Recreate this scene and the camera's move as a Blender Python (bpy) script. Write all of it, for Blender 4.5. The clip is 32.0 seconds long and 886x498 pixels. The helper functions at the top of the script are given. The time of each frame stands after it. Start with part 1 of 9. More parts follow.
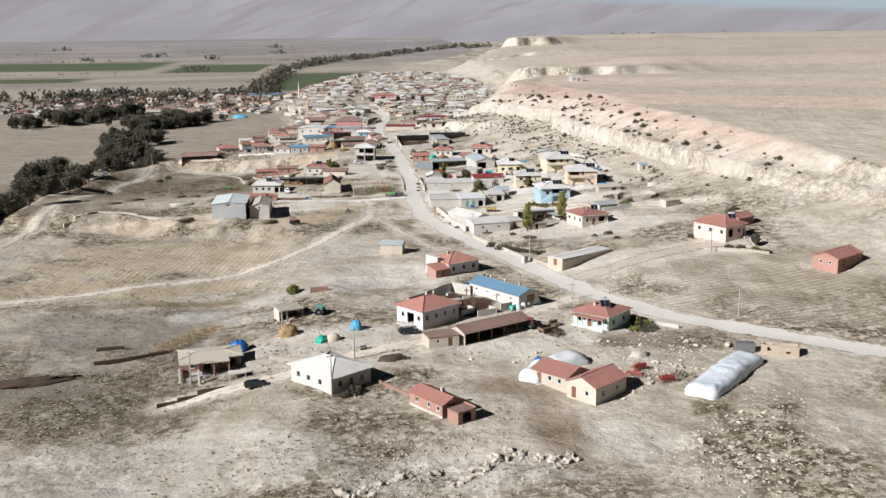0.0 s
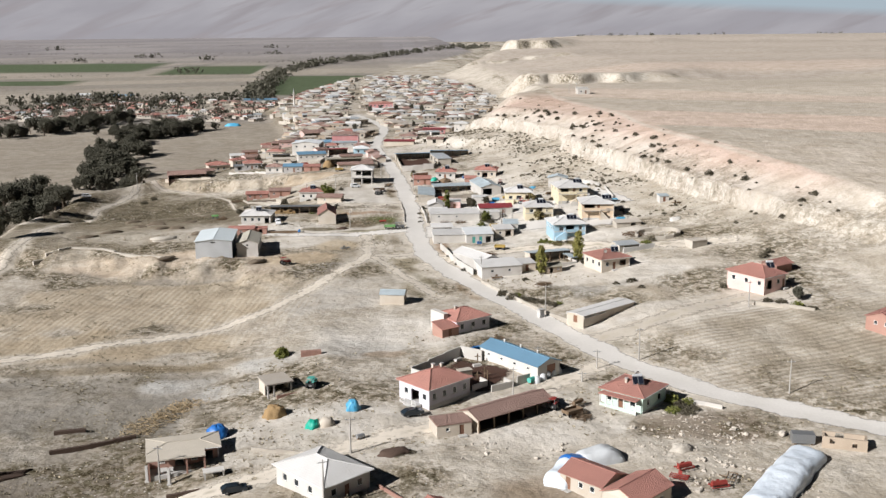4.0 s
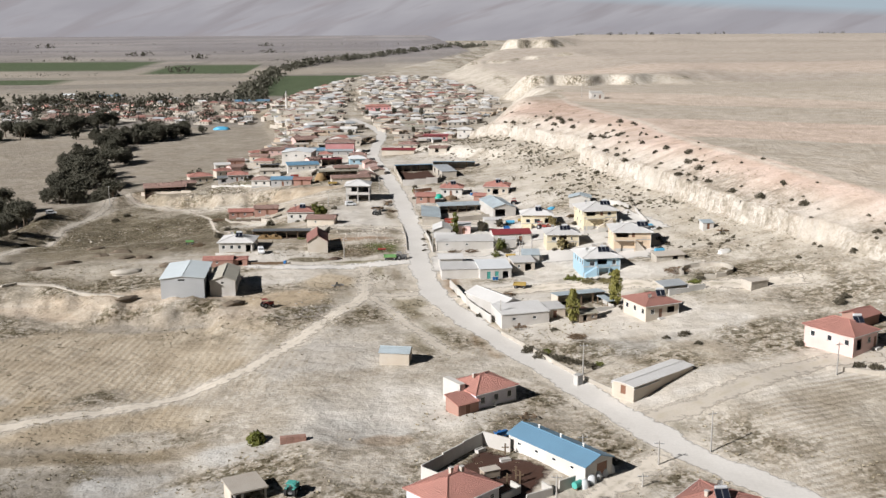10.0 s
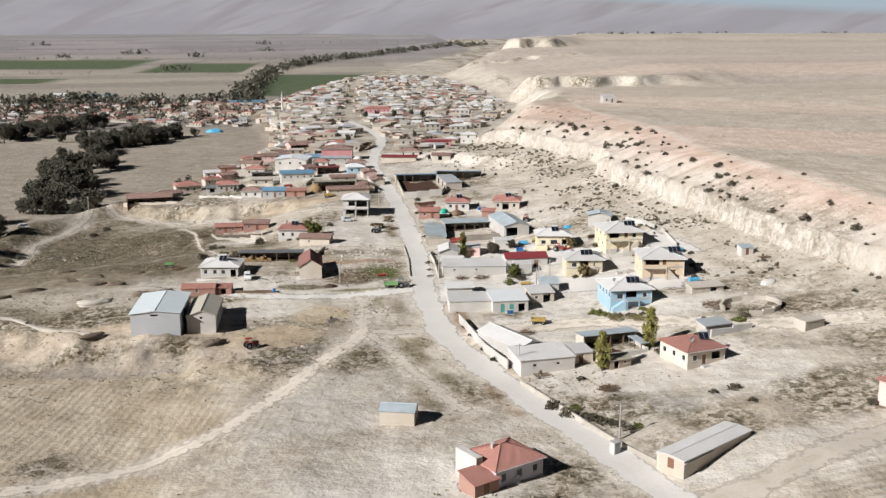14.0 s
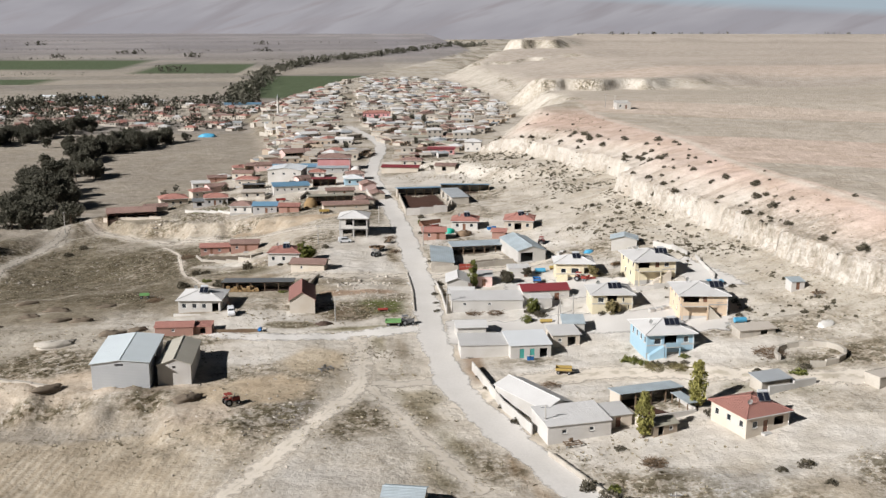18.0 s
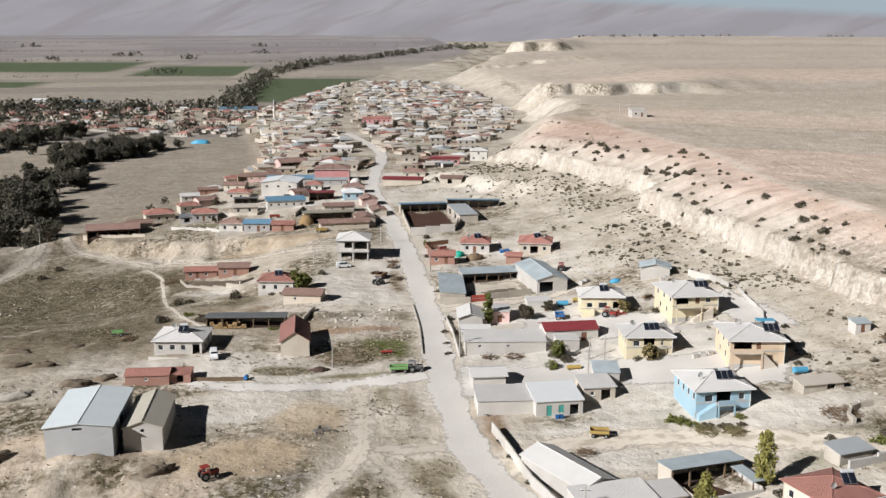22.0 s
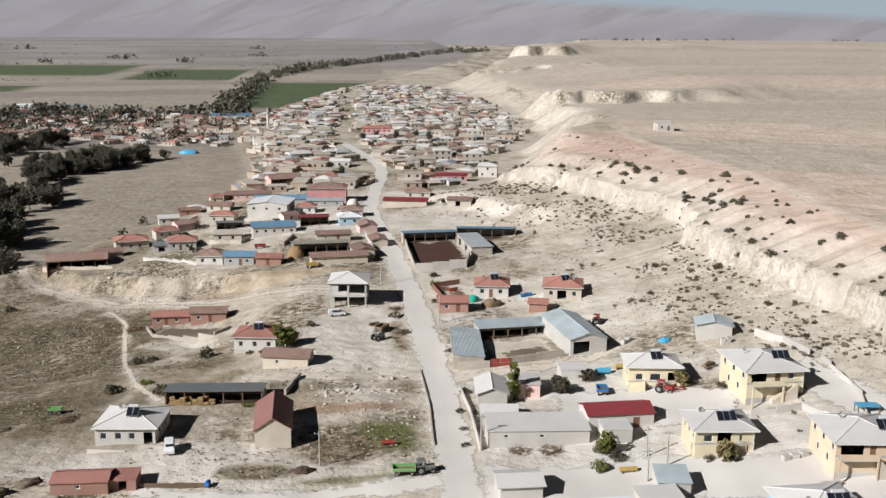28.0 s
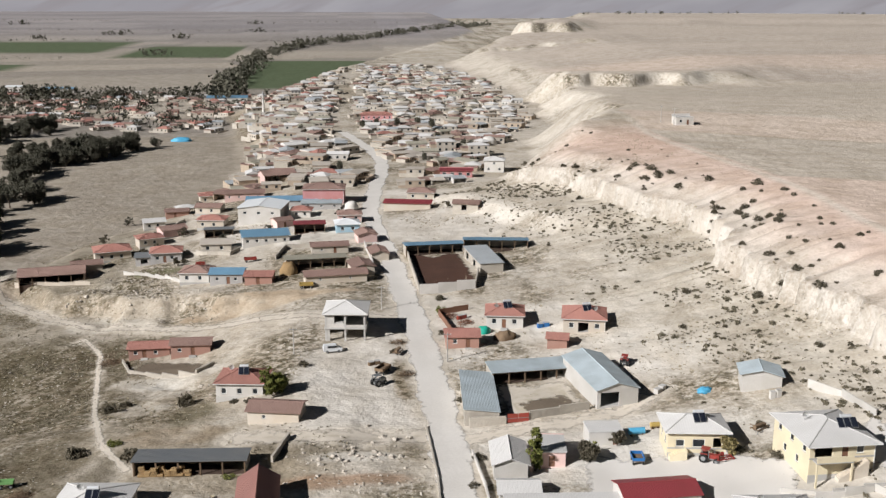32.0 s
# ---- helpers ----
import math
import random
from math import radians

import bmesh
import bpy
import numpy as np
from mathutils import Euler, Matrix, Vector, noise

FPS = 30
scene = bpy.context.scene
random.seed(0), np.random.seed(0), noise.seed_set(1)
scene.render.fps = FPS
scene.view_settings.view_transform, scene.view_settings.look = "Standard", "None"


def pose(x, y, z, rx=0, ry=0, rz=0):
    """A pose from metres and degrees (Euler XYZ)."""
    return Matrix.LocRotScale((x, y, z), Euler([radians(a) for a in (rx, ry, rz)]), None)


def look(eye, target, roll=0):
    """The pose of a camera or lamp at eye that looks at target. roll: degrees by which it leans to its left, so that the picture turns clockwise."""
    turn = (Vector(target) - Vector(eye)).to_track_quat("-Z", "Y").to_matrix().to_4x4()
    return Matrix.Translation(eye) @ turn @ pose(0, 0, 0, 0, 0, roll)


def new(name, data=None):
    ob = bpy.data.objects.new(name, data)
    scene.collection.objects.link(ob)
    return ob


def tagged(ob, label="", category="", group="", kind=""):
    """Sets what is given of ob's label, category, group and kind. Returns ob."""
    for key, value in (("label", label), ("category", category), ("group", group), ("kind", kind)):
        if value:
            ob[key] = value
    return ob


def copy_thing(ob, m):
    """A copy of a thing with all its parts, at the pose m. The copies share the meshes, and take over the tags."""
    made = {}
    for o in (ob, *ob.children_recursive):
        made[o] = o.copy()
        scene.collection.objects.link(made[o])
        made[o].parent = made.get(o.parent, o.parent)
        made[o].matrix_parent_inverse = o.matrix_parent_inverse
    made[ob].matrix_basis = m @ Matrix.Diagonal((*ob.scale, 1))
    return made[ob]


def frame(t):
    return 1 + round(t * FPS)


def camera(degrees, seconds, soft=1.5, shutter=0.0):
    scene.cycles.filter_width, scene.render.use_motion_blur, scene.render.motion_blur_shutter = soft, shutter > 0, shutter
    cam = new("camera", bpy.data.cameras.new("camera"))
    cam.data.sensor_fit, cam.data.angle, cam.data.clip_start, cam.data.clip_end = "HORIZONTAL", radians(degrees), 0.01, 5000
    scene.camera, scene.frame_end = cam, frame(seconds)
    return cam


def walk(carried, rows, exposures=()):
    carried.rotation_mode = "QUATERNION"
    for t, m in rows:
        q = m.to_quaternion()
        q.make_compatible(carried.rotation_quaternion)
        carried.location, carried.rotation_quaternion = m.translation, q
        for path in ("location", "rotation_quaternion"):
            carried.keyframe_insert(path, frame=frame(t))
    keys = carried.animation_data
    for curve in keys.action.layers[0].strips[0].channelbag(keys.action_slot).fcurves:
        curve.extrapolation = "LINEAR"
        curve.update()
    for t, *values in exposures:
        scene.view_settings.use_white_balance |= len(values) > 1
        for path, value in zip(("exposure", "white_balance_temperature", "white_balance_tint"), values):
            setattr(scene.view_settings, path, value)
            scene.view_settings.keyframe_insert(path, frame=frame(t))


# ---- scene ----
cam = camera(47.07, 32.0, soft=1.4)
PATH = [
    (0.0, 0.0, 0.0, 63.0, 77.744, 0.57, -3.936),
    (0.5, 0.05, 3.7, 63.43, 77.683, 0.533, -3.913),
    (1.0, 0.08, 7.46, 64.12, 77.699, 0.489, -3.928),
    (1.5, 0.07, 11.3, 65.26, 77.729, 0.471, -3.962),
    (2.0, 0.03, 15.2, 66.68, 77.756, 0.46, -4.019),
    (2.5, -0.05, 19.03, 68.03, 77.754, 0.42, -4.043),
    (3.0, -0.15, 22.79, 69.07, 77.722, 0.375, -4.073),
    (3.5, -0.3, 26.53, 69.78, 77.64, 0.365, -4.094),
    (5.5, -0.72, 41.84, 70.12, 77.634, 0.28, -4.209),
    (6.0, -0.85, 45.93, 70.03, 77.649, 0.263, -4.252),
    (7.0, -0.94, 54.17, 69.78, 77.711, 0.234, -4.286),
    (8.0, -0.93, 62.25, 69.74, 77.724, 0.213, -4.325),
    (9.0, -0.85, 70.16, 69.91, 77.654, 0.183, -4.319),
    (10.0, -0.76, 78.17, 70.07, 77.556, 0.177, -4.321),
    (11.0, -0.73, 86.19, 70.25, 77.499, 0.129, -4.315),
    (12.0, -0.74, 94.22, 70.43, 77.442, 0.057, -4.316),
    (13.0, -0.71, 102.27, 70.53, 77.453, 0.046, -4.348),
    (14.0, -0.66, 110.26, 70.63, 77.462, 0.008, -4.368),
    (14.5, -0.65, 114.29, 70.68, 77.458, -0.01, -4.381),
    (16.5, -0.52, 130.69, 71.11, 77.444, -0.054, -4.411),
    (17.0, -0.57, 134.69, 71.17, 77.46, -0.063, -4.416),
    (18.0, -0.69, 142.55, 71.26, 77.457, -0.1, -4.432),
    (19.0, -0.84, 150.17, 71.4, 77.492, -0.131, -4.426),
    (20.0, -0.92, 157.66, 71.6, 77.494, -0.148, -4.457),
    (21.0, -1.0, 165.25, 71.67, 77.501, -0.182, -4.462),
    (22.0, -1.2, 172.99, 71.52, 77.558, -0.179, -4.489),
    (23.0, -1.39, 180.76, 71.47, 77.596, -0.217, -4.51),
    (24.0, -1.46, 188.61, 71.6, 77.598, -0.277, -4.535),
    (25.0, -1.26, 196.5, 71.55, 77.643, -0.291, -4.527),
    (25.5, -1.11, 200.38, 71.49, 77.655, -0.29, -4.515),
    (27.5, -0.8, 215.3, 71.38, 77.715, -0.336, -4.526),
    (28.0, -0.63, 218.9, 71.93, 77.718, -0.37, -4.496),
    (28.5, -0.49, 222.53, 72.84, 77.785, -0.396, -4.485),
    (29.0, -0.34, 226.11, 73.92, 77.864, -0.394, -4.47),
    (29.5, -0.23, 229.66, 74.94, 77.904, -0.361, -4.479),
    (30.0, -0.13, 233.18, 75.8, 77.009, -0.298, -4.48),
    (30.5, -0.03, 236.7, 76.53, 76.262, -0.256, -4.475),
    (31.0, 0.03, 240.2, 77.11, 76.278, -0.241, -4.469),
    (31.5, 0.04, 243.66, 77.58, 76.243, -0.236, -4.476),
    (32.0, -0.0, 247.1, 78.0, 76.202, -0.247, -4.487),
]
walk(cam, [(t, pose(*p)) for t, *p in PATH],
     exposures=[(0, 0.52), (8, 0.51), (13, 0.48), (20, 0.42), (32, 0.36)])

# ---- light ----
SUN_AZ, SUN_EL = radians(240), radians(31)  # clockwise from +y
world = bpy.data.worlds.new("sky")
scene.world = world
world.use_nodes = True
wn = world.node_tree
sky = wn.nodes.new("ShaderNodeTexSky")
sky.sky_type, sky.sun_disc, sky.sun_elevation, sky.sun_rotation = "NISHITA", False, SUN_EL, SUN_AZ
sky.air_density, sky.dust_density = 1.0, 0.6
wn.links.new(sky.outputs[0], wn.nodes["Background"].inputs[0])
wn.nodes["Background"].inputs[1].default_value = 0.0085
sun = new("sun", bpy.data.lights.new("sun", "SUN"))
sun.data.energy, sun.data.angle, sun.data.color = 5.0, radians(0.55), (0.992, 0.972, 0.966)
sun.matrix_world = look((-90 * math.sin(-SUN_AZ), 90 * math.cos(SUN_AZ), 90 * math.tan(SUN_EL)), (0, 0, 0))

# ---- materials ----
def mix(nt, fac, a, b, mode="MIX"):
    n = nt.nodes.new("ShaderNodeMix")
    n.data_type, n.blend_type = "RGBA", mode
    for sock, v in ((0, fac), (6, a), (7, b)):
        if isinstance(v, bpy.types.NodeSocket):
            nt.links.new(v, n.inputs[sock])
        else:
            n.inputs[sock].default_value = v if sock == 0 else (*v, 1)
    return n.outputs[2]


def grain(nt, scale, detail=4, kind="Object", stretch=(1, 1, 1), lo=0.35, hi=0.65):
    tc = nt.nodes.new("ShaderNodeTexCoord")
    mp = nt.nodes.new("ShaderNodeMapping")
    mp.inputs["Scale"].default_value = stretch
    no = nt.nodes.new("ShaderNodeTexNoise")
    no.inputs["Scale"].default_value, no.inputs["Detail"].default_value = scale, detail
    rm = nt.nodes.new("ShaderNodeMapRange")
    rm.inputs[1].default_value, rm.inputs[2].default_value = lo, hi
    nt.links.new(tc.outputs[kind], mp.inputs[0])
    nt.links.new(mp.outputs[0], no.inputs[0])
    nt.links.new(no.outputs[0], rm.inputs[0])
    return rm.outputs[0]


def material(name, col, rough=0.85, stain=None, big=0.25, fine=6.0, bump=0.15, metal=0.0, amount=0.5, vary=0.12, ribs=None, spec=0.3):
    """A weathered surface: a base colour, broad stains, fine grain and relief, with a small change from object to object."""
    m = bpy.data.materials.new(name)
    m.use_nodes = True
    nt = m.node_tree
    b = nt.nodes["Principled BSDF"]
    stain = stain or tuple(c * 0.6 for c in col)
    broad = grain(nt, big, 5)
    small = grain(nt, fine, 6)
    sc = nt.nodes.new("ShaderNodeMath")
    sc.operation = "MULTIPLY"
    nt.links.new(broad, sc.inputs[0])
    sc.inputs[1].default_value = amount
    c = mix(nt, sc.outputs[0], col, stain)
    sm = nt.nodes.new("ShaderNodeMath")
    sm.operation = "MULTIPLY"
    nt.links.new(small, sm.inputs[0])
    sm.inputs[1].default_value = 0.3 * amount
    c = mix(nt, sm.outputs[0], c, tuple(v * 0.72 for v in stain))
    info = nt.nodes.new("ShaderNodeObjectInfo")
    if ribs:
        tc = nt.nodes.new("ShaderNodeTexCoord")
        wv = nt.nodes.new("ShaderNodeTexWave")
        wv.bands_direction = ribs[0]
        wv.inputs["Scale"].default_value = ribs[1] * 0.5
        wv.inputs["Distortion"].default_value = 0.4
        nt.links.new(tc.outputs["Object"], wv.inputs[0])
        lo = nt.nodes.new("ShaderNodeMath")
        lo.operation = "MULTIPLY"
        nt.links.new(wv.outputs["Fac"], lo.inputs[0])
        lo.inputs[1].default_value = 0.5 * ribs[2]
        c = mix(nt, lo.outputs[0], c, tuple(v * 0.75 for v in stain))
    hs = nt.nodes.new("ShaderNodeHueSaturation")
    rm = nt.nodes.new("ShaderNodeMapRange")
    rm.inputs[3].default_value, rm.inputs[4].default_value = 1 - vary, 1 + vary
    nt.links.new(info.outputs["Random"], rm.inputs[0])
    geo = nt.nodes.new("ShaderNodeNewGeometry")  # pieces joined in one mesh differ too
    rp = nt.nodes.new("ShaderNodeMapRange")
    rp.inputs[3].default_value, rp.inputs[4].default_value = 1 - vary, 1 + vary * 0.6
    nt.links.new(geo.outputs["Random Per Island"], rp.inputs[0])
    both = nt.nodes.new("ShaderNodeMath")
    both.operation = "MULTIPLY"
    nt.links.new(rm.outputs[0], both.inputs[0])
    nt.links.new(rp.outputs[0], both.inputs[1])
    nt.links.new(both.outputs[0], hs.inputs["Value"])
    nt.links.new(c, hs.inputs["Color"])
    nt.links.new(hs.outputs[0], b.inputs["Base Color"])
    b.inputs["Roughness"].default_value, b.inputs["Metallic"].default_value = rough, metal
    b.inputs["Specular IOR Level"].default_value = spec
    bp = nt.nodes.new("ShaderNodeBump")
    bp.inputs["Strength"].default_value, bp.inputs["Distance"].default_value = bump, 0.05
    nt.links.new(small, bp.inputs["Height"])
    last = bp
    if ribs:
        tc = nt.nodes.new("ShaderNodeTexCoord")
        wv = nt.nodes.new("ShaderNodeTexWave")
        wv.bands_direction = ribs[0]
        wv.inputs["Scale"].default_value = ribs[1]
        nt.links.new(tc.outputs["Object"], wv.inputs[0])
        rb = nt.nodes.new("ShaderNodeBump")
        rb.inputs["Strength"].default_value, rb.inputs["Distance"].default_value = ribs[2], 0.06
        nt.links.new(wv.outputs["Fac"], rb.inputs["Height"])
        nt.links.new(bp.outputs[0], rb.inputs["Normal"])
        last = rb
    nt.links.new(last.outputs[0], b.inputs["Normal"])
    return m


M = {
    "white": material("white_plaster", (0.58, 0.56, 0.53), stain=(0.44, 0.41, 0.36)),
    "cream": material("cream_plaster", (0.56, 0.51, 0.44), stain=(0.45, 0.37, 0.28)),
    "grey": material("grey_cement_render", (0.47, 0.46, 0.45), stain=(0.33, 0.31, 0.29)),
    "lilac": material("lilac_grey_plaster", (0.56, 0.55, 0.60), stain=(0.42, 0.40, 0.42)),
    "yellow": material("yellow_plaster", (0.70, 0.62, 0.44), stain=(0.54, 0.47, 0.34)),
    "peach": material("peach_plaster", (0.62, 0.50, 0.37), stain=(0.55, 0.40, 0.27)),
    "pink": material("pink_plaster", (0.70, 0.50, 0.46), stain=(0.50, 0.36, 0.33)),
    "rose": material("rose_red_plaster", (0.56, 0.30, 0.30), stain=(0.46, 0.18, 0.17)),
    "blue": material("blue_plaster", (0.33, 0.47, 0.55), stain=(0.27, 0.41, 0.50)),
    "mint": material("mint_plaster", (0.58, 0.72, 0.64), stain=(0.44, 0.54, 0.47)),
    "mud": material("mud_wall", (0.44, 0.36, 0.28), stain=(0.30, 0.24, 0.18), bump=0.5),
    "stone": material("pale_rubble_stone", (0.50, 0.46, 0.40), stain=(0.32, 0.28, 0.23), fine=2.2, bump=0.8),
    "block": material("pale_block_wall", (0.58, 0.56, 0.53), stain=(0.42, 0.38, 0.34), bump=0.3),
    "brick": material("red_hollow_brick", (0.37, 0.225, 0.18), stain=(0.31, 0.165, 0.125), fine=4, bump=0.4),
    "concrete": material("raw_concrete", (0.50, 0.49, 0.47), stain=(0.36, 0.34, 0.31)),
    "tile": material("red_roof_tiles", (0.45, 0.215, 0.172), stain=(0.34, 0.17, 0.142), rough=0.8, ribs=("X", 2.2, 0.7), vary=0.18),
    "tile_y": material("red_roof_tiles_across", (0.37, 0.18, 0.15), stain=(0.28, 0.15, 0.13), rough=0.8, ribs=("Y", 2.2, 0.7), vary=0.18),
    "tile_old": material("faded_brown_roof_tiles", (0.34, 0.225, 0.19), stain=(0.25, 0.16, 0.13), rough=0.8, ribs=("X", 2.2, 0.7), vary=0.2),
    "maroon": material("maroon_sheet_roof", (0.28, 0.05, 0.06), stain=(0.22, 0.05, 0.05), rough=0.45, ribs=("X", 1.6, 0.5)),
    "sheet": material("grey_roof_sheet", (0.52, 0.55, 0.57), stain=(0.38, 0.40, 0.41), rough=0.45, ribs=("Y", 1.5, 0.4), metal=0.2),
    "sheet_white": material("pale_steel_roof", (0.82, 0.84, 0.85), stain=(0.74, 0.77, 0.78), rough=0.45, ribs=("Y", 1.3, 0.4), metal=0.0),
    "sheet_pale_new": material("pale_blue_white_steel_roof", (0.70, 0.765, 0.785), stain=(0.64, 0.70, 0.72), rough=0.5, ribs=("Y", 1.3, 0.4)),
    "roof_cream": material("cream_roof_sheet", (0.50, 0.47, 0.40), stain=(0.42, 0.39, 0.32), rough=0.7, ribs=("Y", 1.3, 0.5)),
    "sheet_blue": material("blue_steel_roof", (0.17, 0.32, 0.45), stain=(0.14, 0.25, 0.35), rough=0.45, ribs=("X", 1.3, 0.4), metal=0.1),
    "sheet_pale": material("pale_blue_old_roof_sheet", (0.54, 0.62, 0.66), stain=(0.38, 0.43, 0.45), rough=0.5, ribs=("Y", 1.1, 0.5), amount=0.8, metal=0.1),
    "roof_pale": material("pale_grey_fibre_roof", (0.59, 0.58, 0.565), stain=(0.50, 0.485, 0.465), rough=0.85, ribs=("X", 1.6, 0.3)),
    "roof_earth": material("earth_flat_roof", (0.48, 0.435, 0.38), stain=(0.40, 0.345, 0.285), bump=0.4),
    "roof_slab": material("bare_cement_roof_slab", (0.53, 0.48, 0.405), stain=(0.44, 0.395, 0.33), bump=0.3),
    "roof_olive": material("olive_grey_roof_sheet", (0.37, 0.35, 0.28), stain=(0.28, 0.26, 0.21), rough=0.7, ribs=("Y", 1.3, 0.6)),
    "cladding": material("grey_steel_cladding", (0.56, 0.575, 0.585), stain=(0.47, 0.48, 0.49), rough=0.5, ribs=("Z", 2.0, 0.5), metal=0.2),
    "glass": material("window_glass", (0.03, 0.035, 0.04), rough=0.08, bump=0.0, amount=0.2, spec=0.6),
    "dark": material("dark_opening", (0.03, 0.027, 0.025), rough=0.9),
    "frame": material("white_window_frame", (0.72, 0.72, 0.70), rough=0.5, amount=0.2),
    "wood": material("weathered_wood", (0.20, 0.14, 0.09), stain=(0.12, 0.08, 0.05), ribs=("X", 3.0, 0.4)),
    "door": material("brown_door", (0.22, 0.11, 0.07), rough=0.5),
    "door_teal": material("teal_steel_door", (0.10, 0.42, 0.36), rough=0.5),
    "door_red": material("red_steel_gate", (0.36, 0.07, 0.05), rough=0.5),
    "solar": material("solar_collector_glass", (0.015, 0.018, 0.028), rough=0.12, bump=0, amount=0.2, spec=0.6),
    "tank": material("white_water_tank", (0.72, 0.74, 0.76), rough=0.35, metal=0.3, amount=0.2),
    "steel": material("galvanised_steel", (0.35, 0.36, 0.37), rough=0.45, metal=0.6),
    "pole": material("grey_concrete_pole", (0.42, 0.40, 0.37), amount=0.4),
    "plastic": material("white_plastic_cover", (0.72, 0.78, 0.84), stain=(0.55, 0.62, 0.70), rough=0.4, fine=1.2, bump=0.6),
    "plastic_grey": material("dull_plastic_sheet", (0.55, 0.57, 0.58), stain=(0.42, 0.43, 0.44), rough=0.5, fine=1.2, bump=0.6),
    "dung_pale": material("dry_tipped_earth", (0.17, 0.135, 0.10), stain=(0.11, 0.085, 0.06), fine=2.5, bump=0.7),
    "sheet_dark": material("dark_weathered_roof_sheet", (0.15, 0.165, 0.18), stain=(0.22, 0.22, 0.21), rough=0.6, ribs=("Y", 1.3, 0.5)),
    "stalk": material("pale_dry_stalks", (0.40, 0.31, 0.19), stain=(0.28, 0.21, 0.12), fine=6, bump=0.4),
    "tarp": material("blue_tarpaulin", (0.03, 0.17, 0.52), stain=(0.02, 0.12, 0.36), rough=0.4, fine=2, bump=0.6),
    "tarp_sky": material("sky_blue_tarpaulin", (0.09, 0.36, 0.56), stain=(0.06, 0.26, 0.42), rough=0.4, fine=2, bump=0.6),
    "tarp_green": material("green_tarpaulin", (0.02, 0.38, 0.27), stain=(0.015, 0.26, 0.2), rough=0.4, fine=2, bump=0.6),
    "straw": material("straw_bale", (0.36, 0.24, 0.12), stain=(0.25, 0.17, 0.08), fine=9, bump=0.8),
    "dung": material("dark_dung", (0.09, 0.06, 0.045), stain=(0.06, 0.04, 0.03), bump=0.7, fine=3),
    "yard": material("brown_yard_earth", (0.075, 0.036, 0.024), stain=(0.05, 0.026, 0.018), fine=1.4, bump=0.6),
    "paving": material("dusty_concrete_yard", (0.575, 0.55, 0.515), stain=(0.53, 0.50, 0.46), bump=0.15, big=0.08),
    "road": material("dusty_road_surface", (0.66, 0.63, 0.59), stain=(0.56, 0.53, 0.485), big=0.12, fine=2.0, bump=0.25),
    "track": material("pale_dust_track", (0.565, 0.51, 0.435), stain=(0.51, 0.455, 0.38), big=0.15, fine=1.6, bump=0.3),
    "rock": material("chalk_rock", (0.46, 0.42, 0.37), stain=(0.38, 0.32, 0.25), fine=1.6, bump=0.8),
    "tyre": material("black_rubber", (0.02, 0.02, 0.02), rough=0.8),
    "car_dark": material("dark_car_paint", (0.02, 0.03, 0.04), rough=0.25, bump=0, amount=0.2, spec=0.6),
    "car_white": material("white_car_paint", (0.75, 0.76, 0.77), rough=0.3, bump=0, amount=0.2, spec=0.6),
    "red": material("red_machine_paint", (0.30, 0.05, 0.04), rough=0.45),
    "green": material("green_machine_paint", (0.19, 0.40, 0.15), rough=0.45),
    "yellow_paint": material("yellow_machine_paint", (0.45, 0.32, 0.10), rough=0.45),
    "blue_paint": material("blue_machine_paint", (0.03, 0.16, 0.42), rough=0.45),
    "bark": material("bark", (0.12, 0.09, 0.065), stain=(0.07, 0.05, 0.04), fine=8, bump=0.6),
    "cane": material("dry_grass_heap", (0.20, 0.17, 0.08), stain=(0.13, 0.11, 0.05), fine=6, bump=0.8),
}


def foliage(name, a, b):
    m = bpy.data.materials.new(name)
    m.use_nodes = True
    nt = m.node_tree
    bs = nt.nodes["Principled BSDF"]
    geo = nt.nodes.new("ShaderNodeNewGeometry")
    info = nt.nodes.new("ShaderNodeObjectInfo")
    c = mix(nt, geo.outputs["Random Per Island"], a, b)
    c = mix(nt, info.outputs["Random"], c, mix(nt, 0.35, c, tuple(v * 0.6 for v in a)))
    nt.links.new(c, bs.inputs["Base Color"])
    bs.inputs["Roughness"].default_value = 0.75
    bs.inputs["Specular IOR Level"].default_value = 0.2
    return m


LEAF = {
    "dark": foliage("grey_green_leaves", (0.078, 0.075, 0.055), (0.128, 0.122, 0.092)),
    "green": foliage("autumn_green_leaves", (0.10, 0.115, 0.03), (0.20, 0.20, 0.055)),
    "poplar": foliage("yellow_green_leaves", (0.20, 0.19, 0.055), (0.34, 0.31, 0.10)),
    "autumn": foliage("autumn_leaves", (0.17, 0.14, 0.06), (0.31, 0.25, 0.12)),
    "olive": foliage("olive_scrub", (0.075, 0.066, 0.045), (0.14, 0.12, 0.085)),
    "scrub": foliage("grey_scrub", (0.10, 0.088, 0.06), (0.20, 0.175, 0.125)),
    "grass": foliage("dry_grass", (0.27, 0.23, 0.155), (0.38, 0.33, 0.24)),
    "weed": foliage("dry_weeds", (0.19, 0.165, 0.115), (0.32, 0.28, 0.205)),
}

# ---- building blocks ----
def part(name, bm, mat, parent=None, label=""):
    """Links a bmesh as one mesh object under a thing or a part."""
    me = bpy.data.meshes.new(name)
    bm.to_mesh(me)
    bm.free()
    me.materials.append(mat)
    ob = new(name, me)
    if parent:
        ob.parent = parent
    return tagged(ob, label) if label else ob


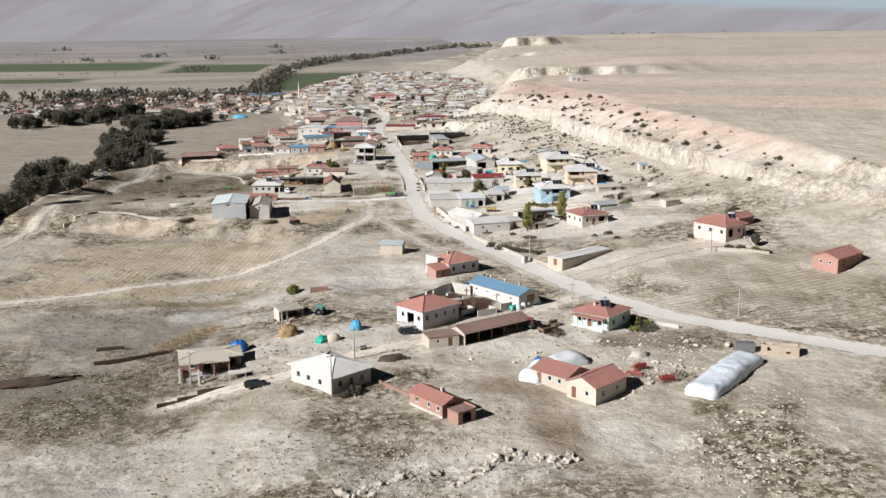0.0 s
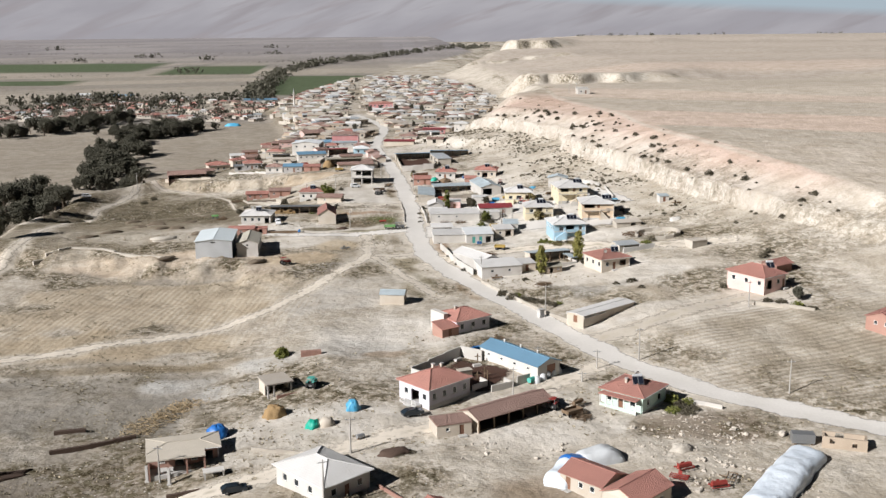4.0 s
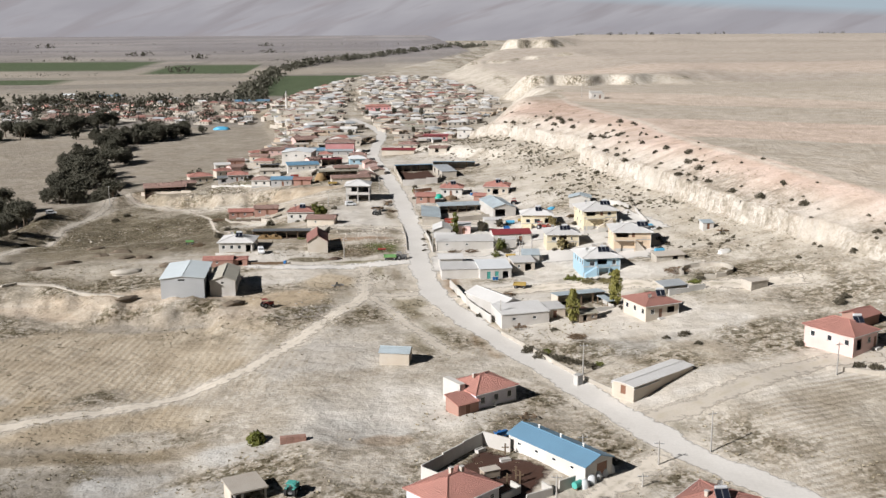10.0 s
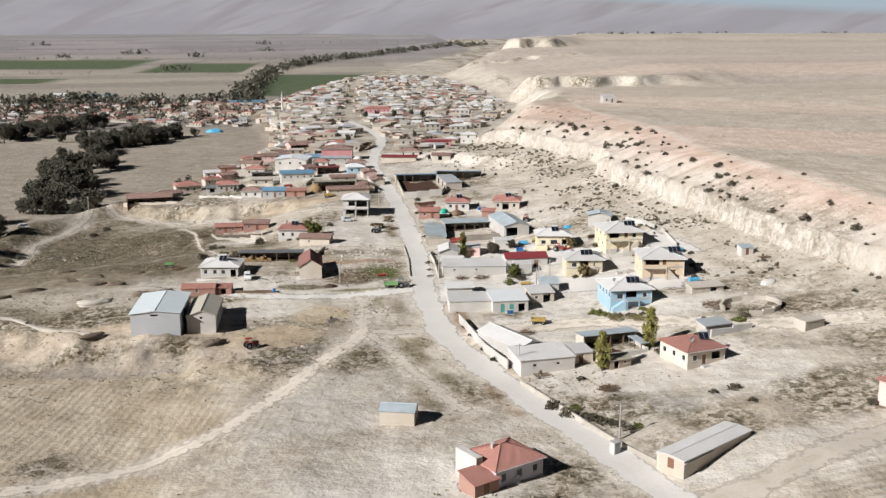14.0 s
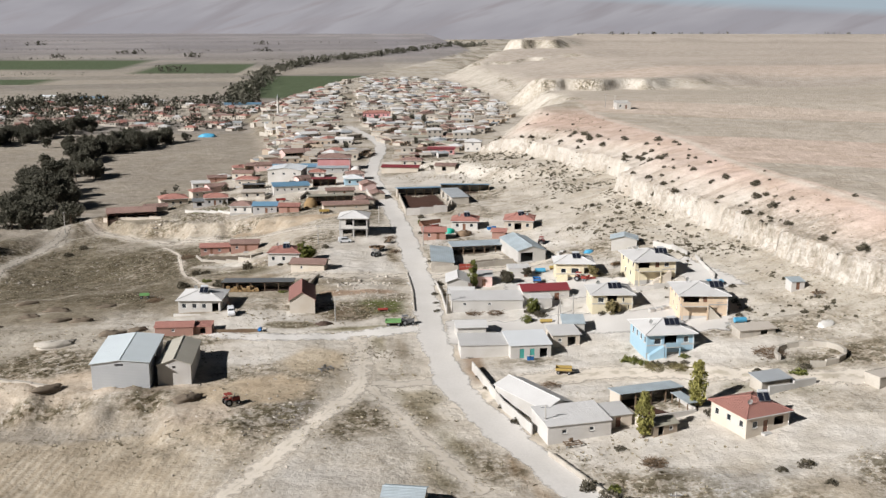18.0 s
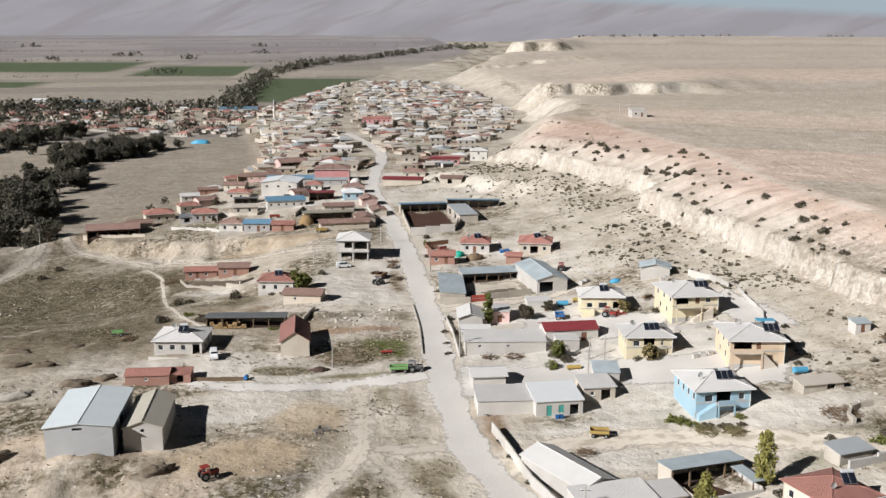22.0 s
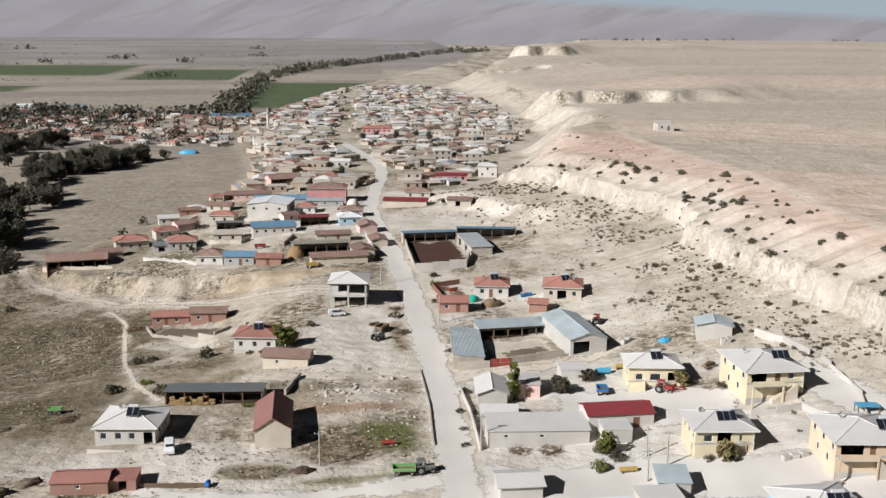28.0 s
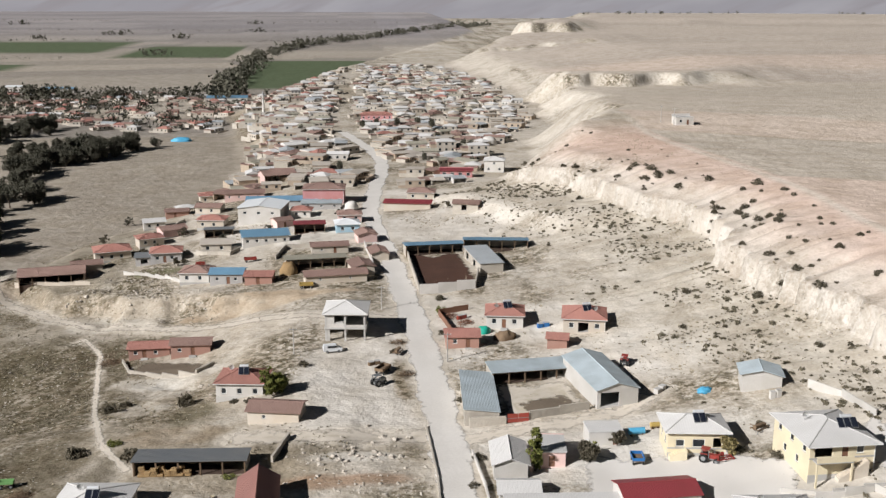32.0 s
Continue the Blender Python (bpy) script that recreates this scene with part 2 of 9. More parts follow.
def thing(name, label, category, x, y, z, rot=0, group="", kind=""):
    ob = new(name)
    ob.empty_display_size = 0.5
    ob.matrix_basis = pose(x, y, z, 0, 0, rot)
    return tagged(ob, label, category, group, kind)


def box(bm, x0, x1, y0, y1, z0, z1, m=None):
    v = [bm.verts.new((x, y, z)) for z in (z0, z1) for y in (y0, y1) for x in (x0, x1)]
    for f in ((0, 2, 3, 1), (4, 5, 7, 6), (0, 1, 5, 4), (2, 6, 7, 3), (0, 4, 6, 2), (1, 3, 7, 5)):
        bm.faces.new([v[i] for i in f])
    if m is not None:
        bmesh.ops.transform(bm, matrix=m, verts=v)
    return v


def boxed(*a, m=None):
    bm = bmesh.new()
    box(bm, *a, m=m)
    return bm


def solid(bm, low, high):
    """A closed body between two rings of the same length."""
    a, b = [bm.verts.new(p) for p in low], [bm.verts.new(p) for p in high]
    n = len(a)
    bm.faces.new(a[::-1]), bm.faces.new(b)
    for i in range(n):
        bm.faces.new((a[i], a[(i + 1) % n], b[(i + 1) % n], b[i]))


def tube(bm, p, q, r0, r1=None, n=8):
    p, q = Vector(p), Vector(q)
    r1 = r0 if r1 is None else r1
    m = (q - p).to_track_quat("Z", "Y").to_matrix()
    ring = lambda c, r: [c + m @ Vector((r * math.cos(i * 6.2832 / n), r * math.sin(i * 6.2832 / n), 0)) for i in range(n)]
    solid(bm, ring(p, r0), ring(q, r1))


def tubed(*a, **k):
    bm = bmesh.new()
    tube(bm, *a, **k)
    return bm


# ---- the lie of the land ----
def ramp(v, a, b):
    """0 below a, 1 above b, smooth between."""
    u = np.clip((v - a) / (b - a), 0.0, 1.0)
    return u * u * (3 - 2 * u)


ROAD_Y = [100, 185, 212, 231, 248, 265, 288, 309, 330, 358, 405, 440, 466, 498, 530, 574, 609, 666, 700, 740, 780, 860]
ROAD_X = [190, 100, 66, 52, 45, 39, 30, 22, 15.8, 14, 14, 13, 12, 10, 8, 4, 2, 5, 8, 9, 4, -12]
CLIFF_Y = [-400, 180, 260, 300, 343, 368, 382, 400, 414, 430, 448, 462, 478, 486, 500, 514, 528, 540, 550, 572, 592, 615, 640]
CLIFF_X = [330, 180, 152, 132, 114, 105, 103, 100, 98, 95, 90, 88, 85, 90, 93, 94, 92, 85, 81, 77, 72, 62, 58]
RIM_Y = [200, 300, 360, 430, 470, 510, 540, 594, 633, 714, 800, 900]
RIM_X = [215, 146, 131, 118, 117, 120, 119, 115, 112, 116, 128, 150]
PLATEAU_Y = [560, 640, 700, 800, 900, 980, 1050, 1150, 1300, 1450, 1560, 1700, 1930, 2300, 4700]
PLATEAU_X = [58, 62, 72, 92, 118, 128, 128, 124, 112, 104, 100, 180, 262, 400, 900]
EDGE_Y = [-400, 330, 380, 450, 505, 560, 600, 650, 700, 790, 860, 960, 1060, 1200, 1500, 2000, 2700]
EDGE_X = [-125, -125, -131, -139, -134, -112, -98, -80, -64, -57, -62, -82, -102, -90, -25, 95, 270]
BANK_X = [-130, -100, -80, -60, -40, -20, -5]
BANK_Y = [560, 541, 523, 511, 503, 496, 490]


def ground_height(x, y):
    x, y = np.asarray(x, float), np.asarray(y, float)
    z = np.interp(y, [0, 110, 200, 300, 400, 500, 600, 700, 900, 1400], [-6, -2.5, -0.3, 1.4, 3.6, 4.2, 3.0, 1.5, 0.0, 0.0])
    rx = np.interp(y, ROAD_Y, ROAD_X)
    # the edge of the cliff, with headlands, flutes and narrow clefts
    cx = np.interp(y, CLIFF_Y, CLIFF_X) + 0.9 * np.sin(y * 0.31) + 0.7 * np.sin(y * 0.83 + 1.0) + 0.35 * np.sin(y * 1.9 + 2.0)
    cx = cx + 30 * np.clip(np.sin(y * 0.173 + 1.3 * np.sin(y * 0.041)) - 0.94, 0, 1) + 34 * np.clip(np.sin(y * 0.297 + 2 + 1.7 * np.sin(y * 0.029)) - 0.955, 0, 1)
    ex = np.interp(y, EDGE_Y, EDGE_X) + 2.0 * np.sin(y * 0.07)
    far = ramp(y, 600, 700)
    near = 1 - far
    # the long slope from the road up to the foot of the cliff
    u = np.clip((x - rx) / np.maximum(cx - rx, 5.0), 0, 1)
    z = z + near * (4.0 * u + 5.5 * u ** 4 + 2.4 * ramp(x, 38, 78) * ramp(y, 215, 260))
    # the cliff, the reddish slope above it, and the plateau
    d = x - cx
    rim = np.interp(y, RIM_Y, RIM_X)
    steep = 0.25 + 0.75 * ramp(y, 285, 350)
    face = 1.0 + 10 * (1 - steep)
    rise = np.interp(y, [250, 300, 345, 385, 600, 660], [1.5, 3.0, 5.0, 5.6, 5.2, 4.0])
    slope = rise * ramp(d, -face * 0.5, face * 0.5) + np.interp(y, [250, 350, 420], [2.0, 3.4, 4.4]) * ramp(d, 0, 15) + 3.2 * ramp(x, cx + 9, rim + 2)
    px = np.interp(y, PLATEAU_Y, PLATEAU_X) + 5 * np.sin(y * 0.045) + 3 * np.sin(y * 0.13)
    jag = 9 * np.sin(x * 0.045) + 6 * np.sin(x * 0.13 + 1) + 22 * np.clip(np.sin(x * 0.083 + 0.6) - 0.82, 0, 1) + 12 * np.sin(x * 0.021 + 2)
    # it dips to a side valley, then steps up again in chalk faces
    table = np.interp(y, [640, 780, 900, 985, 1000, 4700], [29, 26, 19, 15.5, 15.5, 15.5])
    fade = ramp(x, 225, 350)
    table = table + 9 * ramp(y - 0.08 * x + jag, 985, 993 + 120 * fade) + 3 * ramp(y + jag, 1080, 1300) + 5 * ramp(y + 0.1 * x + 2 * jag, 1535, 1560 + 120 * fade)
    table = table + 13 * ramp(y - 0.25 * x + 2 * jag, 1655, 1672 + 400 * ramp(x, 270, 420))
    table = table - 24 * ramp(y, 1850, 4300)
    table = table * (1 - 0.5 * ramp(y, 1030, 1090) * (1 - ramp(y, 1500, 1700)) * (1 - ramp(x - px, 40, 220)))
    table = table * ramp(x - px, 0, np.interp(y, [560, 700, 800, 930, 980, 1040, 1120, 1600, 1900, 2400], [20, 40, 46, 40, 24, 24, 56, 60, 24, 40]))
    high = near * slope + far * table
    z = z + high + 0.004 * np.clip(d, 0, 1500) * ramp(x, 150, 400)
    # a low chalk bluff over the sheep yard
    s = 0.92 * (x - 34) + 0.39 * (y - 600)
    z = z + 3.2 * ramp(s, -1, 7) * (1 - ramp(s, 11, 30)) * ramp(y, 538, 556) * (1 - ramp(y, 612, 640))
    # the ground falls towards the river, and the plain lies below it
    z = z - 9 * ramp(-x, 5, 105) * ramp(y, 360, 460) * (1 - ramp(y, 620, 900) * ramp(x - ex, 0, 40))
    side = ramp(ex - x, -6 - 10 * far, 14)
    z = z * (1 - side) - np.interp(y, [250, 420, 700], [8.0, 12.5, 14.0]) * side
    # the cut bank between the low ground and the terrace houses
    left = ramp(-x, -6, 10) * ramp(x - ex, 0, 20)
    bank = np.interp(x, BANK_X, BANK_Y) + 1.2 * np.sin(x * 0.23) + 0.8 * np.sin(x * 0.71)
    z = z - left * 4.2 * ramp(y, 415, 460) * (1 - ramp(y - bank, 0, 8)) * ramp(-x, 12, 42)
    # the terrace edge before the steel barn
    lip = np.interp(x, [-110, -84, -70, -54, -41, -26, -10], [352, 347, 337, 331.5, 329, 317, 312]) + 1.2 * np.sin(x * 0.4) + 0.8 * np.sin(x * 0.9)
    z = z - 3.6 * ramp(-x, 8, 45) * (1 - ramp(y - lip, -13, 0))
    # the land lifts towards the horizon
    z = z + 41 * ramp(y, 1000, 4600) * side + 2 * ramp(y, 900, 4400) * (1 - side)
    # low swells and ruts, calmer along the road
    w = 0
    for a, l, p in ((0.4, 37, 0.3), (2.1, 23, 1.7), (1.2, 15, 2.9), (2.8, 11, 0.9), (0.1, 8.5, 4.1)):
        w = w + 0.0055 * l * np.sin((x * np.cos(a) + y * np.sin(a)) * 6.283 / l + p + 0.7 * np.sin(x * 0.05 + p))
    calm = 0.25 + 0.75 * ramp(np.abs(x - rx), 4, 16)
    return z + w * calm * (1 - 0.8 * side) * (1 - 0.6 * ramp(d, -30, 0))


# ---- roads and tracks: name, line, width ----
TRACKS = [
    ("narrow dusty side road past the farm", [(14, 366.5), (2, 363.6), (-7.4, 361.8), (-16, 360.8), (-25, 361), (-36, 366)], 4.0),
    ("pale dirt track over the fields", [(-110, 248), (-72, 259), (-62, 264), (-42, 271), (-28, 282), (-17, 300), (-9, 316), (-2, 331), (-1.5, 352), (-3, 362)], 3.4),
    ("short dirt track to the road", [(0, 333), (8, 331), (15, 334)], 3.0),
    ("dirt track beside the shed", [(0, 331), (6, 313), (13, 294), (17, 285)], 2.4),
    ("dirt drive to the pink house", [(45.9, 245.6), (57.1, 248.4), (71.4, 256), (87.3, 262.9), (100.3, 262)], 4.5),
    ("dirt lane in front of the veranda house", [(47.9, 231.6), (38, 224), (28, 212), (12, 203), (-6, 194), (-22, 184), (-40, 180)], 4.0),
    ("dirt lane under the earth bank", [(12, 478), (-10, 482), (-30.7, 490), (-53.2, 499.6), (-74.3, 512), (-94.5, 531), (-109, 545), (-132.7, 594.4)], 3.0),
    ("dirt lane to the two-storey house", [(13, 412), (2, 412), (-12, 413), (-24.2, 414.7)], 4.0),
    ("worn field track along the valley edge", [(-118, 300), (-113, 350), (-114.1, 417.4), (-120.4, 475.9), (-114.9, 526.7), (-121.3, 597.5)], 2.6),
    ("worn field track along the valley edge", [(-128, 345), (-130.6, 418), (-145.4, 493.3), (-134.1, 556.2), (-127.2, 596.7)], 2.6),
    ("dirt lane behind the steel-roofed yard", [(14, 409), (30, 412), (45.8, 416.1), (53.3, 421.8)], 3.4),
    ("dirt lane up to the lower houses", [(15, 318), (28, 330), (43.8, 332.1), (58.8, 326.6), (80.6, 315.2), (105.8, 311.6)], 5.0),
    ("narrow pale footpath over the weedy ground", [(-72, 500), (-64, 486), (-59.3, 463), (-54.5, 442), (-46.5, 416), (-39, 403)], 1.1),
]

# ---- the ground, one sheet to the horizon ----
def spread(lo, hi, step, far_lo, far_hi, grow=1.09):
    mid = list(np.arange(lo, hi, step))
    out, s, v = [], step, hi
    while v < far_hi:
        out.append(v)
        s *= grow
        v += s
    low, s, v = [], step, lo
    while v > far_lo:
        s *= grow
        v -= s
        low.append(v)
    return np.array(low[::-1] + mid + out + [far_hi])


def patch(v, cells, seed):
    """A steady random number for each cell of a grid."""
    k = np.floor(v / cells)
    return np.modf(np.abs(np.sin(k * 127.1 + seed) * 43758.5453))[0]


def noise2(x, y, scale, seed):
    """Smooth value noise, 0 to 1."""
    u, v = x / scale, y / scale
    i, j = np.floor(u), np.floor(v)
    fu, fv = u - i, v - j
    fu, fv = fu * fu * (3 - 2 * fu), fv * fv * (3 - 2 * fv)
    r = lambda a, b: np.modf(np.abs(np.sin(a * 127.1 + b * 311.7 + seed * 17.3) * 43758.5453))[0]
    return (r(i, j) * (1 - fu) + r(i + 1, j) * fu) * (1 - fv) + (r(i, j + 1) * (1 - fu) + r(i + 1, j + 1) * fu) * fv


def lerp(a, b, f):
    return a + (np.asarray(b) - a) * f[..., None]


gx = np.unique(np.concatenate([spread(-135, 52, 1.25, -4300, 52), spread(52, 150, 0.8, 52, 4300, 1.08), np.arange(150, 340, 4.0)]))
gy = np.unique(np.concatenate([spread(118, 375, 1.15, -700, 375, 1.05), spread(375, 640, 1.0, 375, 4420, 1.045), np.arange(930, 1070, 2.5), np.arange(1500, 1600, 5.0), np.arange(1640, 1800, 8.0)]))
GX, GY = np.meshgrid(gx, gy)
GZ = ground_height(GX, GY)
# rough chalk on the cliff face
gyz, gxz = np.gradient(GZ, gy, gx)
slope = np.hypot(gyz, gxz)
rough = ramp(slope, 0.45, 1.1)
GZ = GZ + rough * (noise2(GX, GY, 3.4, 5) - 0.5) * 0.5 + ramp(slope, 0.3, 0.6) * (noise2(GX, GY, 6.3, 7) - 0.5) * 0.3
# broken ground: washed banks, rock outcrops and rubble mounds
broken = np.zeros_like(GX)
for px, py, rx_, ry_, amp in ((-76, 534, 20, 11, 1.8), (-67.3, 560.6, 12, 8, 0.9), (-43, 459, 12, 8, 2.2), (-43.9, 440.3, 7, 5, 0.9), (-8, 410, 12, 4, 1.1), (4, 412, 8, 4, 1.1), (-30.5, 502.4, 32, 6, 1.3), (-62, 513, 18, 9, 1.8), (-60, 333, 40, 10, 1.5), (-28, 314, 16, 9, 1.5), (10, 140, 24, 6, 1.4), (56, 144, 16, 12, 1.0), (62, 160, 10, 8, 0.8), (82.1, 320.4, 12, 8, 0.6), (-60, 212, 16, 8, 0.8), (-54, 152, 20, 12, 0.7), (-81.3, 457.1, 40, 34, 0.4)):
    lump = np.clip(1.3 - np.hypot((GX - px) / rx_, (GY - py) / ry_), 0, 1)
    GZ = GZ + amp * lump * ((noise2(GX, GY, 4.6, 21) - 0.5) + 0.6 * (noise2(GX, GY, 2.4, 22) - 0.5))
    broken = np.maximum(broken, lump)

# what covers the ground, as a colour for each place
ex = np.interp(GY, EDGE_Y, EDGE_X)
cxv = np.interp(GY, CLIFF_Y, CLIFF_X)
n1, n2, n3, n4 = noise2(GX, GY, 34, 1), noise2(GX, GY, 11, 2), noise2(GX, GY, 90, 3), noise2(GX, GY, 4.5, 9)
col = np.empty((*GX.shape, 3))
col[:] = (0.50, 0.458, 0.40)
col = lerp(col, (0.42, 0.375, 0.31), ramp(n1 * 0.5 + n2 * 0.5, 0.42, 0.72))
col = lerp(col, (0.56, 0.52, 0.465), ramp(n3 * 0.5 + n2 * 0.5, 0.52, 0.75))
# trodden dust between the houses
dust = np.zeros_like(GX)
for px, py, rx_, ry_ in ((40, 213, 10, 8), (36, 198, 10, 6), (45.6, 328.7, 40, 12), (51.3, 297.9, 26, 12), (58.6, 332.2, 40, 10), (43.8, 365.1, 40, 28), (-30, 378, 20, 6), (-26, 352, 24, 8), (75.4, 294.5, 16, 8), (41.9, 401.6, 26, 14), (0, 440, 15, 34), (-20, 372, 26, 9), (26, 200, 20, 10), (-12, 200, 26, 16), (64.3, 257.8, 22, 10), (30, 580, 28, 32), (-22, 590, 34, 40), (18, 636, 26, 26), (15, 470, 14, 30), (38, 470, 26, 14), (55, 441.5, 26, 16), (92.9, 262.5, 16, 10), (-40, 372, 22, 6), (6, 256, 24, 14)):
    spot = np.clip(1.25 - np.hypot((GX - px) / rx_, (GY - py) / ry_) + 0.35 * (n2 - 0.5), 0, 1)
    col = lerp(col, (0.565, 0.53, 0.48), 0.92 * ramp(spot, 0.1, 0.6))
    dust = np.maximum(dust, ramp(spot, 0.1, 0.6))
col = lerp(col, (0.60, 0.575, 0.535), 0.75 * ramp(GX, 18, 26) * (1 - ramp(GX, 84, 96)) * ramp(GY, 340, 352) * (1 - ramp(GY, 402, 414)))
# dark weedy ground on the valley side of the farm
weed = ramp(-GX, 40, 54) * ramp(GY, 374, 396) * (1 - ramp(GY + 0.25 * GX, 468, 490))
col = lerp(col, (0.155, 0.133, 0.095), weed * (0.6 + 0.4 * n2))
weed = ramp(-GX, 18, 26) * ramp(GY, 400, 410) * (1 - ramp(GY + 0.25 * GX, 470, 484))
col = lerp(col, (0.33, 0.285, 0.22), weed * ramp(n2 * 0.6 + n4 * 0.4, 0.3, 0.65) * 0.8)
weed = ramp(-GX, 60, 80) * ramp(GY, 335, 350)
col = lerp(col, (0.24, 0.21, 0.16), weed * (0.4 + 0.5 * n2))
weed = ramp(-GX, 6, 14) * (1 - ramp(-GX, 36, 42)) * ramp(GY, 392, 396) * (1 - ramp(GY, 408, 412))
col = lerp(col, (0.30, 0.25, 0.18), weed * (0.4 + 0.5 * n2))
weed = ramp(-GX, 20, 45) * ramp(GY, 160, 180) * (1 - ramp(GY, 205, 226))
col = lerp(col, (0.27, 0.245, 0.21), weed * (0.4 + 0.5 * n1))
weed = ramp(GX, 70, 84) * ramp(GY, 212, 224) * (1 - ramp(GY, 248, 258)) * (1 - ramp(GX, 118, 130))
col = lerp(col, (0.30, 0.26, 0.20), weed * (0.3 + 0.5 * n2))
# grey spoil and gravel by the foremost farm
spoil = np.zeros_like(GX)
for px, py, rx_, ry_, tone in ((-54, 219, 24, 11, (0.33, 0.315, 0.29)), (-30, 229, 13, 5, (0.48, 0.465, 0.44)), (-4, 246, 12, 7, (0.46, 0.44, 0.41)), (49.7, 240.2, 5, 8, (0.27, 0.245, 0.19)), (-38, 150, 34, 16, (0.52, 0.50, 0.46)), (12, 140, 22, 7, (0.54, 0.52, 0.485)), (40, 150, 10, 8, (0.54, 0.51, 0.46)), (-66, 190, 14, 7, (0.22, 0.195, 0.165))):
    spot = np.clip(1.2 - np.hypot((GX - px) / rx_, (GY - py) / ry_) + 0.4 * (n2 - 0.5), 0, 1)
    col = lerp(col, tone, 0.85 * ramp(spot, 0.15, 0.5))
    spoil = np.maximum(spoil, 0.8 * ramp(spot, 0.15, 0.5))
# grass by the yard on the crossing
green = ramp(GX, -5, 0) * (1 - ramp(GX, 6, 10)) * ramp(GY, 375, 379) * (1 - ramp(GY, 387, 392))
col = lerp(col, (0.13, 0.15, 0.05), green * ramp(n2, 0.25, 0.7))
# brown churned earth at the foremost farm
for px, py, rx_, ry_ in ((29, 155, 6, 22), (30, 176, 18, 8), (18, 238, 8, 4)):
    spot = np.clip(1 - np.hypot((GX - px) / rx_, (GY - py) / ry_), 0, 1)
    col = lerp(col, (0.225, 0.165, 0.11), ramp(spot, 0.05, 0.5) * (0.3 + 0.6 * n2))
# churned, weedy and trodden places
bare = np.zeros_like(GX)
for px, py, rx_, ry_, tone in ((-85.8, 478.5, 26, 24, (0.19, 0.165, 0.12)), (-62.6, 457, 16, 20, (0.21, 0.18, 0.135)), (-62.1, 481.8, 14, 5, (0.16, 0.125, 0.09)), (-43, 459, 11, 7, (0.58, 0.55, 0.50)), (-51, 443, 6, 7, (0.14, 0.12, 0.085)), (-44.9, 438.8, 6, 6, (0.52, 0.48, 0.42)),
                               (-3, 409.5, 14, 4, (0.27, 0.24, 0.195)), (-1, 404.5, 7, 2.4, (0.56, 0.53, 0.48)), (-6, 378, 7, 7, (0.22, 0.17, 0.12)), (-2, 396, 10, 2.6, (0.31, 0.205, 0.135)), (-32.7, 429.1, 4, 8, (0.17, 0.15, 0.10)),
                               (-72, 525, 14, 9, (0.36, 0.32, 0.265)), (-90, 542, 14, 9, (0.30, 0.265, 0.21)), (-66, 536, 12, 8, (0.40, 0.37, 0.32)), (-62, 402, 20, 14, (0.17, 0.145, 0.105)), (-30, 404, 6, 3, (0.23, 0.19, 0.13)), (-34, 418, 10, 4, (0.33, 0.27, 0.20)), (-30, 447, 8, 4, (0.40, 0.35, 0.285)), (-57.6, 546, 9, 4, (0.16, 0.17, 0.085)), (-28, 502.4, 28, 5, (0.43, 0.335, 0.235)), (-62, 513, 16, 8, (0.44, 0.405, 0.35)), (-60, 300, 44, 26, (0.47, 0.40, 0.305)), (-66, 262, 40, 10, (0.42, 0.345, 0.245)), (-52, 246, 24, 3.5, (0.27, 0.215, 0.14)), (-60, 228, 26, 20, (0.265, 0.245, 0.215)), (-42, 235, 9, 3.5, (0.46, 0.45, 0.43)), (58, 198, 12, 7, (0.25, 0.205, 0.16)), (40, 216, 4, 8, (0.52, 0.48, 0.42)),
                               (-22, 242, 9, 6, (0.50, 0.49, 0.47)), (3, 242, 5, 2.2, (0.33, 0.26, 0.19)), (-60, 335, 36, 8, (0.52, 0.43, 0.34)), (-50, 322, 20, 5, (0.36, 0.33, 0.29)), (-44, 331, 5, 4, (0.22, 0.18, 0.14)), (-30, 321, 8, 5, (0.50, 0.42, 0.34)), (-14, 318, 8, 6, (0.31, 0.29, 0.27)), (-26, 330, 14, 8, (0.46, 0.37, 0.26)), (-10, 290, 14, 18, (0.47, 0.44, 0.40)), (-16, 370.5, 7, 2.4, (0.23, 0.20, 0.135)), (0, 366.6, 10, 1.3, (0.21, 0.195, 0.11)), (-11, 346, 9, 8, (0.44, 0.36, 0.255)), (1.6, 354, 2.4, 7, (0.24, 0.215, 0.14)), (6.4, 352, 2.4, 8, (0.31, 0.265, 0.205)), (7.5, 440, 2.6, 15, (0.36, 0.305, 0.235)), (8, 322, 5, 11, (0.30, 0.26, 0.18)),
                               (12, 300, 4, 12, (0.27, 0.24, 0.17)), (35, 277, 7, 7, (0.20, 0.165, 0.10)), (27, 293, 4, 14, (0.26, 0.19, 0.12)), (47.8, 239.2, 5, 7, (0.25, 0.225, 0.17)), (27, 247, 7, 5, (0.30, 0.26, 0.21)), (51.5, 282.3, 10, 8, (0.36, 0.345, 0.32)), (80.4, 317.8, 12, 8, (0.28, 0.26, 0.20)),
                               (103.1, 327.4, 16, 2.2, (0.25, 0.215, 0.16)), (-40.2, 387.1, 16, 6, (0.34, 0.30, 0.24)), (-80.3, 391.8, 26, 16, (0.25, 0.215, 0.16)), (-70, 362, 26, 8, (0.42, 0.38, 0.32)), (20, 338, 3, 13, (0.25, 0.165, 0.105)), (34, 207, 13, 7, (0.555, 0.515, 0.455)), (-6, 195, 22, 3.5, (0.545, 0.505, 0.445))):
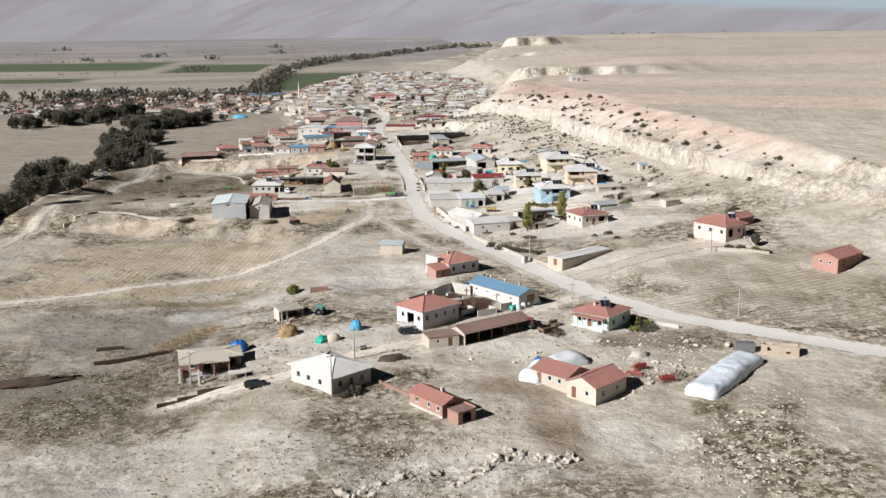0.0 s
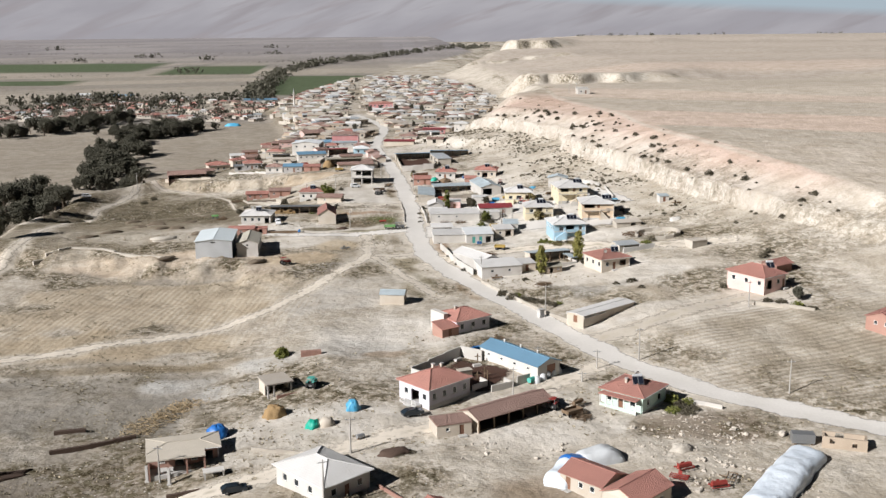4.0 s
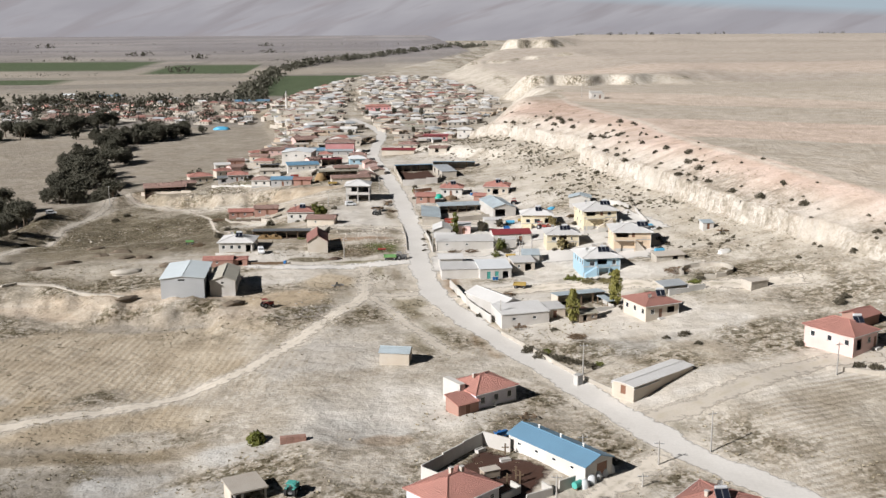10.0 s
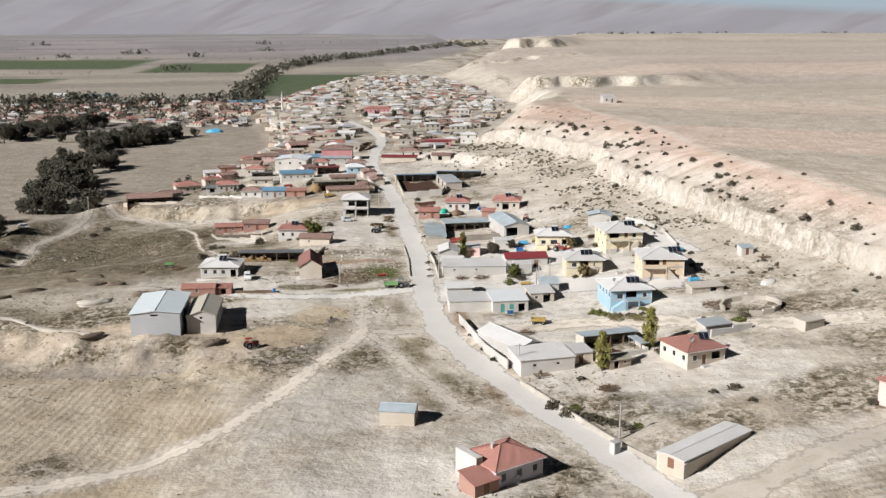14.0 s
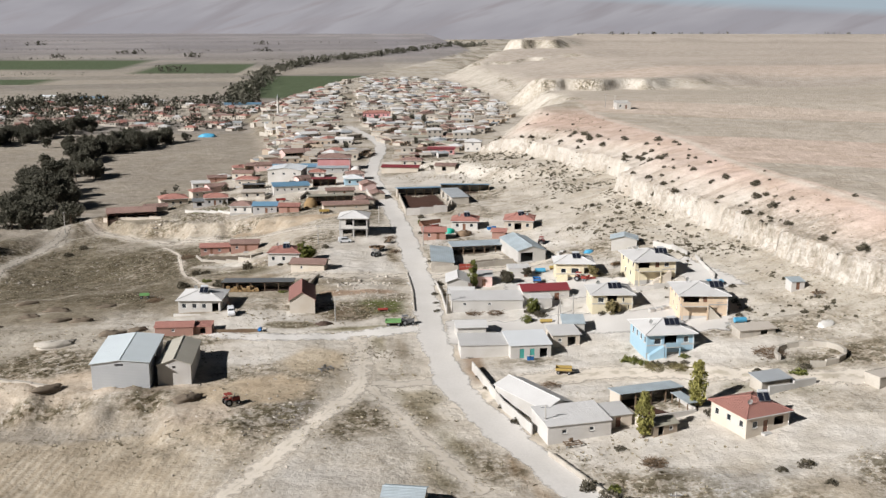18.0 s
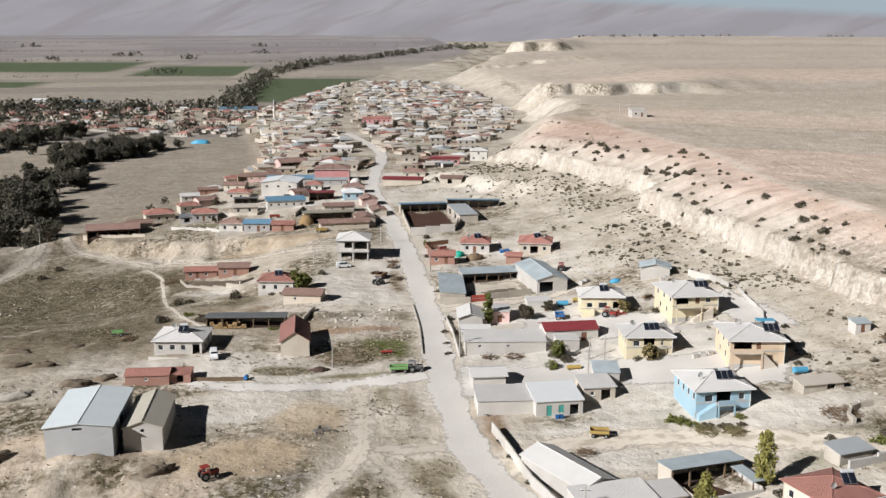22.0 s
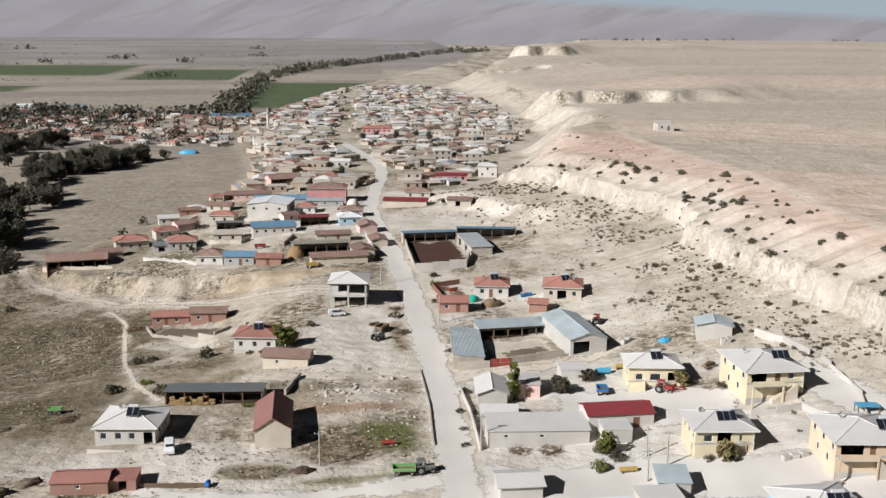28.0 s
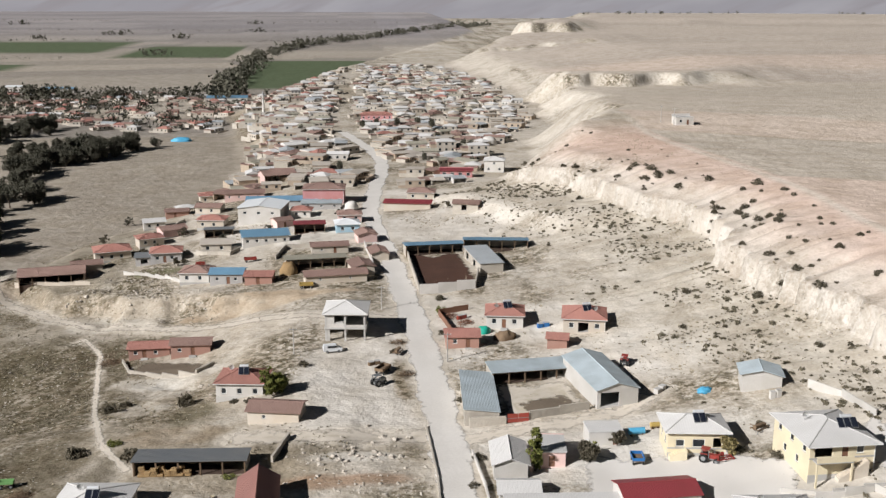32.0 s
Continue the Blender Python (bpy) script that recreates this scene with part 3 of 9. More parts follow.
    spot = np.clip(1.25 - np.hypot((GX - px) / rx_, (GY - py) / ry_) + 0.9 * (n2 - 0.5) + 0.3 * (n4 - 0.5), 0, 1)
    col = lerp(col, tone, 0.8 * ramp(spot, 0.1, 0.55))
    dust = dust * (1 - ramp(spot, 0.1, 0.5))
    bare = np.maximum(bare, (tone[0] > 0.4) * ramp(spot, 0.1, 0.5))
# trodden verges of the road and the tracks
def away_from(line):
    best = np.full(GX.shape, 1e9)
    for (ax, ay), (bx, by) in zip(line, line[1:]):
        dx, dy = bx - ax, by - ay
        u = np.clip(((GX - ax) * dx + (GY - ay) * dy) / (dx * dx + dy * dy), 0, 1)
        best = np.minimum(best, np.hypot(GX - ax - u * dx, GY - ay - u * dy))
    return best


for words, line, wide in TRACKS + [("road", list(zip(ROAD_X, ROAD_Y))[2:-4], 5.6)]:
    worn = 1 - ramp(away_from(line) + 1.6 * (n4 - 0.5) + 1.4 * (n2 - 0.5), wide * 0.5, wide * 0.5 + (3.2 if wide > 2 else 0.8))
    col = lerp(col, (0.53, 0.485, 0.42), 0.92 * worn)
    dust = np.maximum(dust, worn)
    bare = np.maximum(bare, worn)
# chalk on the steep faces
cut = GX - cxv
rim = np.interp(GY, RIM_Y, RIM_X)
along = ramp(GY, 300, 350) * (1 - ramp(GY, 620, 680))
talus = ramp(cut, -46, -8) * (1 - ramp(cut, -3, 0)) * along
col = lerp(col, (0.43, 0.388, 0.322), 0.7 * talus)
paths = ramp(np.sin(GZ * 2.7 + 3.0 * n1 + 1.6 * n2), 0.35, 0.9)  # sheep paths along the slopes
col = lerp(col, (0.55, 0.505, 0.44), 0.5 * paths * ramp(slope, 0.06, 0.16) * (1 - ramp(slope, 0.5, 0.8)) * (GY < 700))
crest = ramp(cut, -2, 1) * along
col = lerp(col, (0.515, 0.46, 0.405), 0.9 * crest)
red = crest * ramp(cut + 6 * (n2 - 0.5), 4, 16) * (0.55 + 0.45 * ramp(cut, 8, 26))
col = lerp(col, (0.545, 0.40, 0.33), red * (0.5 + 0.5 * n1))
steepness = ramp(slope, 0.5, 1.1)
chalk = steepness * (GX > 50) * ramp(GY, 290, 340)
col = lerp(col, (0.50, 0.468, 0.425), chalk * (0.6 + 0.4 * n4))
col = lerp(col, (0.40, 0.345, 0.275), 0.75 * ramp(slope, 0.15, 0.35) * (GX < 10) * (GX > -125) * (0.2 + 0.8 * n4))
bluff = 0.92 * (GX - 34) + 0.39 * (GY - 600)
col = lerp(col, (0.585, 0.545, 0.485), 0.9 * ramp(bluff + 2 * (n4 - 0.5), -2, 0) * (1 - ramp(bluff + 4 * (n2 - 0.5), 6, 10)) * ramp(GY, 538, 556) * (1 - ramp(GY, 612, 640)))
# the ploughed strips of the plateau
plat = np.maximum(ramp(GX - rim, -1, 2) * (GY < 900), ramp(GX - np.interp(GY, PLATEAU_Y, PLATEAU_X), 14, 40) * (GY >= 640)) * (1 - ramp(slope, 0.12, 0.3))
plat = plat * np.clip(ramp(GX - rim, -1, 2) + ramp(GY, 760, 860), 0, 1)
lie = GY + (0.53 - 0.48 * ramp(GY, 750, 1000)) * np.minimum(GX, 320) + 2 * np.sin(GX * 0.03)
strip = patch(lie, 92, 2.0)
wider = 1 + 1.2 * ramp(GY, 700, 1000)
field = np.stack([0.435 + 0.06 * strip * wider, 0.386 + 0.052 * strip * wider, 0.326 + 0.047 * strip * wider], -1)
field = lerp(field, np.stack([0.385 + 0.09 * strip, 0.338 + 0.08 * strip, 0.295 + 0.07 * strip], -1), 0.85 * ramp(GY - 0.1 * GX + 20 * np.sin(GX * 0.02), 985, 1010))
field = lerp(field, (0.585, 0.475, 0.40), 0.95 * ramp(lie, 513, 515) * (1 - ramp(lie, 593, 595)) + 0.5 * ramp(lie, 1110, 1120) * (1 - ramp(lie, 1220, 1240)) + 0.5 * ramp(lie, 700, 705) * (1 - ramp(lie, 770, 775)))
field = lerp(field, (0.36, 0.31, 0.24), 0.8 * np.exp(-((lie - 703) / 1.8) ** 2) * ramp(GX, 128, 150))
col = col + (field - col) * plat[..., None]
col = lerp(col, (0.60, 0.545, 0.475), 0.75 * np.exp(-((GX - rim + 1.5) / 1.7) ** 2) * ramp(GY, 330, 380) * (1 - ramp(GY, 720, 780)))
west = GX - np.interp(GY, PLATEAU_Y, PLATEAU_X)  # the bare flank over the far village
col = lerp(col, (0.555, 0.50, 0.435), 0.7 * ramp(west, -14, 10) * (1 - ramp(west + 40 * (n3 - 0.5), 30, 90)) * ramp(GY, 860, 940) * (1 - ramp(GY, 1700, 1850)))
col = lerp(col, (0.55, 0.51, 0.45), 0.75 * ramp(slope, 0.16, 0.4) * (GY > 900) * (GX > 60))
# the river plain: stubble, plough and a few green fields
plain = ramp(ex - GX, -2, 10)
s1 = patch(GX + 0.3 * GY, 330, 1.0)
s2 = patch(GY - 0.25 * GX + 70 * np.floor(s1 * 5), 95, 4.0)
tone = np.modf(s1 * 3.1 + s2 * 5.7)[0]
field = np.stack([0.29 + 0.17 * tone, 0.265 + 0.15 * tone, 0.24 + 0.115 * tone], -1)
# distance haze painted into the soil colour: far fields turn mauve-grey
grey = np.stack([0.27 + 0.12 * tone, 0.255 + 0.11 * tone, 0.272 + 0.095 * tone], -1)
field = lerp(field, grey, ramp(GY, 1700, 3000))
lush = ((GY > 1330) & (GY < 1745) & (GX > -150) & (GX < 60)) | ((GY > 1800) & (GY < 2130) & (GX > -360) & (GX < -200)) | ((GY > 1930) & (GY < 2230) & (GX < -420)) | ((GY > 1560) & (GY < 1680) & (GX < -440))
field[lush] = (0.105, 0.14, 0.08)
near = GY < 950
field[near] = (0.365, 0.325, 0.275)
field = lerp(field, (0.42, 0.375, 0.315), 0.7 * near * ramp(n1 * 0.6 + n2 * 0.4, 0.4, 0.7))
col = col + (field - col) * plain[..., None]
plough = np.clip(np.exp(-(((GX + 62) / 46) ** 4) - ((GY - 288) / 32) ** 4), 0, 1) * (0.2 + 0.45 * n2)
weeds = ramp(noise2(GX, GY, 21, 12) * 0.6 + noise2(GX, GY, 7, 13) * 0.4, 0.38, 0.75) * (1 - dust) * (1 - plain) * (1 - 0.85 * plat) * 0.80 + 0.15 * (1 - dust) * (1 - plat)
weeds = np.clip(weeds * (1 - 0.55 * talus) * (1 - spoil) + 0.5 * ramp(-GX, 44, 60) * ramp(GY, 380, 408) * (1 - ramp(GY + 0.25 * GX, 468, 490)) + 0.3 * broken, 0, 1) * (1 - 0.9 * red) * (1 - 0.85 * bare)
lighter = np.minimum(1.12, 0.61 / col.max(-1, keepdims=True))
col = lerp(col, col * np.maximum(lighter, 0.95), (1 - plain) * (1 - 0.9 * ramp(-GX, -14, 6) * (1 - ramp(GY, 325, 350))))
across = ramp(GX, 62, 70) * (1 - ramp(GX, 112, 124)) * ramp(GY + 0.25 * GX, 222, 230) * (1 - ramp(GY - 0.2 * GX, 236, 246)) * (0.1 + 0.75 * n2)
weeds = weeds * (1 - 0.75 * across) * (1 - 0.65 * ramp(cut, -25, -5) * (1 - ramp(GX - rim, -2, 2))) * (1 - 0.6 * plat)
me = bpy.data.meshes.new("ground")
ny, nx = GX.shape
idx = np.arange(nx * ny).reshape(ny, nx)
quads = np.stack([idx[:-1, :-1], idx[:-1, 1:], idx[1:, 1:], idx[1:, :-1]], -1).reshape(-1, 4)
me.vertices.add(nx * ny)
me.vertices.foreach_set("co", np.stack([GX, GY, GZ], -1).astype(np.float32).ravel())
me.loops.add(quads.size)
me.loops.foreach_set("vertex_index", quads.astype(np.int32).ravel())
me.polygons.add(len(quads))
me.polygons.foreach_set("loop_start", np.arange(0, quads.size, 4, dtype=np.int32))
me.update(calc_edges=True)
at = me.color_attributes.new("soil", "FLOAT_COLOR", "POINT")
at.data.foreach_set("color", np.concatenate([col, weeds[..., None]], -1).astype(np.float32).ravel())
pl = me.attributes.new("plough_across", "FLOAT", "POINT")
pl.data.foreach_set("value", across.astype(np.float32).ravel())
pl = me.attributes.new("plough", "FLOAT", "POINT")
pl.data.foreach_set("value", plough.astype(np.float32).ravel())
me.polygons.foreach_set("use_smooth", np.ones(len(quads), bool))
gm = bpy.data.materials.new("dry_soil")
gm.use_nodes = True
nt = gm.node_tree
bs = nt.nodes["Principled BSDF"]
att = nt.nodes.new("ShaderNodeAttribute")
att.attribute_name = "soil"
g1 = grain(nt, 0.30, 5, lo=0.42, hi=0.68)
g2 = grain(nt, 2.1, 6, lo=0.45, hi=0.62)
g3 = grain(nt, 0.12, 6, lo=0.40, hi=0.62)
c = mix(nt, g3, att.outputs["Color"], (0.84, 0.82, 0.79), "MULTIPLY")
g4 = grain(nt, 0.55, 10, lo=0.475, hi=0.545)
wet = nt.nodes.new("ShaderNodeMath")  # low weeds grow in patches, not on trodden dust
wet.operation = "MULTIPLY"
nt.links.new(g4, wet.inputs[0])
nt.links.new(att.outputs["Alpha"], wet.inputs[1])
c = mix(nt, wet.outputs[0], c, (0.165, 0.145, 0.10))
def held(sock, low):
    """Grain that fades on trodden dust."""
    a = nt.nodes.new("ShaderNodeMath")
    a.operation, a.use_clamp = "ADD", True
    nt.links.new(att.outputs["Alpha"], a.inputs[0])
    a.inputs[1].default_value = low
    b = nt.nodes.new("ShaderNodeMath")
    b.operation = "MULTIPLY"
    nt.links.new(sock, b.inputs[0])
    nt.links.new(a.outputs[0], b.inputs[1])
    return b.outputs[0]


g5 = grain(nt, 0.33, 12, lo=0.485, hi=0.545)
g6 = grain(nt, 1.3, 9, lo=0.51, hi=0.575)
c = mix(nt, held(g5, 0.14), c, (0.76, 0.735, 0.69), "MULTIPLY")
c = mix(nt, held(g6, 0.10), c, (0.62, 0.585, 0.52), "MULTIPLY")
def flecks(size, reach, seed):
    """Small separate spots: clods, stones and single plants."""
    tc = nt.nodes.new("ShaderNodeTexCoord")
    mp = nt.nodes.new("ShaderNodeMapping")
    mp.inputs["Location"].default_value = (seed, seed * 1.7, 0)
    mp.inputs["Scale"].default_value = (1, 1, 0.2)
    vo = nt.nodes.new("ShaderNodeTexVoronoi")
    vo.inputs["Scale"].default_value = 1 / size
    rm = nt.nodes.new("ShaderNodeMapRange")
    rm.inputs[1].default_value, rm.inputs[2].default_value, rm.inputs[3].default_value, rm.inputs[4].default_value = reach * 0.6, reach, 1, 0
    nt.links.new(tc.outputs["Object"], mp.inputs[0])
    nt.links.new(mp.outputs[0], vo.inputs[0])
    nt.links.new(vo.outputs["Distance"], rm.inputs[0])
    return rm.outputs[0]


c = mix(nt, held(flecks(1.7, 0.26, 3.0), 0.10), c, (0.52, 0.49, 0.42), "MULTIPLY")
c = mix(nt, held(flecks(3.1, 0.20, 9.0), 0.05), c, (0.34, 0.32, 0.25), "MULTIPLY")
c = mix(nt, held(flecks(1.3, 0.17, 5.0), 0.06), c, (0.62, 0.59, 0.54))
c = mix(nt, held(g1, 0.20), c, (0.74, 0.72, 0.69), "MULTIPLY")
c = mix(nt, held(g2, 0.25), c, (0.80, 0.78, 0.75), "MULTIPLY")
tcp = nt.nodes.new("ShaderNodeTexCoord")  # plough rows, worn and uneven
rowmap = nt.nodes.new("ShaderNodeMapping")
rowmap.inputs["Rotation"].default_value = (0, 0, radians(9))
rows = nt.nodes.new("ShaderNodeTexWave")
rows.inputs["Scale"].default_value, rows.inputs["Distortion"].default_value = 0.19, 3.0
rows.inputs["Detail"].default_value, rows.inputs["Detail Scale"].default_value = 2, 0.2
nt.links.new(tcp.outputs["Object"], rowmap.inputs[0])
nt.links.new(rowmap.outputs[0], rows.inputs[0])
pla = nt.nodes.new("ShaderNodeAttribute")
pla.attribute_name = "plough"
rowf = nt.nodes.new("ShaderNodeMath")
rowf.operation = "MULTIPLY"
nt.links.new(rows.outputs["Fac"], rowf.inputs[0])
nt.links.new(pla.outputs["Fac"], rowf.inputs[1])
c = mix(nt, rowf.outputs[0], c, (0.66, 0.61, 0.53), "MULTIPLY")
rowmap2 = nt.nodes.new("ShaderNodeMapping")
rowmap2.inputs["Rotation"].default_value = (0, 0, radians(78))
rows2 = nt.nodes.new("ShaderNodeTexWave")
rows2.inputs["Scale"].default_value, rows2.inputs["Distortion"].default_value = 0.19, 1.6
rows2.inputs["Detail"].default_value, rows2.inputs["Detail Scale"].default_value = 3, 0.3
nt.links.new(tcp.outputs["Object"], rowmap2.inputs[0])
nt.links.new(rowmap2.outputs[0], rows2.inputs[0])
pla2 = nt.nodes.new("ShaderNodeAttribute")
pla2.attribute_name = "plough_across"
rowf2 = nt.nodes.new("ShaderNodeMath")
rowf2.operation = "MULTIPLY"
nt.links.new(rows2.outputs["Fac"], rowf2.inputs[0])
nt.links.new(pla2.outputs["Fac"], rowf2.inputs[1])
c = mix(nt, rowf2.outputs[0], c, (0.66, 0.625, 0.57), "MULTIPLY")
nt.links.new(c, bs.inputs["Base Color"])
bs.inputs["Roughness"].default_value = 0.95
bs.inputs["Specular IOR Level"].default_value = 0.1
b1 = nt.nodes.new("ShaderNodeBump")
b1.inputs["Strength"].default_value, b1.inputs["Distance"].default_value = 0.6, 0.5
nt.links.new(grain(nt, 0.33, 10, lo=0.25, hi=0.75), b1.inputs["Height"])
b2 = nt.nodes.new("ShaderNodeBump")
b2.inputs["Strength"].default_value, b2.inputs["Distance"].default_value = 0.3, 0.12
nt.links.new(g2, b2.inputs["Height"])
nt.links.new(b1.outputs[0], b2.inputs["Normal"])
nt.links.new(b2.outputs[0], bs.inputs["Normal"])
me.materials.append(gm)
tagged(new("ground", me), "dry pale chalky ground with weeds, bare fields and a low cliff", "ground", kind="structure")


def mesh_height(x, y):
    """The height of the ground sheet at a place, between its grid points."""
    x, y = np.asarray(x, float), np.asarray(y, float)
    i = np.clip(np.searchsorted(gx, x) - 1, 0, len(gx) - 2)
    j = np.clip(np.searchsorted(gy, y) - 1, 0, len(gy) - 2)
    u, v = (x - gx[i]) / (gx[i + 1] - gx[i]), (y - gy[j]) / (gy[j + 1] - gy[j])
    return (GZ[j, i] * (1 - u) + GZ[j, i + 1] * u) * (1 - v) + (GZ[j + 1, i] * (1 - u) + GZ[j + 1, i + 1] * u) * v


def gz(x, y):
    return float(mesh_height(x, y))


# ---- roads laid on the ground ----
def smooth_line(pts, step=2.0):
    p = np.array(pts, float)
    d = np.concatenate([[0], np.cumsum(np.hypot(*np.diff(p, axis=0).T))])
    s = np.arange(0, d[-1] + step * 0.5, step)
    q = np.stack([np.interp(s, d, p[:, k]) for k in (0, 1)], -1)
    for _ in range(round(24 / step)):
        q[1:-1] = (q[:-2] + 2 * q[1:-1] + q[2:]) / 4
    return q


def soft_edged(name, ruts=False):
    """A loose surface that thins out raggedly towards its edges."""
    m = M[name].copy()
    m.name = "loose_" + m.name
    nt = m.node_tree
    bs = nt.nodes["Principled BSDF"]
    at = nt.nodes.new("ShaderNodeAttribute")
    at.attribute_name = "inward"
    ad = nt.nodes.new("ShaderNodeMath")
    ad.operation = "MULTIPLY_ADD"
    nt.links.new(grain(nt, 0.7, 8, lo=0.3, hi=0.7), ad.inputs[0])
    ad.inputs[1].default_value = 0.9
    nt.links.new(at.outputs["Fac"], ad.inputs[2])
    rm = nt.nodes.new("ShaderNodeMapRange")
    rm.inputs[1].default_value, rm.inputs[2].default_value = 0.38, 1.02
    nt.links.new(ad.outputs[0], rm.inputs[0])
    if ruts:  # dry weeds keep the crown between the wheel ruts
        mid = nt.nodes.new("ShaderNodeMapRange")
        mid.inputs[1].default_value, mid.inputs[2].default_value = 0.86, 1.0
        nt.links.new(at.outputs["Fac"], mid.inputs[0])
        we = nt.nodes.new("ShaderNodeMath")
        we.operation = "MULTIPLY"
        nt.links.new(mid.outputs[0], we.inputs[0])
        nt.links.new(grain(nt, 0.5, 8, lo=0.45, hi=0.6), we.inputs[1])
        old = bs.inputs["Base Color"].links[0].from_socket
        nt.links.new(mix(nt, we.outputs[0], old, (0.43, 0.38, 0.30)), bs.inputs["Base Color"])
    clear = nt.nodes.new("ShaderNodeBsdfTransparent")
    mx = nt.nodes.new("ShaderNodeMixShader")
    nt.links.new(rm.outputs[0], mx.inputs[0])
    nt.links.new(clear.outputs[0], mx.inputs[1])
    nt.links.new(bs.outputs[0], mx.inputs[2])
    nt.links.new(mx.outputs[0], nt.nodes["Material Output"].inputs[0])
    return m


LOOSE = {k: soft_edged(k, k == "track") for k in ("road", "track", "paving", "yard", "dung_pale")}


def strip_on_ground(name, label, pts, width, mat, lift=0.14, firm=1.0, cols=11):
    q = smooth_line(pts, 0.6)
    tdir = np.gradient(q, axis=0)
    nrm = np.stack([-tdir[:, 1], tdir[:, 0]], -1) / np.maximum(np.hypot(*tdir.T), 1e-6)[:, None]
    wide = width * (1.12 + 0.12 * np.sin(np.arange(len(q)) * 0.155 + width) + 0.08 * np.sin(np.arange(len(q)) * 0.42))
    u = np.linspace(-0.5, 0.5, cols)
    px = q[:, :1] + nrm[:, :1] * u * wide[:, None]
    py = q[:, 1:] + nrm[:, 1:] * u * wide[:, None]
    inward = np.broadcast_to(np.minimum(1.0, (1 - np.abs(u) * 2) * max(1.0, width * firm / 6.0)), px.shape)
    ends = np.minimum(np.arange(len(q)), np.arange(len(q))[::-1])[:, None] * 0.6 / min(max(width * 0.3, 1.0), 1.8)
    inward = np.minimum(inward, ends)
    pz = mesh_height(px, py) + lift
    n, idx = len(q), np.arange(len(q) * cols).reshape(len(q), cols)
    quads = np.stack([idx[:-1, :-1], idx[:-1, 1:], idx[1:, 1:], idx[1:, :-1]], -1).reshape(-1, 4)
    if np.cross(q[1] - q[0], nrm[0]) < 0:
        quads = quads[:, ::-1]
    me = bpy.data.meshes.new(name)
    me.from_pydata(np.stack([px, py, pz], -1).reshape(-1, 3).tolist(), [], quads.tolist())
    at = me.attributes.new("inward", "FLOAT", "POINT")
    at.data.foreach_set("value", inward.astype(np.float32).ravel())
    me.polygons.foreach_set("use_smooth", np.ones(len(quads), bool))
    me.materials.append(mat)
    return tagged(new(name, me), label, "road", kind="structure")


road_pts = [(x, y) for x, y in zip(ROAD_X, ROAD_Y)]
strip_on_ground("road", "pale dusty asphalt village road", road_pts, 6.1, LOOSE["road"], 0.10, 3.0)
for k, (words, line, wide) in enumerate(TRACKS):
    strip_on_ground("road", words, line, wide * 1.3, LOOSE["road"] if "side road" in words else LOOSE["track"], 0.05 + 0.004 * k, 1.3)


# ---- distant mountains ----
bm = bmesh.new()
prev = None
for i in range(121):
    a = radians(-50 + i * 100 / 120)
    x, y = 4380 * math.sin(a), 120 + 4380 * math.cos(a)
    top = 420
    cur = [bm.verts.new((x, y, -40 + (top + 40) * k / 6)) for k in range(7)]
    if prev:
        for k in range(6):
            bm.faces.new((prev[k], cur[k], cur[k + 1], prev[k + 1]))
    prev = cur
# self-glowing backdrop sheet: haze, ridge shading and sky are painted into its colour
bd = bpy.data.materials.new("hazy_mountain")
bd.use_nodes = True
nt = bd.node_tree
nt.nodes.remove(nt.nodes["Principled BSDF"])
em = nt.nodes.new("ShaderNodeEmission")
def ridges(scale, turn, stretch, lo, hi):
    tc = nt.nodes.new("ShaderNodeTexCoord")
    mp = nt.nodes.new("ShaderNodeMapping")
    mp.vector_type = "TEXTURE"
    mp.inputs["Rotation"].default_value = (0, radians(turn), 0)
    mp.inputs["Scale"].default_value = stretch
    no = nt.nodes.new("ShaderNodeTexNoise")
    no.inputs["Scale"].default_value, no.inputs["Detail"].default_value = scale, 5
    rm = nt.nodes.new("ShaderNodeMapRange")
    rm.inputs[1].default_value, rm.inputs[2].default_value = lo, hi
    nt.links.new(tc.outputs["Object"], mp.inputs[0])
    nt.links.new(mp.outputs[0], no.inputs[0])
    nt.links.new(no.outputs[0], rm.inputs[0])
    return rm.outputs[0]


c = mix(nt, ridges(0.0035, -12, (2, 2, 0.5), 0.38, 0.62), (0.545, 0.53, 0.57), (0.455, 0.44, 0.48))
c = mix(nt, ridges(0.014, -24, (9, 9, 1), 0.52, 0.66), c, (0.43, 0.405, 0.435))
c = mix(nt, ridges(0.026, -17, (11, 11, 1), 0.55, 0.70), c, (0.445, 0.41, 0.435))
tc = nt.nodes.new("ShaderNodeTexCoord")
sp = nt.nodes.new("ShaderNodeSeparateXYZ")
nt.links.new(tc.outputs["Object"], sp.inputs[0])
mr = nt.nodes.new("ShaderNodeMapRange")  # the range fades into painted sky blue on the plateau side
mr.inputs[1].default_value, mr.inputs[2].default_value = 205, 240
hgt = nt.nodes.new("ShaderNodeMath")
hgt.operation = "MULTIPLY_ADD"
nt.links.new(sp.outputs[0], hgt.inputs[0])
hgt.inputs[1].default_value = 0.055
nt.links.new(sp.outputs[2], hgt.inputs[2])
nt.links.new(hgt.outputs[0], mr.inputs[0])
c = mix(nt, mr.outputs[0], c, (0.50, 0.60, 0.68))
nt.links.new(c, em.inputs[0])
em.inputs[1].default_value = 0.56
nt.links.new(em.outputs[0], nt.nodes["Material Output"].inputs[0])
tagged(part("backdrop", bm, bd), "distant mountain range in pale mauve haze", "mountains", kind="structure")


# ---- houses ----
MESHES = {}


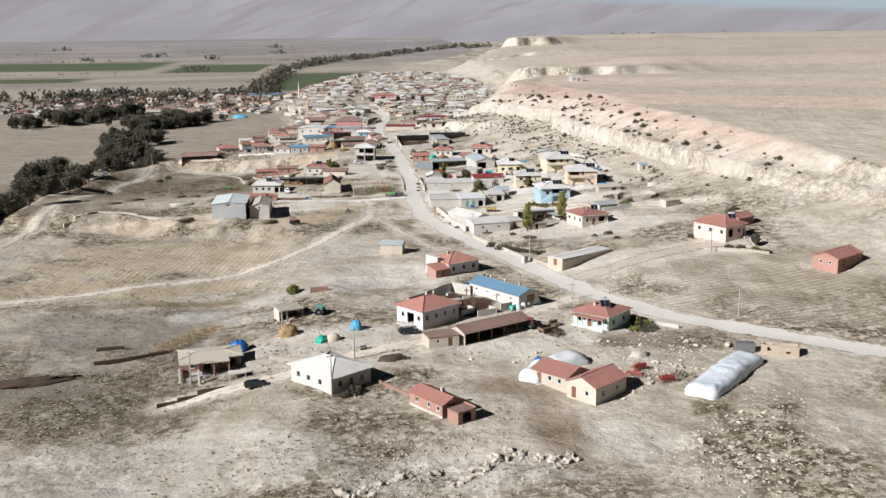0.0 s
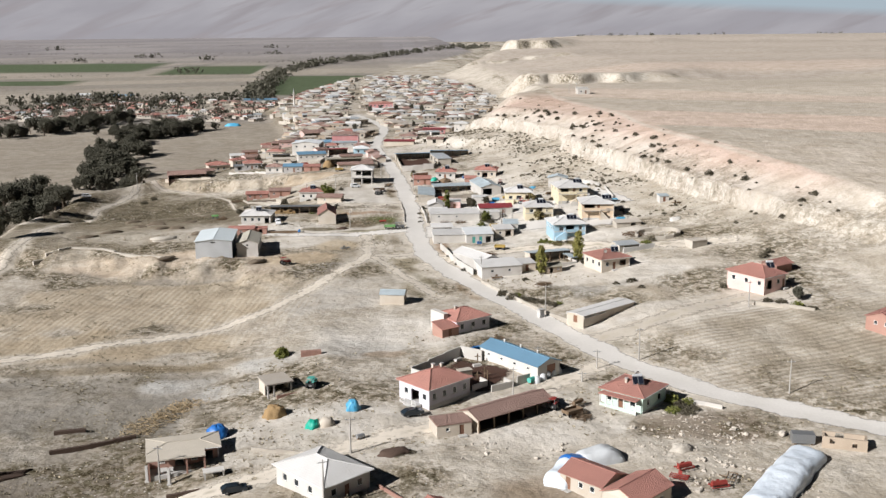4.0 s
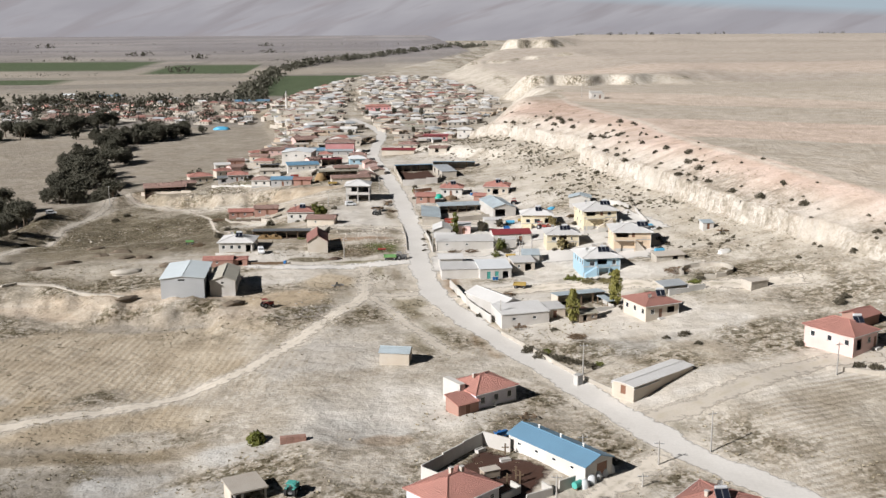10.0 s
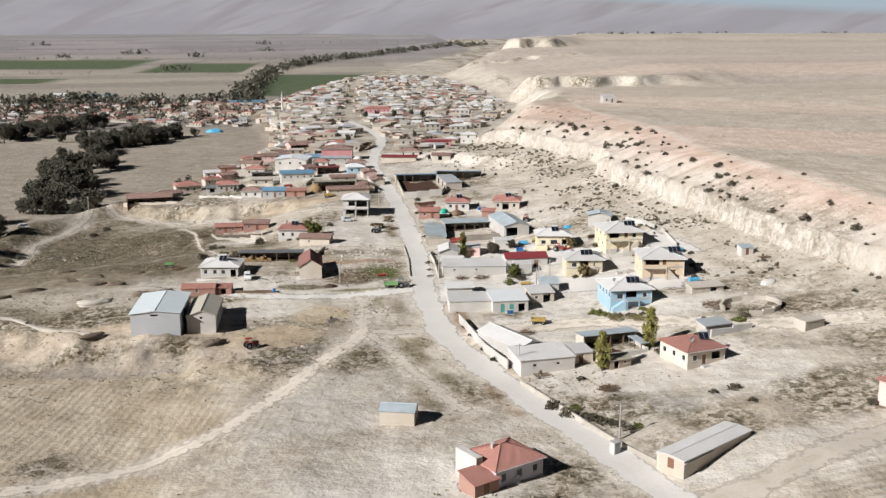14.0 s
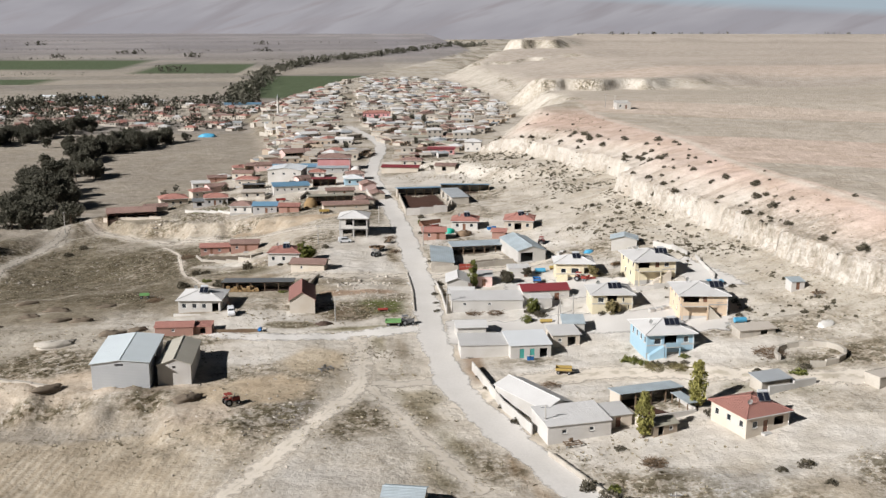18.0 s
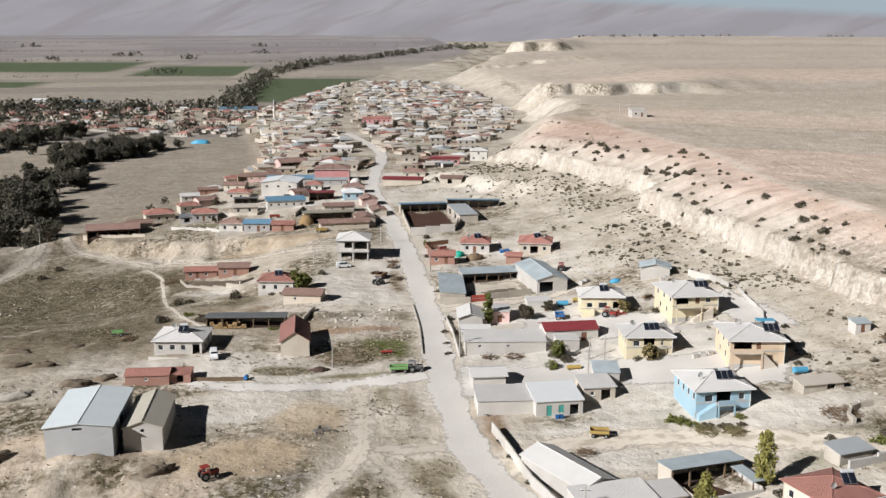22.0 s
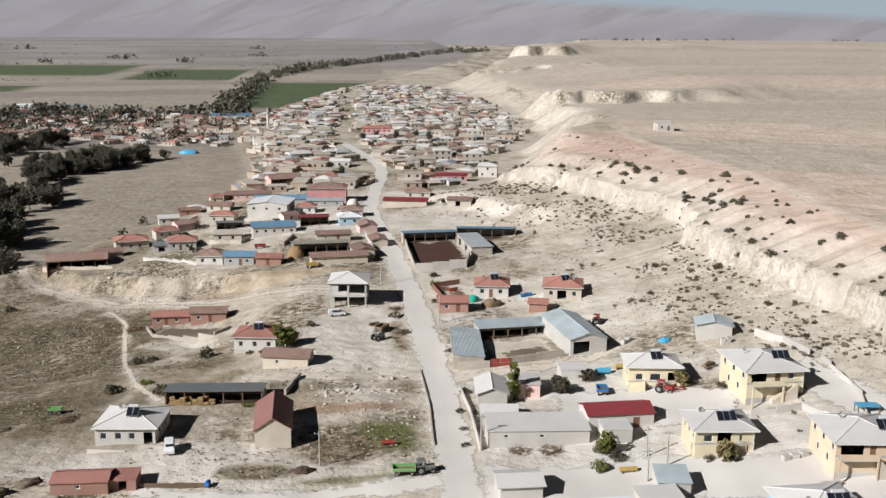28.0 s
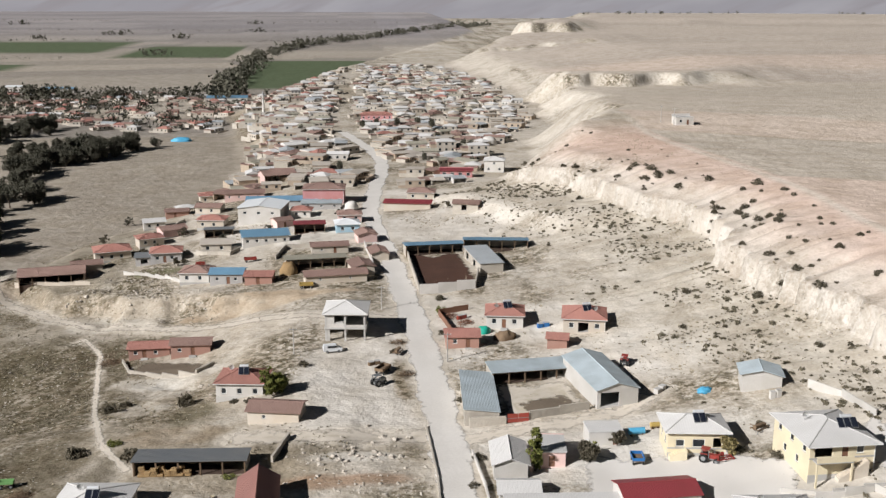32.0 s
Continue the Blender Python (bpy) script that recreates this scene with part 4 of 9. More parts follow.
def shared(name, key, make, mat, parent, m, label=""):
    """A part whose mesh is made once for all parts alike."""
    if key not in MESHES:
        bm = make()
        me = bpy.data.meshes.new(name)
        bm.to_mesh(me)
        bm.free()
        me.materials.append(mat)
        MESHES[key] = me
    ob = new(name, MESHES[key])
    ob.parent = parent
    ob.matrix_basis = m
    return tagged(ob, label) if label else ob


def window_frame_mesh(w, h):
    """A rectangular frame as one ring."""
    bm = bmesh.new()
    f = 0.09
    out = [(-w / 2, 0), (w / 2, 0), (w / 2, h), (-w / 2, h)]
    inn = [(-w / 2 + f, f), (w / 2 - f, f), (w / 2 - f, h - f), (-w / 2 + f, h - f)]
    ring = [[bm.verts.new((x, y, z)) for x, z in pts] for y in (0.05, 0.14) for pts in (out, inn)]
    a, b, c, d = ring
    for i in range(4):
        k = (i + 1) % 4
        for q in ((a[i], a[k], b[k], b[i]), (c[k], c[i], d[i], d[k]), (a[k], a[i], c[i], c[k]), (b[i], b[k], d[k], d[i])):
            bm.faces.new(q)
    return bm


def add_opening(parent, m, kind, w, h, mats):
    """A window, door or gate set into its opening; m is at the middle of the sill."""
    if kind == "window":
        fr = shared("window", ("wf", w, h), lambda: window_frame_mesh(w, h), M["frame"], parent, m)
        shared("pane", ("wp", w, h), lambda: boxed(-w / 2 + 0.05, w / 2 - 0.05, 0.09, 0.11, 0.05, h - 0.05), M["glass"], fr, Matrix())
        shared("sill", ("ws", w), lambda: boxed(-w / 2 - 0.08, w / 2 + 0.08, -0.08, 0.05, -0.07, -0.002), M["concrete"], fr, Matrix())
    elif kind in ("door", "gate"):
        mat = mats.get("door", M["door"])
        d = shared("door", ("d", w, h, mat.name), lambda: boxed(-w / 2 + 0.02, w / 2 - 0.02, 0.08, 0.14, 0.0, h - 0.02), mat, parent, m)
        shared("handle", ("dh", w), lambda: boxed(w / 2 - 0.2, w / 2 - 0.08, 0.03, 0.08, 1.0, 1.06), M["steel"], d, Matrix())


def wall_panel(parent, m, u0, u1, z0, z1, thick, holes, mat, mats):
    bm = bmesh.new()
    at = u0
    for u, z, w, h, kind in sorted(holes):
        a, b = u - w / 2, u + w / 2
        if a > at:
            box(bm, at, a, 0, thick, z0, z1)
        if z > z0:
            box(bm, a, b, 0, thick, z0, z)
        if z + h < z1:
            box(bm, a, b, 0, thick, z + h, z1)
        at = b
    if at < u1:
        box(bm, at, u1, 0, thick, z0, z1)
    bmesh.ops.remove_doubles(bm, verts=bm.verts, dist=0.0005)
    bm.transform(m)
    part("wall", bm, mat, parent)
    for u, z, w, h, kind in holes:
        add_opening(parent, m @ Matrix.Translation((u, 0, z)), kind, w, h, mats)


def roof_hip(parent, L, W, z, rise, over, mat, ridge_mat=None):
    a, b = L / 2 + over, W / 2 + over
    r = max(a - b, 0) if a >= b else 0
    s = max(b - a, 0) if b > a else 0
    bm = bmesh.new()
    t = 0.14
    lo = [bm.verts.new(p) for p in ((-a, -b, z), (a, -b, z), (a, b, z), (-a, b, z))]
    hi = [bm.verts.new(p) for p in ((-a, -b, z + t), (a, -b, z + t), (a, b, z + t), (-a, b, z + t))]
    bm.faces.new(lo[::-1])
    for i in range(4):
        bm.faces.new((lo[i], lo[(i + 1) % 4], hi[(i + 1) % 4], hi[i]))
    zt = z + t + rise
    if r > 0.05:
        p, q = bm.verts.new((-r, 0, zt)), bm.verts.new((r, 0, zt))
        for f in ((hi[0], hi[1], q, p), (hi[1], hi[2], q), (hi[2], hi[3], p, q), (hi[3], hi[0], p)):
            bm.faces.new(f)
        tips = ((-r, 0), (r, 0), (r, 0), (-r, 0))
    elif s > 0.05:
        p, q = bm.verts.new((0, -s, zt)), bm.verts.new((0, s, zt))
        for f in ((hi[0], hi[1], p), (hi[1], hi[2], q, p), (hi[2], hi[3], q), (hi[3], hi[0], p, q)):
            bm.faces.new(f)
        tips = ((0, -s), (0, -s), (0, s), (0, s))
    else:
        p = bm.verts.new((0, 0, zt))
        for i in range(4):
            bm.faces.new((hi[i], hi[(i + 1) % 4], p))
        tips = ((0, 0),) * 4
    roof = part("roof", bm, mat, parent)
    bm = bmesh.new()
    for (x, y), (u, v) in zip(((-a, -b), (a, -b), (a, b), (-a, b)), tips):
        tube(bm, (x, y, z + t + 0.02), (u, v, zt + 0.03), 0.09, n=5)
    if r > 0.05 or s > 0.05:
        tube(bm, (*tips[0], zt + 0.03), (*tips[2], zt + 0.03), 0.1, n=5)
    ridge = part("ridge_cap", bm, ridge_mat or mat, roof)
    return roof


def roof_gable(parent, L, W, z, rise, over, mat, wall, along="x"):
    """Two thick slopes on a ridge, and the gable walls below."""
    a, b = (L / 2, W / 2) if along == "x" else (W / 2, L / 2)
    turn = Matrix() if along == "x" else Matrix.Rotation(math.pi / 2, 4, "Z")
    k = rise / b
    t = 0.13
    for s in (-1, 1):
        bm = bmesh.new()
        e, zl = b + over, z - over * k
        ring = [(-a - over, s * e, zl), (a + over, s * e, zl), (a + over, 0, z + rise), (-a - over, 0, z + rise)]
        solid(bm, ring, [(x, y, h + t) for x, y, h in ring])
        bmesh.ops.recalc_face_normals(bm, faces=bm.faces)
        bm.transform(turn)
        part("roof", bm, mat, parent)
    for s in (-1, 1):
        bm = bmesh.new()
        x0, x1 = s * a, s * (a - 0.22)
        solid(bm, [(x0, -b + 0.02, z), (x0, b - 0.02, z), (x0, 0, z + rise - 0.02)], [(x1, -b + 0.02, z), (x1, b - 0.02, z), (x1, 0, z + rise - 0.02)])
        bmesh.ops.recalc_face_normals(bm, faces=bm.faces)
        bm.transform(turn)
        part("gable", bm, wall, parent)
    bm = bmesh.new()
    tube(bm, (-a - over, 0, z + rise + t), (a + over, 0, z + rise + t), 0.1, n=5)
    bm.transform(turn)
    part("ridge_cap", bm, mat, parent)


def roof_shed(parent, L, W, z, rise, over, mat):
    """One slope, high at the back (+y)."""
    a, b = L / 2 + over, W / 2 + over
    bm = bmesh.new()
    ring = [(-a, -b, z), (a, -b, z), (a, b, z + rise), (-a, b, z + rise)]
    solid(bm, ring, [(x, y, h + 0.12) for x, y, h in ring])
    bmesh.ops.recalc_face_normals(bm, faces=bm.faces)
    part("roof", bm, mat, parent)


def row_of(n, length, z, w, h, kind="window", skip=()):
    return [(length * (i + 0.5) / n, z, w, h, kind) for i in range(n) if i not in skip]


def chimney(parent, x, y, z, h=0.9):
    c = part("chimney", boxed(x - 0.25, x + 0.25, y - 0.25, y + 0.25, z, z + h), M["cream"], parent)
    part("chimney_cap", boxed(x - 0.33, x + 0.33, y - 0.33, y + 0.33, z + h, z + h + 0.09), M["concrete"], c)


def house(label, x, y, L, W, rot, H, roof="hip", wall="white", top="tile", rise=1.5, over=0.45, S=(), E=(), N=(), Wst=(), door="door",
          name="house", category="house", along="x", chim=(), group="", open_front=False, lift=0.0, floors=(), flip=False):
    """A house or shed of thick walls with real openings under its roof. S, E, N, Wst: the openings of its four sides."""
    c, s = math.cos(radians(rot)), math.sin(radians(rot))
    zs = [gz(x + u * c * L / 2 - v * s * W / 2, y + u * s * L / 2 + v * c * W / 2) for u in (-1, 1) for v in (-1, 1)]
    z = max(gz(x, y), (sum(zs) / 4)) + lift
    base = min(zs) - z - 0.5
    ob = thing(name, label, category, x, y, z, rot, group)
    t = 0.22
    mats = {"door": M[door]}
    wm = M[wall]
    sides = (
        (Matrix.Translation((-L / 2, -W / 2, 0)), 0, L, S),
        (Matrix.Translation((L / 2, -W / 2, 0)) @ Matrix.Rotation(math.pi / 2, 4, "Z"), t, W - t, E),
        (Matrix.Translation((L / 2, W / 2, 0)) @ Matrix.Rotation(math.pi, 4, "Z"), 0, L, N),
        (Matrix.Translation((-L / 2, W / 2, 0)) @ Matrix.Rotation(-math.pi / 2, 4, "Z"), t, W - t, Wst),
    )
    for i, (m, u0, u1, holes) in enumerate(sides):
        if open_front and i == 0:
            n = max(2, round(L / 3.5))
            for k in range(n + 1):
                u = -L / 2 + 0.12 + (L - 0.24) * k / n
                part("post", boxed(u - 0.12, u + 0.12, -W / 2, -W / 2 + 0.24, base, H + (rise if flip else 0)), M["wood"] if wall != "concrete" else wm, ob)
            top_z = H + (rise * 0.96 if flip else 0)
            part("beam", boxed(-L / 2, L / 2, -W / 2 + 0.02, -W / 2 + 0.22, top_z - 0.25, top_z), M["wood"], ob)
        else:
            wall_panel(ob, m, u0, u1, base, H, t, list(holes), wm, mats)
    part("floor", boxed(-L / 2 + t, L / 2 - t, -W / 2 + t + (0.1 if open_front else 0), W / 2 - t, base, 0.06), M["dung"] if open_front else M["concrete"], ob)
    if roof == "hip":
        roof_hip(ob, L, W, H, rise, over, M[top])
    elif roof == "gable":
        roof_gable(ob, L, W, H, rise, over, M[top], wm, along)
    elif roof == "shed":
        for sgn in (-1, 1):  # the raked tops of the side walls
            bm = bmesh.new()
            x0, x1 = sgn * L / 2, sgn * (L / 2 - t)
            hi = -W / 2 if flip else W / 2
            solid(bm, [(x0, -W / 2 + t, H), (x0, W / 2, H), (x0, hi, H + rise * 0.93)], [(x1, -W / 2 + t, H), (x1, W / 2, H), (x1, hi, H + rise * 0.93)])
            bmesh.ops.recalc_face_normals(bm, faces=bm.faces)
            part("gable", bm, wm, ob)
        if not flip:
            part("back_wall", boxed(-L / 2 + t, L / 2 - t, W / 2 - t, W / 2, H, H + rise * 0.9), wm, ob)
        roof_shed(ob, L, W, H + (rise if flip else 0), -rise if flip else rise, over, M[top])
    else:
        part("roof", boxed(-L / 2 - over, L / 2 + over, -W / 2 - over, W / 2 + over, H, H + 0.22), M[top], ob)
        part("parapet", boxed(-L / 2 - over, L / 2 + over, W / 2 + over - 0.2, W / 2 + over, H + 0.22, H + 0.22 + max(rise, 0.1)), wm, ob)
    for cx_, cy_, h in chim:
        chimney(ob, cx_, cy_, H + h)
    if category == "house" and not open_front:
        for side, at_ in (("s", -W / 2), ("n", W / 2)):
            k = -1 if side == "s" else 1
            if roof == "hip":
                gu = part("gutter", boxed(-L / 2 - over, L / 2 + over, at_ + k * (over + 0.01), at_ + k * (over + 0.12), H - 0.02, H + 0.1), M["frame"], ob)
                part("downpipe", boxed(L / 2 - 0.16, L / 2 - 0.06, at_ + k * 0.01, at_ + k * 0.1, base + 0.4, H), M["frame"], gu)
        for u, z_, w_, h_, kind in S:
            if kind == "door" and z_ < 0.5:
                part("door_step", boxed(u - L / 2 - 0.8, u - L / 2 + 0.8, -W / 2 - 1.0, -W / 2 - 0.003, base, 0.05), M["concrete"], ob)
        part("plinth", boxed(-L / 2 - 0.05, L / 2 + 0.05, -W / 2 - 0.05, -W / 2 - 0.002, base, 0.3), M["concrete"], ob) if not any(z_ < 0.3 for _, z_, _, _, _ in S) else None
    for f in floors:
        part("floor_band", boxed(-L / 2 - 0.06, L / 2 + 0.06, -W / 2 - 0.06, -W / 2, f, f + 0.25), M["concrete"], ob)
    return ob


def at_house(ob, u, v, w=0.0):
    """A place in the world from a house's own axes."""
    return ob.matrix_basis @ Vector((u, v, w))


def solar_heater(x, y, z, rot, n=2, label="dark solar water heater with a white tank on the roof"):
    ob = thing("solar_heater", label, "solar heater", x, y, z, rot, "solar heaters on the roofs")
    tilt = Matrix.Translation((0, 0, 0.35)) @ Matrix.Rotation(radians(38), 4, "X")
    for i in range(n):
        u = (i - (n - 1) / 2) * 1.05
        fr = shared("collector", "sol", lambda: boxed(-0.5, 0.5, -0.9, 0.9, 0, 0.08), M["steel"], ob, Matrix.Translation((u, 0, 0.25)) @ tilt)
        shared("collector_glass", "solg", lambda: boxed(-0.45, 0.45, -0.85, 0.85, 0.08, 0.09), M["solar"], fr, Matrix())
    shared("tank", "tank", lambda: tubed((-0.85, 0.75, 1.35), (0.85, 0.75, 1.35), 0.28, n=10), M["tank"], ob, Matrix())
    for u in (-0.8, 0.8):
        shared("leg", "sleg", lambda: boxed(-0.03, 0.03, 0.7, 0.76, -0.6, 1.15), M["steel"], ob, Matrix.Translation((u, 0, 0)))
        shared("strut", "sstrut", lambda: boxed(-0.03, 0.03, -0.7, -0.64, -0.5, 0.25), M["steel"], ob, Matrix.Translation((u, 0, 0)))
    return ob


def wall_run(label, pts, height, thick, mat, name="yard_wall", cap=False):
    """A free wall along a line, stepping with the ground."""
    x0, y0 = pts[0]
    ob = thing(name, label, "wall", x0, y0, gz(x0, y0))
    for (ax, ay), (bx, by) in zip(pts, pts[1:]):
        d = math.hypot(bx - ax, by - ay)
        n = max(1, round(d / 5))
        for i in range(n):
            p, q = Vector((ax, ay)).lerp(Vector((bx, by)), i / n), Vector((ax, ay)).lerp(Vector((bx, by)), (i + 1) / n)
            m = Matrix.Translation((p.x - x0, p.y - y0, 0)) @ Matrix.Rotation(math.atan2(q.y - p.y, q.x - p.x), 4, "Z")
            g = (gz(*p), gz(*q))
            bm = boxed(0, (q - p).length + 0.002, -thick / 2, thick / 2, min(g) - ob.location.z - 0.4, sum(g) / 2 - ob.location.z + height, m=m)
            part("wall_section", bm, M[mat], ob)
    return ob


# ---- the foremost farmyards ----
W1 = lambda u, z=1.0, w=1.1, h=1.2: (u, z, w, h, "window")
D1 = lambda u, w=0.95, h=2.05: (u, 0.06, w, h, "door")

house("single-storey white plastered house with a pale grey hipped roof", -9.1, 180.8, 9.2, 12.0, 41, 3.0, wall="white", top="roof_pale", rise=1.7, over=0.5,
      S=[W1(2.0), D1(4.6), W1(7.2)], Wst=[W1(2.2), W1(5.2), W1(8.6)], E=row_of(3, 12, 1.0, 1.1, 1.2))
ob = house("unfinished red brick house under a bare concrete roof slab", -33.8, 197.4, 11.5, 6.0, 12, 2.8, roof="hip", wall="brick", top="roof_slab", rise=0.35, over=0.5,
           S=[W1(2.0, 0.9, 1.1, 1.2), (4.9, 0.06, 1.4, 2.2, "gap"), W1(7.4, 0.9, 1.1, 1.2), (9.8, 0.06, 1.4, 2.2, "gap")], Wst=[W1(2.0, 0.8, 1.1, 1.4), W1(4.2, 0.8, 1.1, 1.4)])
part("porch_roof", boxed(-6.2, 3.4, -6.6, -3.52, 2.8, 3.02), M["roof_slab"], ob)
part("porch_floor", boxed(-5.9, 3.2, -6.2, -3.06, -1.2, 0.1), M["concrete"], ob)
for u in (-5.8, -2.7, 0.3, 3.2):
    part("porch_post", boxed(u - 0.15, u + 0.15, -6.4, -6.1, -1.2, 2.8), M["brick"], ob)
part("end_wall", boxed(-6.0, -5.78, -5.9, -3.06, -1.2, 1.2), M["brick"], ob)
house("small red brick house with a red gabled tile roof", 9.6, 165.4, 9.0, 4.6, -55, 2.2, roof="gable", wall="brick", top="tile", rise=0.9, over=0.25,
      S=[W1(2.0, 0.9, 0.8, 0.9), W1(5.2, 0.9, 0.8, 0.9), W1(7.8, 0.9, 0.8, 0.9)], E=[(2.3, 0.06, 1.2, 1.9, "gap")], Wst=[D1(2.3, 0.9, 1.9)], chim=((1.0, 0.6, 0.7),))
house("cream farmhouse wing with a faded red gabled roof", 38.6, 170.2, 9.0, 6.4, 41, 2.9, roof="gable", wall="cream", top="tile", rise=1.4, over=0.3,
      S=[W1(2.2, 1.0, 0.9, 1.0), W1(6.4, 1.0, 0.9, 1.0)], Wst=[D1(1.6), W1(4.4, 1.0, 0.9, 1.0)])
house("lower cream farmhouse wing with a red gabled roof", 33.2, 176.2, 8.0, 6.4, -49, 2.5, roof="gable", wall="cream", top="tile", rise=1.2, over=0.3,
      S=[D1(1.6), W1(4.0, 1.0, 0.9, 1.0), W1(6.2, 1.0, 0.9, 1.0)])
hg = house("mint green plastered house with a red hipped tile roof", 48.4, 210.2, 8.8, 8.8, 46, 3.1, wall="mint", top="tile", rise=1.8,
           S=[W1(2.2), W1(6.4)], Wst=[W1(1.8), D1(4.2), W1(6.8, 0.9, 1.6, 1.3)], chim=((1.2, -1.0, 0.9), (-1.8, 0.6, 1.1)))
p = at_house(hg, -1.0, -1.4, 4.3)
solar_heater(p.x, p.y, p.z, 0)
hv = house("lilac grey village house with a veranda and red hipped roof", 10.9, 216.2, 10.6, 8.6, 39, 3.4, wall="lilac", top="tile", rise=1.9, lift=0.3,
           S=row_of(4, 10.6, 1.2, 1.0, 1.3), Wst=[W1(2.0, 1.1), (4.6, 0.06, 2.2, 2.4, "gap"), W1(7.2, 1.1)], chim=((0.8, 1.2, 1.5), (2.4, 0.6, 1.4)))
house("long low stable with a faded red tiled roof and open front", 23.4, 205.0, 17.2, 5.6, 32, 2.3, roof="gable", wall="cream", top="tile_old", rise=1.0, over=0.35, open_front=True)
house("small cement box beside the long stable", 12.6, 199.4, 6.4, 4.6, 14, 2.1, roof="flat", wall="cream", top="tile_old", rise=0.15, over=0.1, S=[W1(2.0, 0.9, 0.7, 0.7), D1(4.6, 0.9, 1.8)])
hb = house("long white cattle shed with a blue steel roof", 29.6, 231.4, 17.4, 6.2, -55, 2.7, roof="gable", wall="white", top="sheet_blue", rise=1.1, over=0.3, name="shed", category="shed",
           S=[W1(2.5, 1.3, 0.9, 0.6), W1(6.5, 1.3, 0.9, 0.6), W1(10.5, 1.3, 0.9, 0.6), W1(14.5, 1.3, 0.9, 0.6)], E=[(3.8, 0.06, 2.4, 2.4, "door")])
wall_run("white block wall round the cattle yard", [(6.9, 227.5), (17.9, 238.9)], 2.3, 0.25, "white")
wall_run("low block wall closing the cattle yard", [(6.9, 227.5), (11.0, 223.2)], 2.1, 0.25, "white")
hp = house("white house with red hipped roof and lilac gable side", 20.2, 259.4, 9.4, 8.6, 31, 3.0, wall="lilac", top="tile", rise=1.8,
           S=row_of(3, 9.4, 1.0, 1.1, 1.3), Wst=[W1(2.0), W1(6.2)], chim=((-1.6, 0.5, 1.3),))
house("red brick lean-to porch with a red tile roof", 15.8, 253.4, 4.6, 4.0, 31, 2.0, roof="shed", wall="brick", top="tile", rise=1.0, over=0.25, name="porch", category="porch", S=[D1(2.2, 1.0, 1.8)])
house("small block shed with a pale blue sheet roof", 4.5, 281.2, 6.2, 4.0, -12, 2.5, roof="gable", wall="cream", top="sheet_pale", rise=0.7, over=0.2, name="shed", category="shed", E=[D1(2.0, 1.0, 1.9)])
house("long low cream poultry shed with a pale roof", 53.8, 261.5, 18.6, 5.0, 37, 2.0, roof="gable", wall="cream", top="roof_pale", rise=0.25, over=0.2, name="shed", category="shed", Wst=[D1(2.5, 1.2, 1.7)])
hr = house("pink plastered house on a raised basement with red hipped roof", 94.4, 269.4, 8.1, 11.2, 31, 3.3, wall="pink", top="tile", rise=1.9, lift=0.7,
           S=[(2.0, 0.3, 1.8, 2.2, "gap"), W1(5.4, 1.2), (7.4, 0.06, 0.9, 2.1, "door")], Wst=row_of(3, 11.6, 1.2, 1.1, 1.2))
p = at_house(hr, 1.8, -2.6, 4.6)
solar_heater(p.x, p.y, p.z, 0)
house("small red roofed outbuilding behind the pink house", 104.1, 280.7, 6.2, 4.8, 31, 2.5, roof="gable", wall="brick", top="tile", rise=0.9, name="shed", category="shed")
house("long red brick stable with a red gabled roof", 113.9, 238.8, 11.6, 6.7, 37, 2.7, roof="gable", wall="brick", top="tile", rise=1.2, over=0.3, name="stable", category="stable", Wst=[W1(2.2, 1.1, 0.8, 0.8), W1(4.6, 1.1, 0.8, 0.8)], S=[D1(3.0, 1.6, 2.0)])
ht = house("cream house with red hipped roof beside two poplars", 64.3, 301.6, 9.0, 9.2, 19, 3.0, wall="cream", top="tile", rise=1.7,
           S=[W1(1.8), D1(4.0), (6.8, 0.9, 2.0, 1.5, "gap")], Wst=row_of(3, 9.4, 1.0, 1.1, 1.2))
p = at_house(ht, 1.4, -1.6, 4.3)
solar_heater(p.x, p.y, p.z, 0)
house("small rubble hut with a flat earth roof", 92.4, 310.8, 5.3, 3.4, 22, 1.7, roof="flat", wall="stone", top="roof_earth", rise=0.1, over=0.1, name="hut", category="hut")

# ---- the walled compound by the bend ----
house("long white stable with a pale gabled roof", 29.6, 317.0, 15.0, 6.6, -62, 2.7, roof="gable", wall="white", top="roof_pale", rise=1.2, over=0.25, name="stable", category="stable", E=[D1(3.0, 1.4, 2.0)])
house("grey and white shed with a flat pale roof", 34.4, 306.3, 11.6, 8.0, 11, 2.7, roof="shed", wall="block", top="roof_pale", rise=0.5, over=0.2, name="shed", category="shed", S=[W1(3.0, 1.2, 0.9, 0.7), W1(8.0, 1.2, 0.9, 0.7)])
house("open cart shed with a grey blue sheet roof", 50.1, 315.5, 12.5, 4.0, 14, 2.5, roof="shed", wall="cream", top="sheet_pale", rise=0.4, over=0.3, name="shed", category="shed", open_front=True, flip=True)
house("low cream store beside the poplar", 42.3, 308.6, 5.0, 5.0, 12, 2.2, roof="shed", wall="cream", top="roof_pale", rise=0.4, over=0.2, name="shed", category="shed", S=[D1(2.4, 1.0, 1.8)])
wall_run("white compound wall along the road", [(20.5, 337.5), (21.8, 330), (24.0, 317.0), (27.5, 305.5)], 1.9, 0.25, "white")
wall_run("low rubble wall along the road", [(29.0, 297.5), (35.0, 282.5), (41.0, 268.0), (45.3, 259.6)], 0.9, 0.35, "stone", name="roadside_wall")

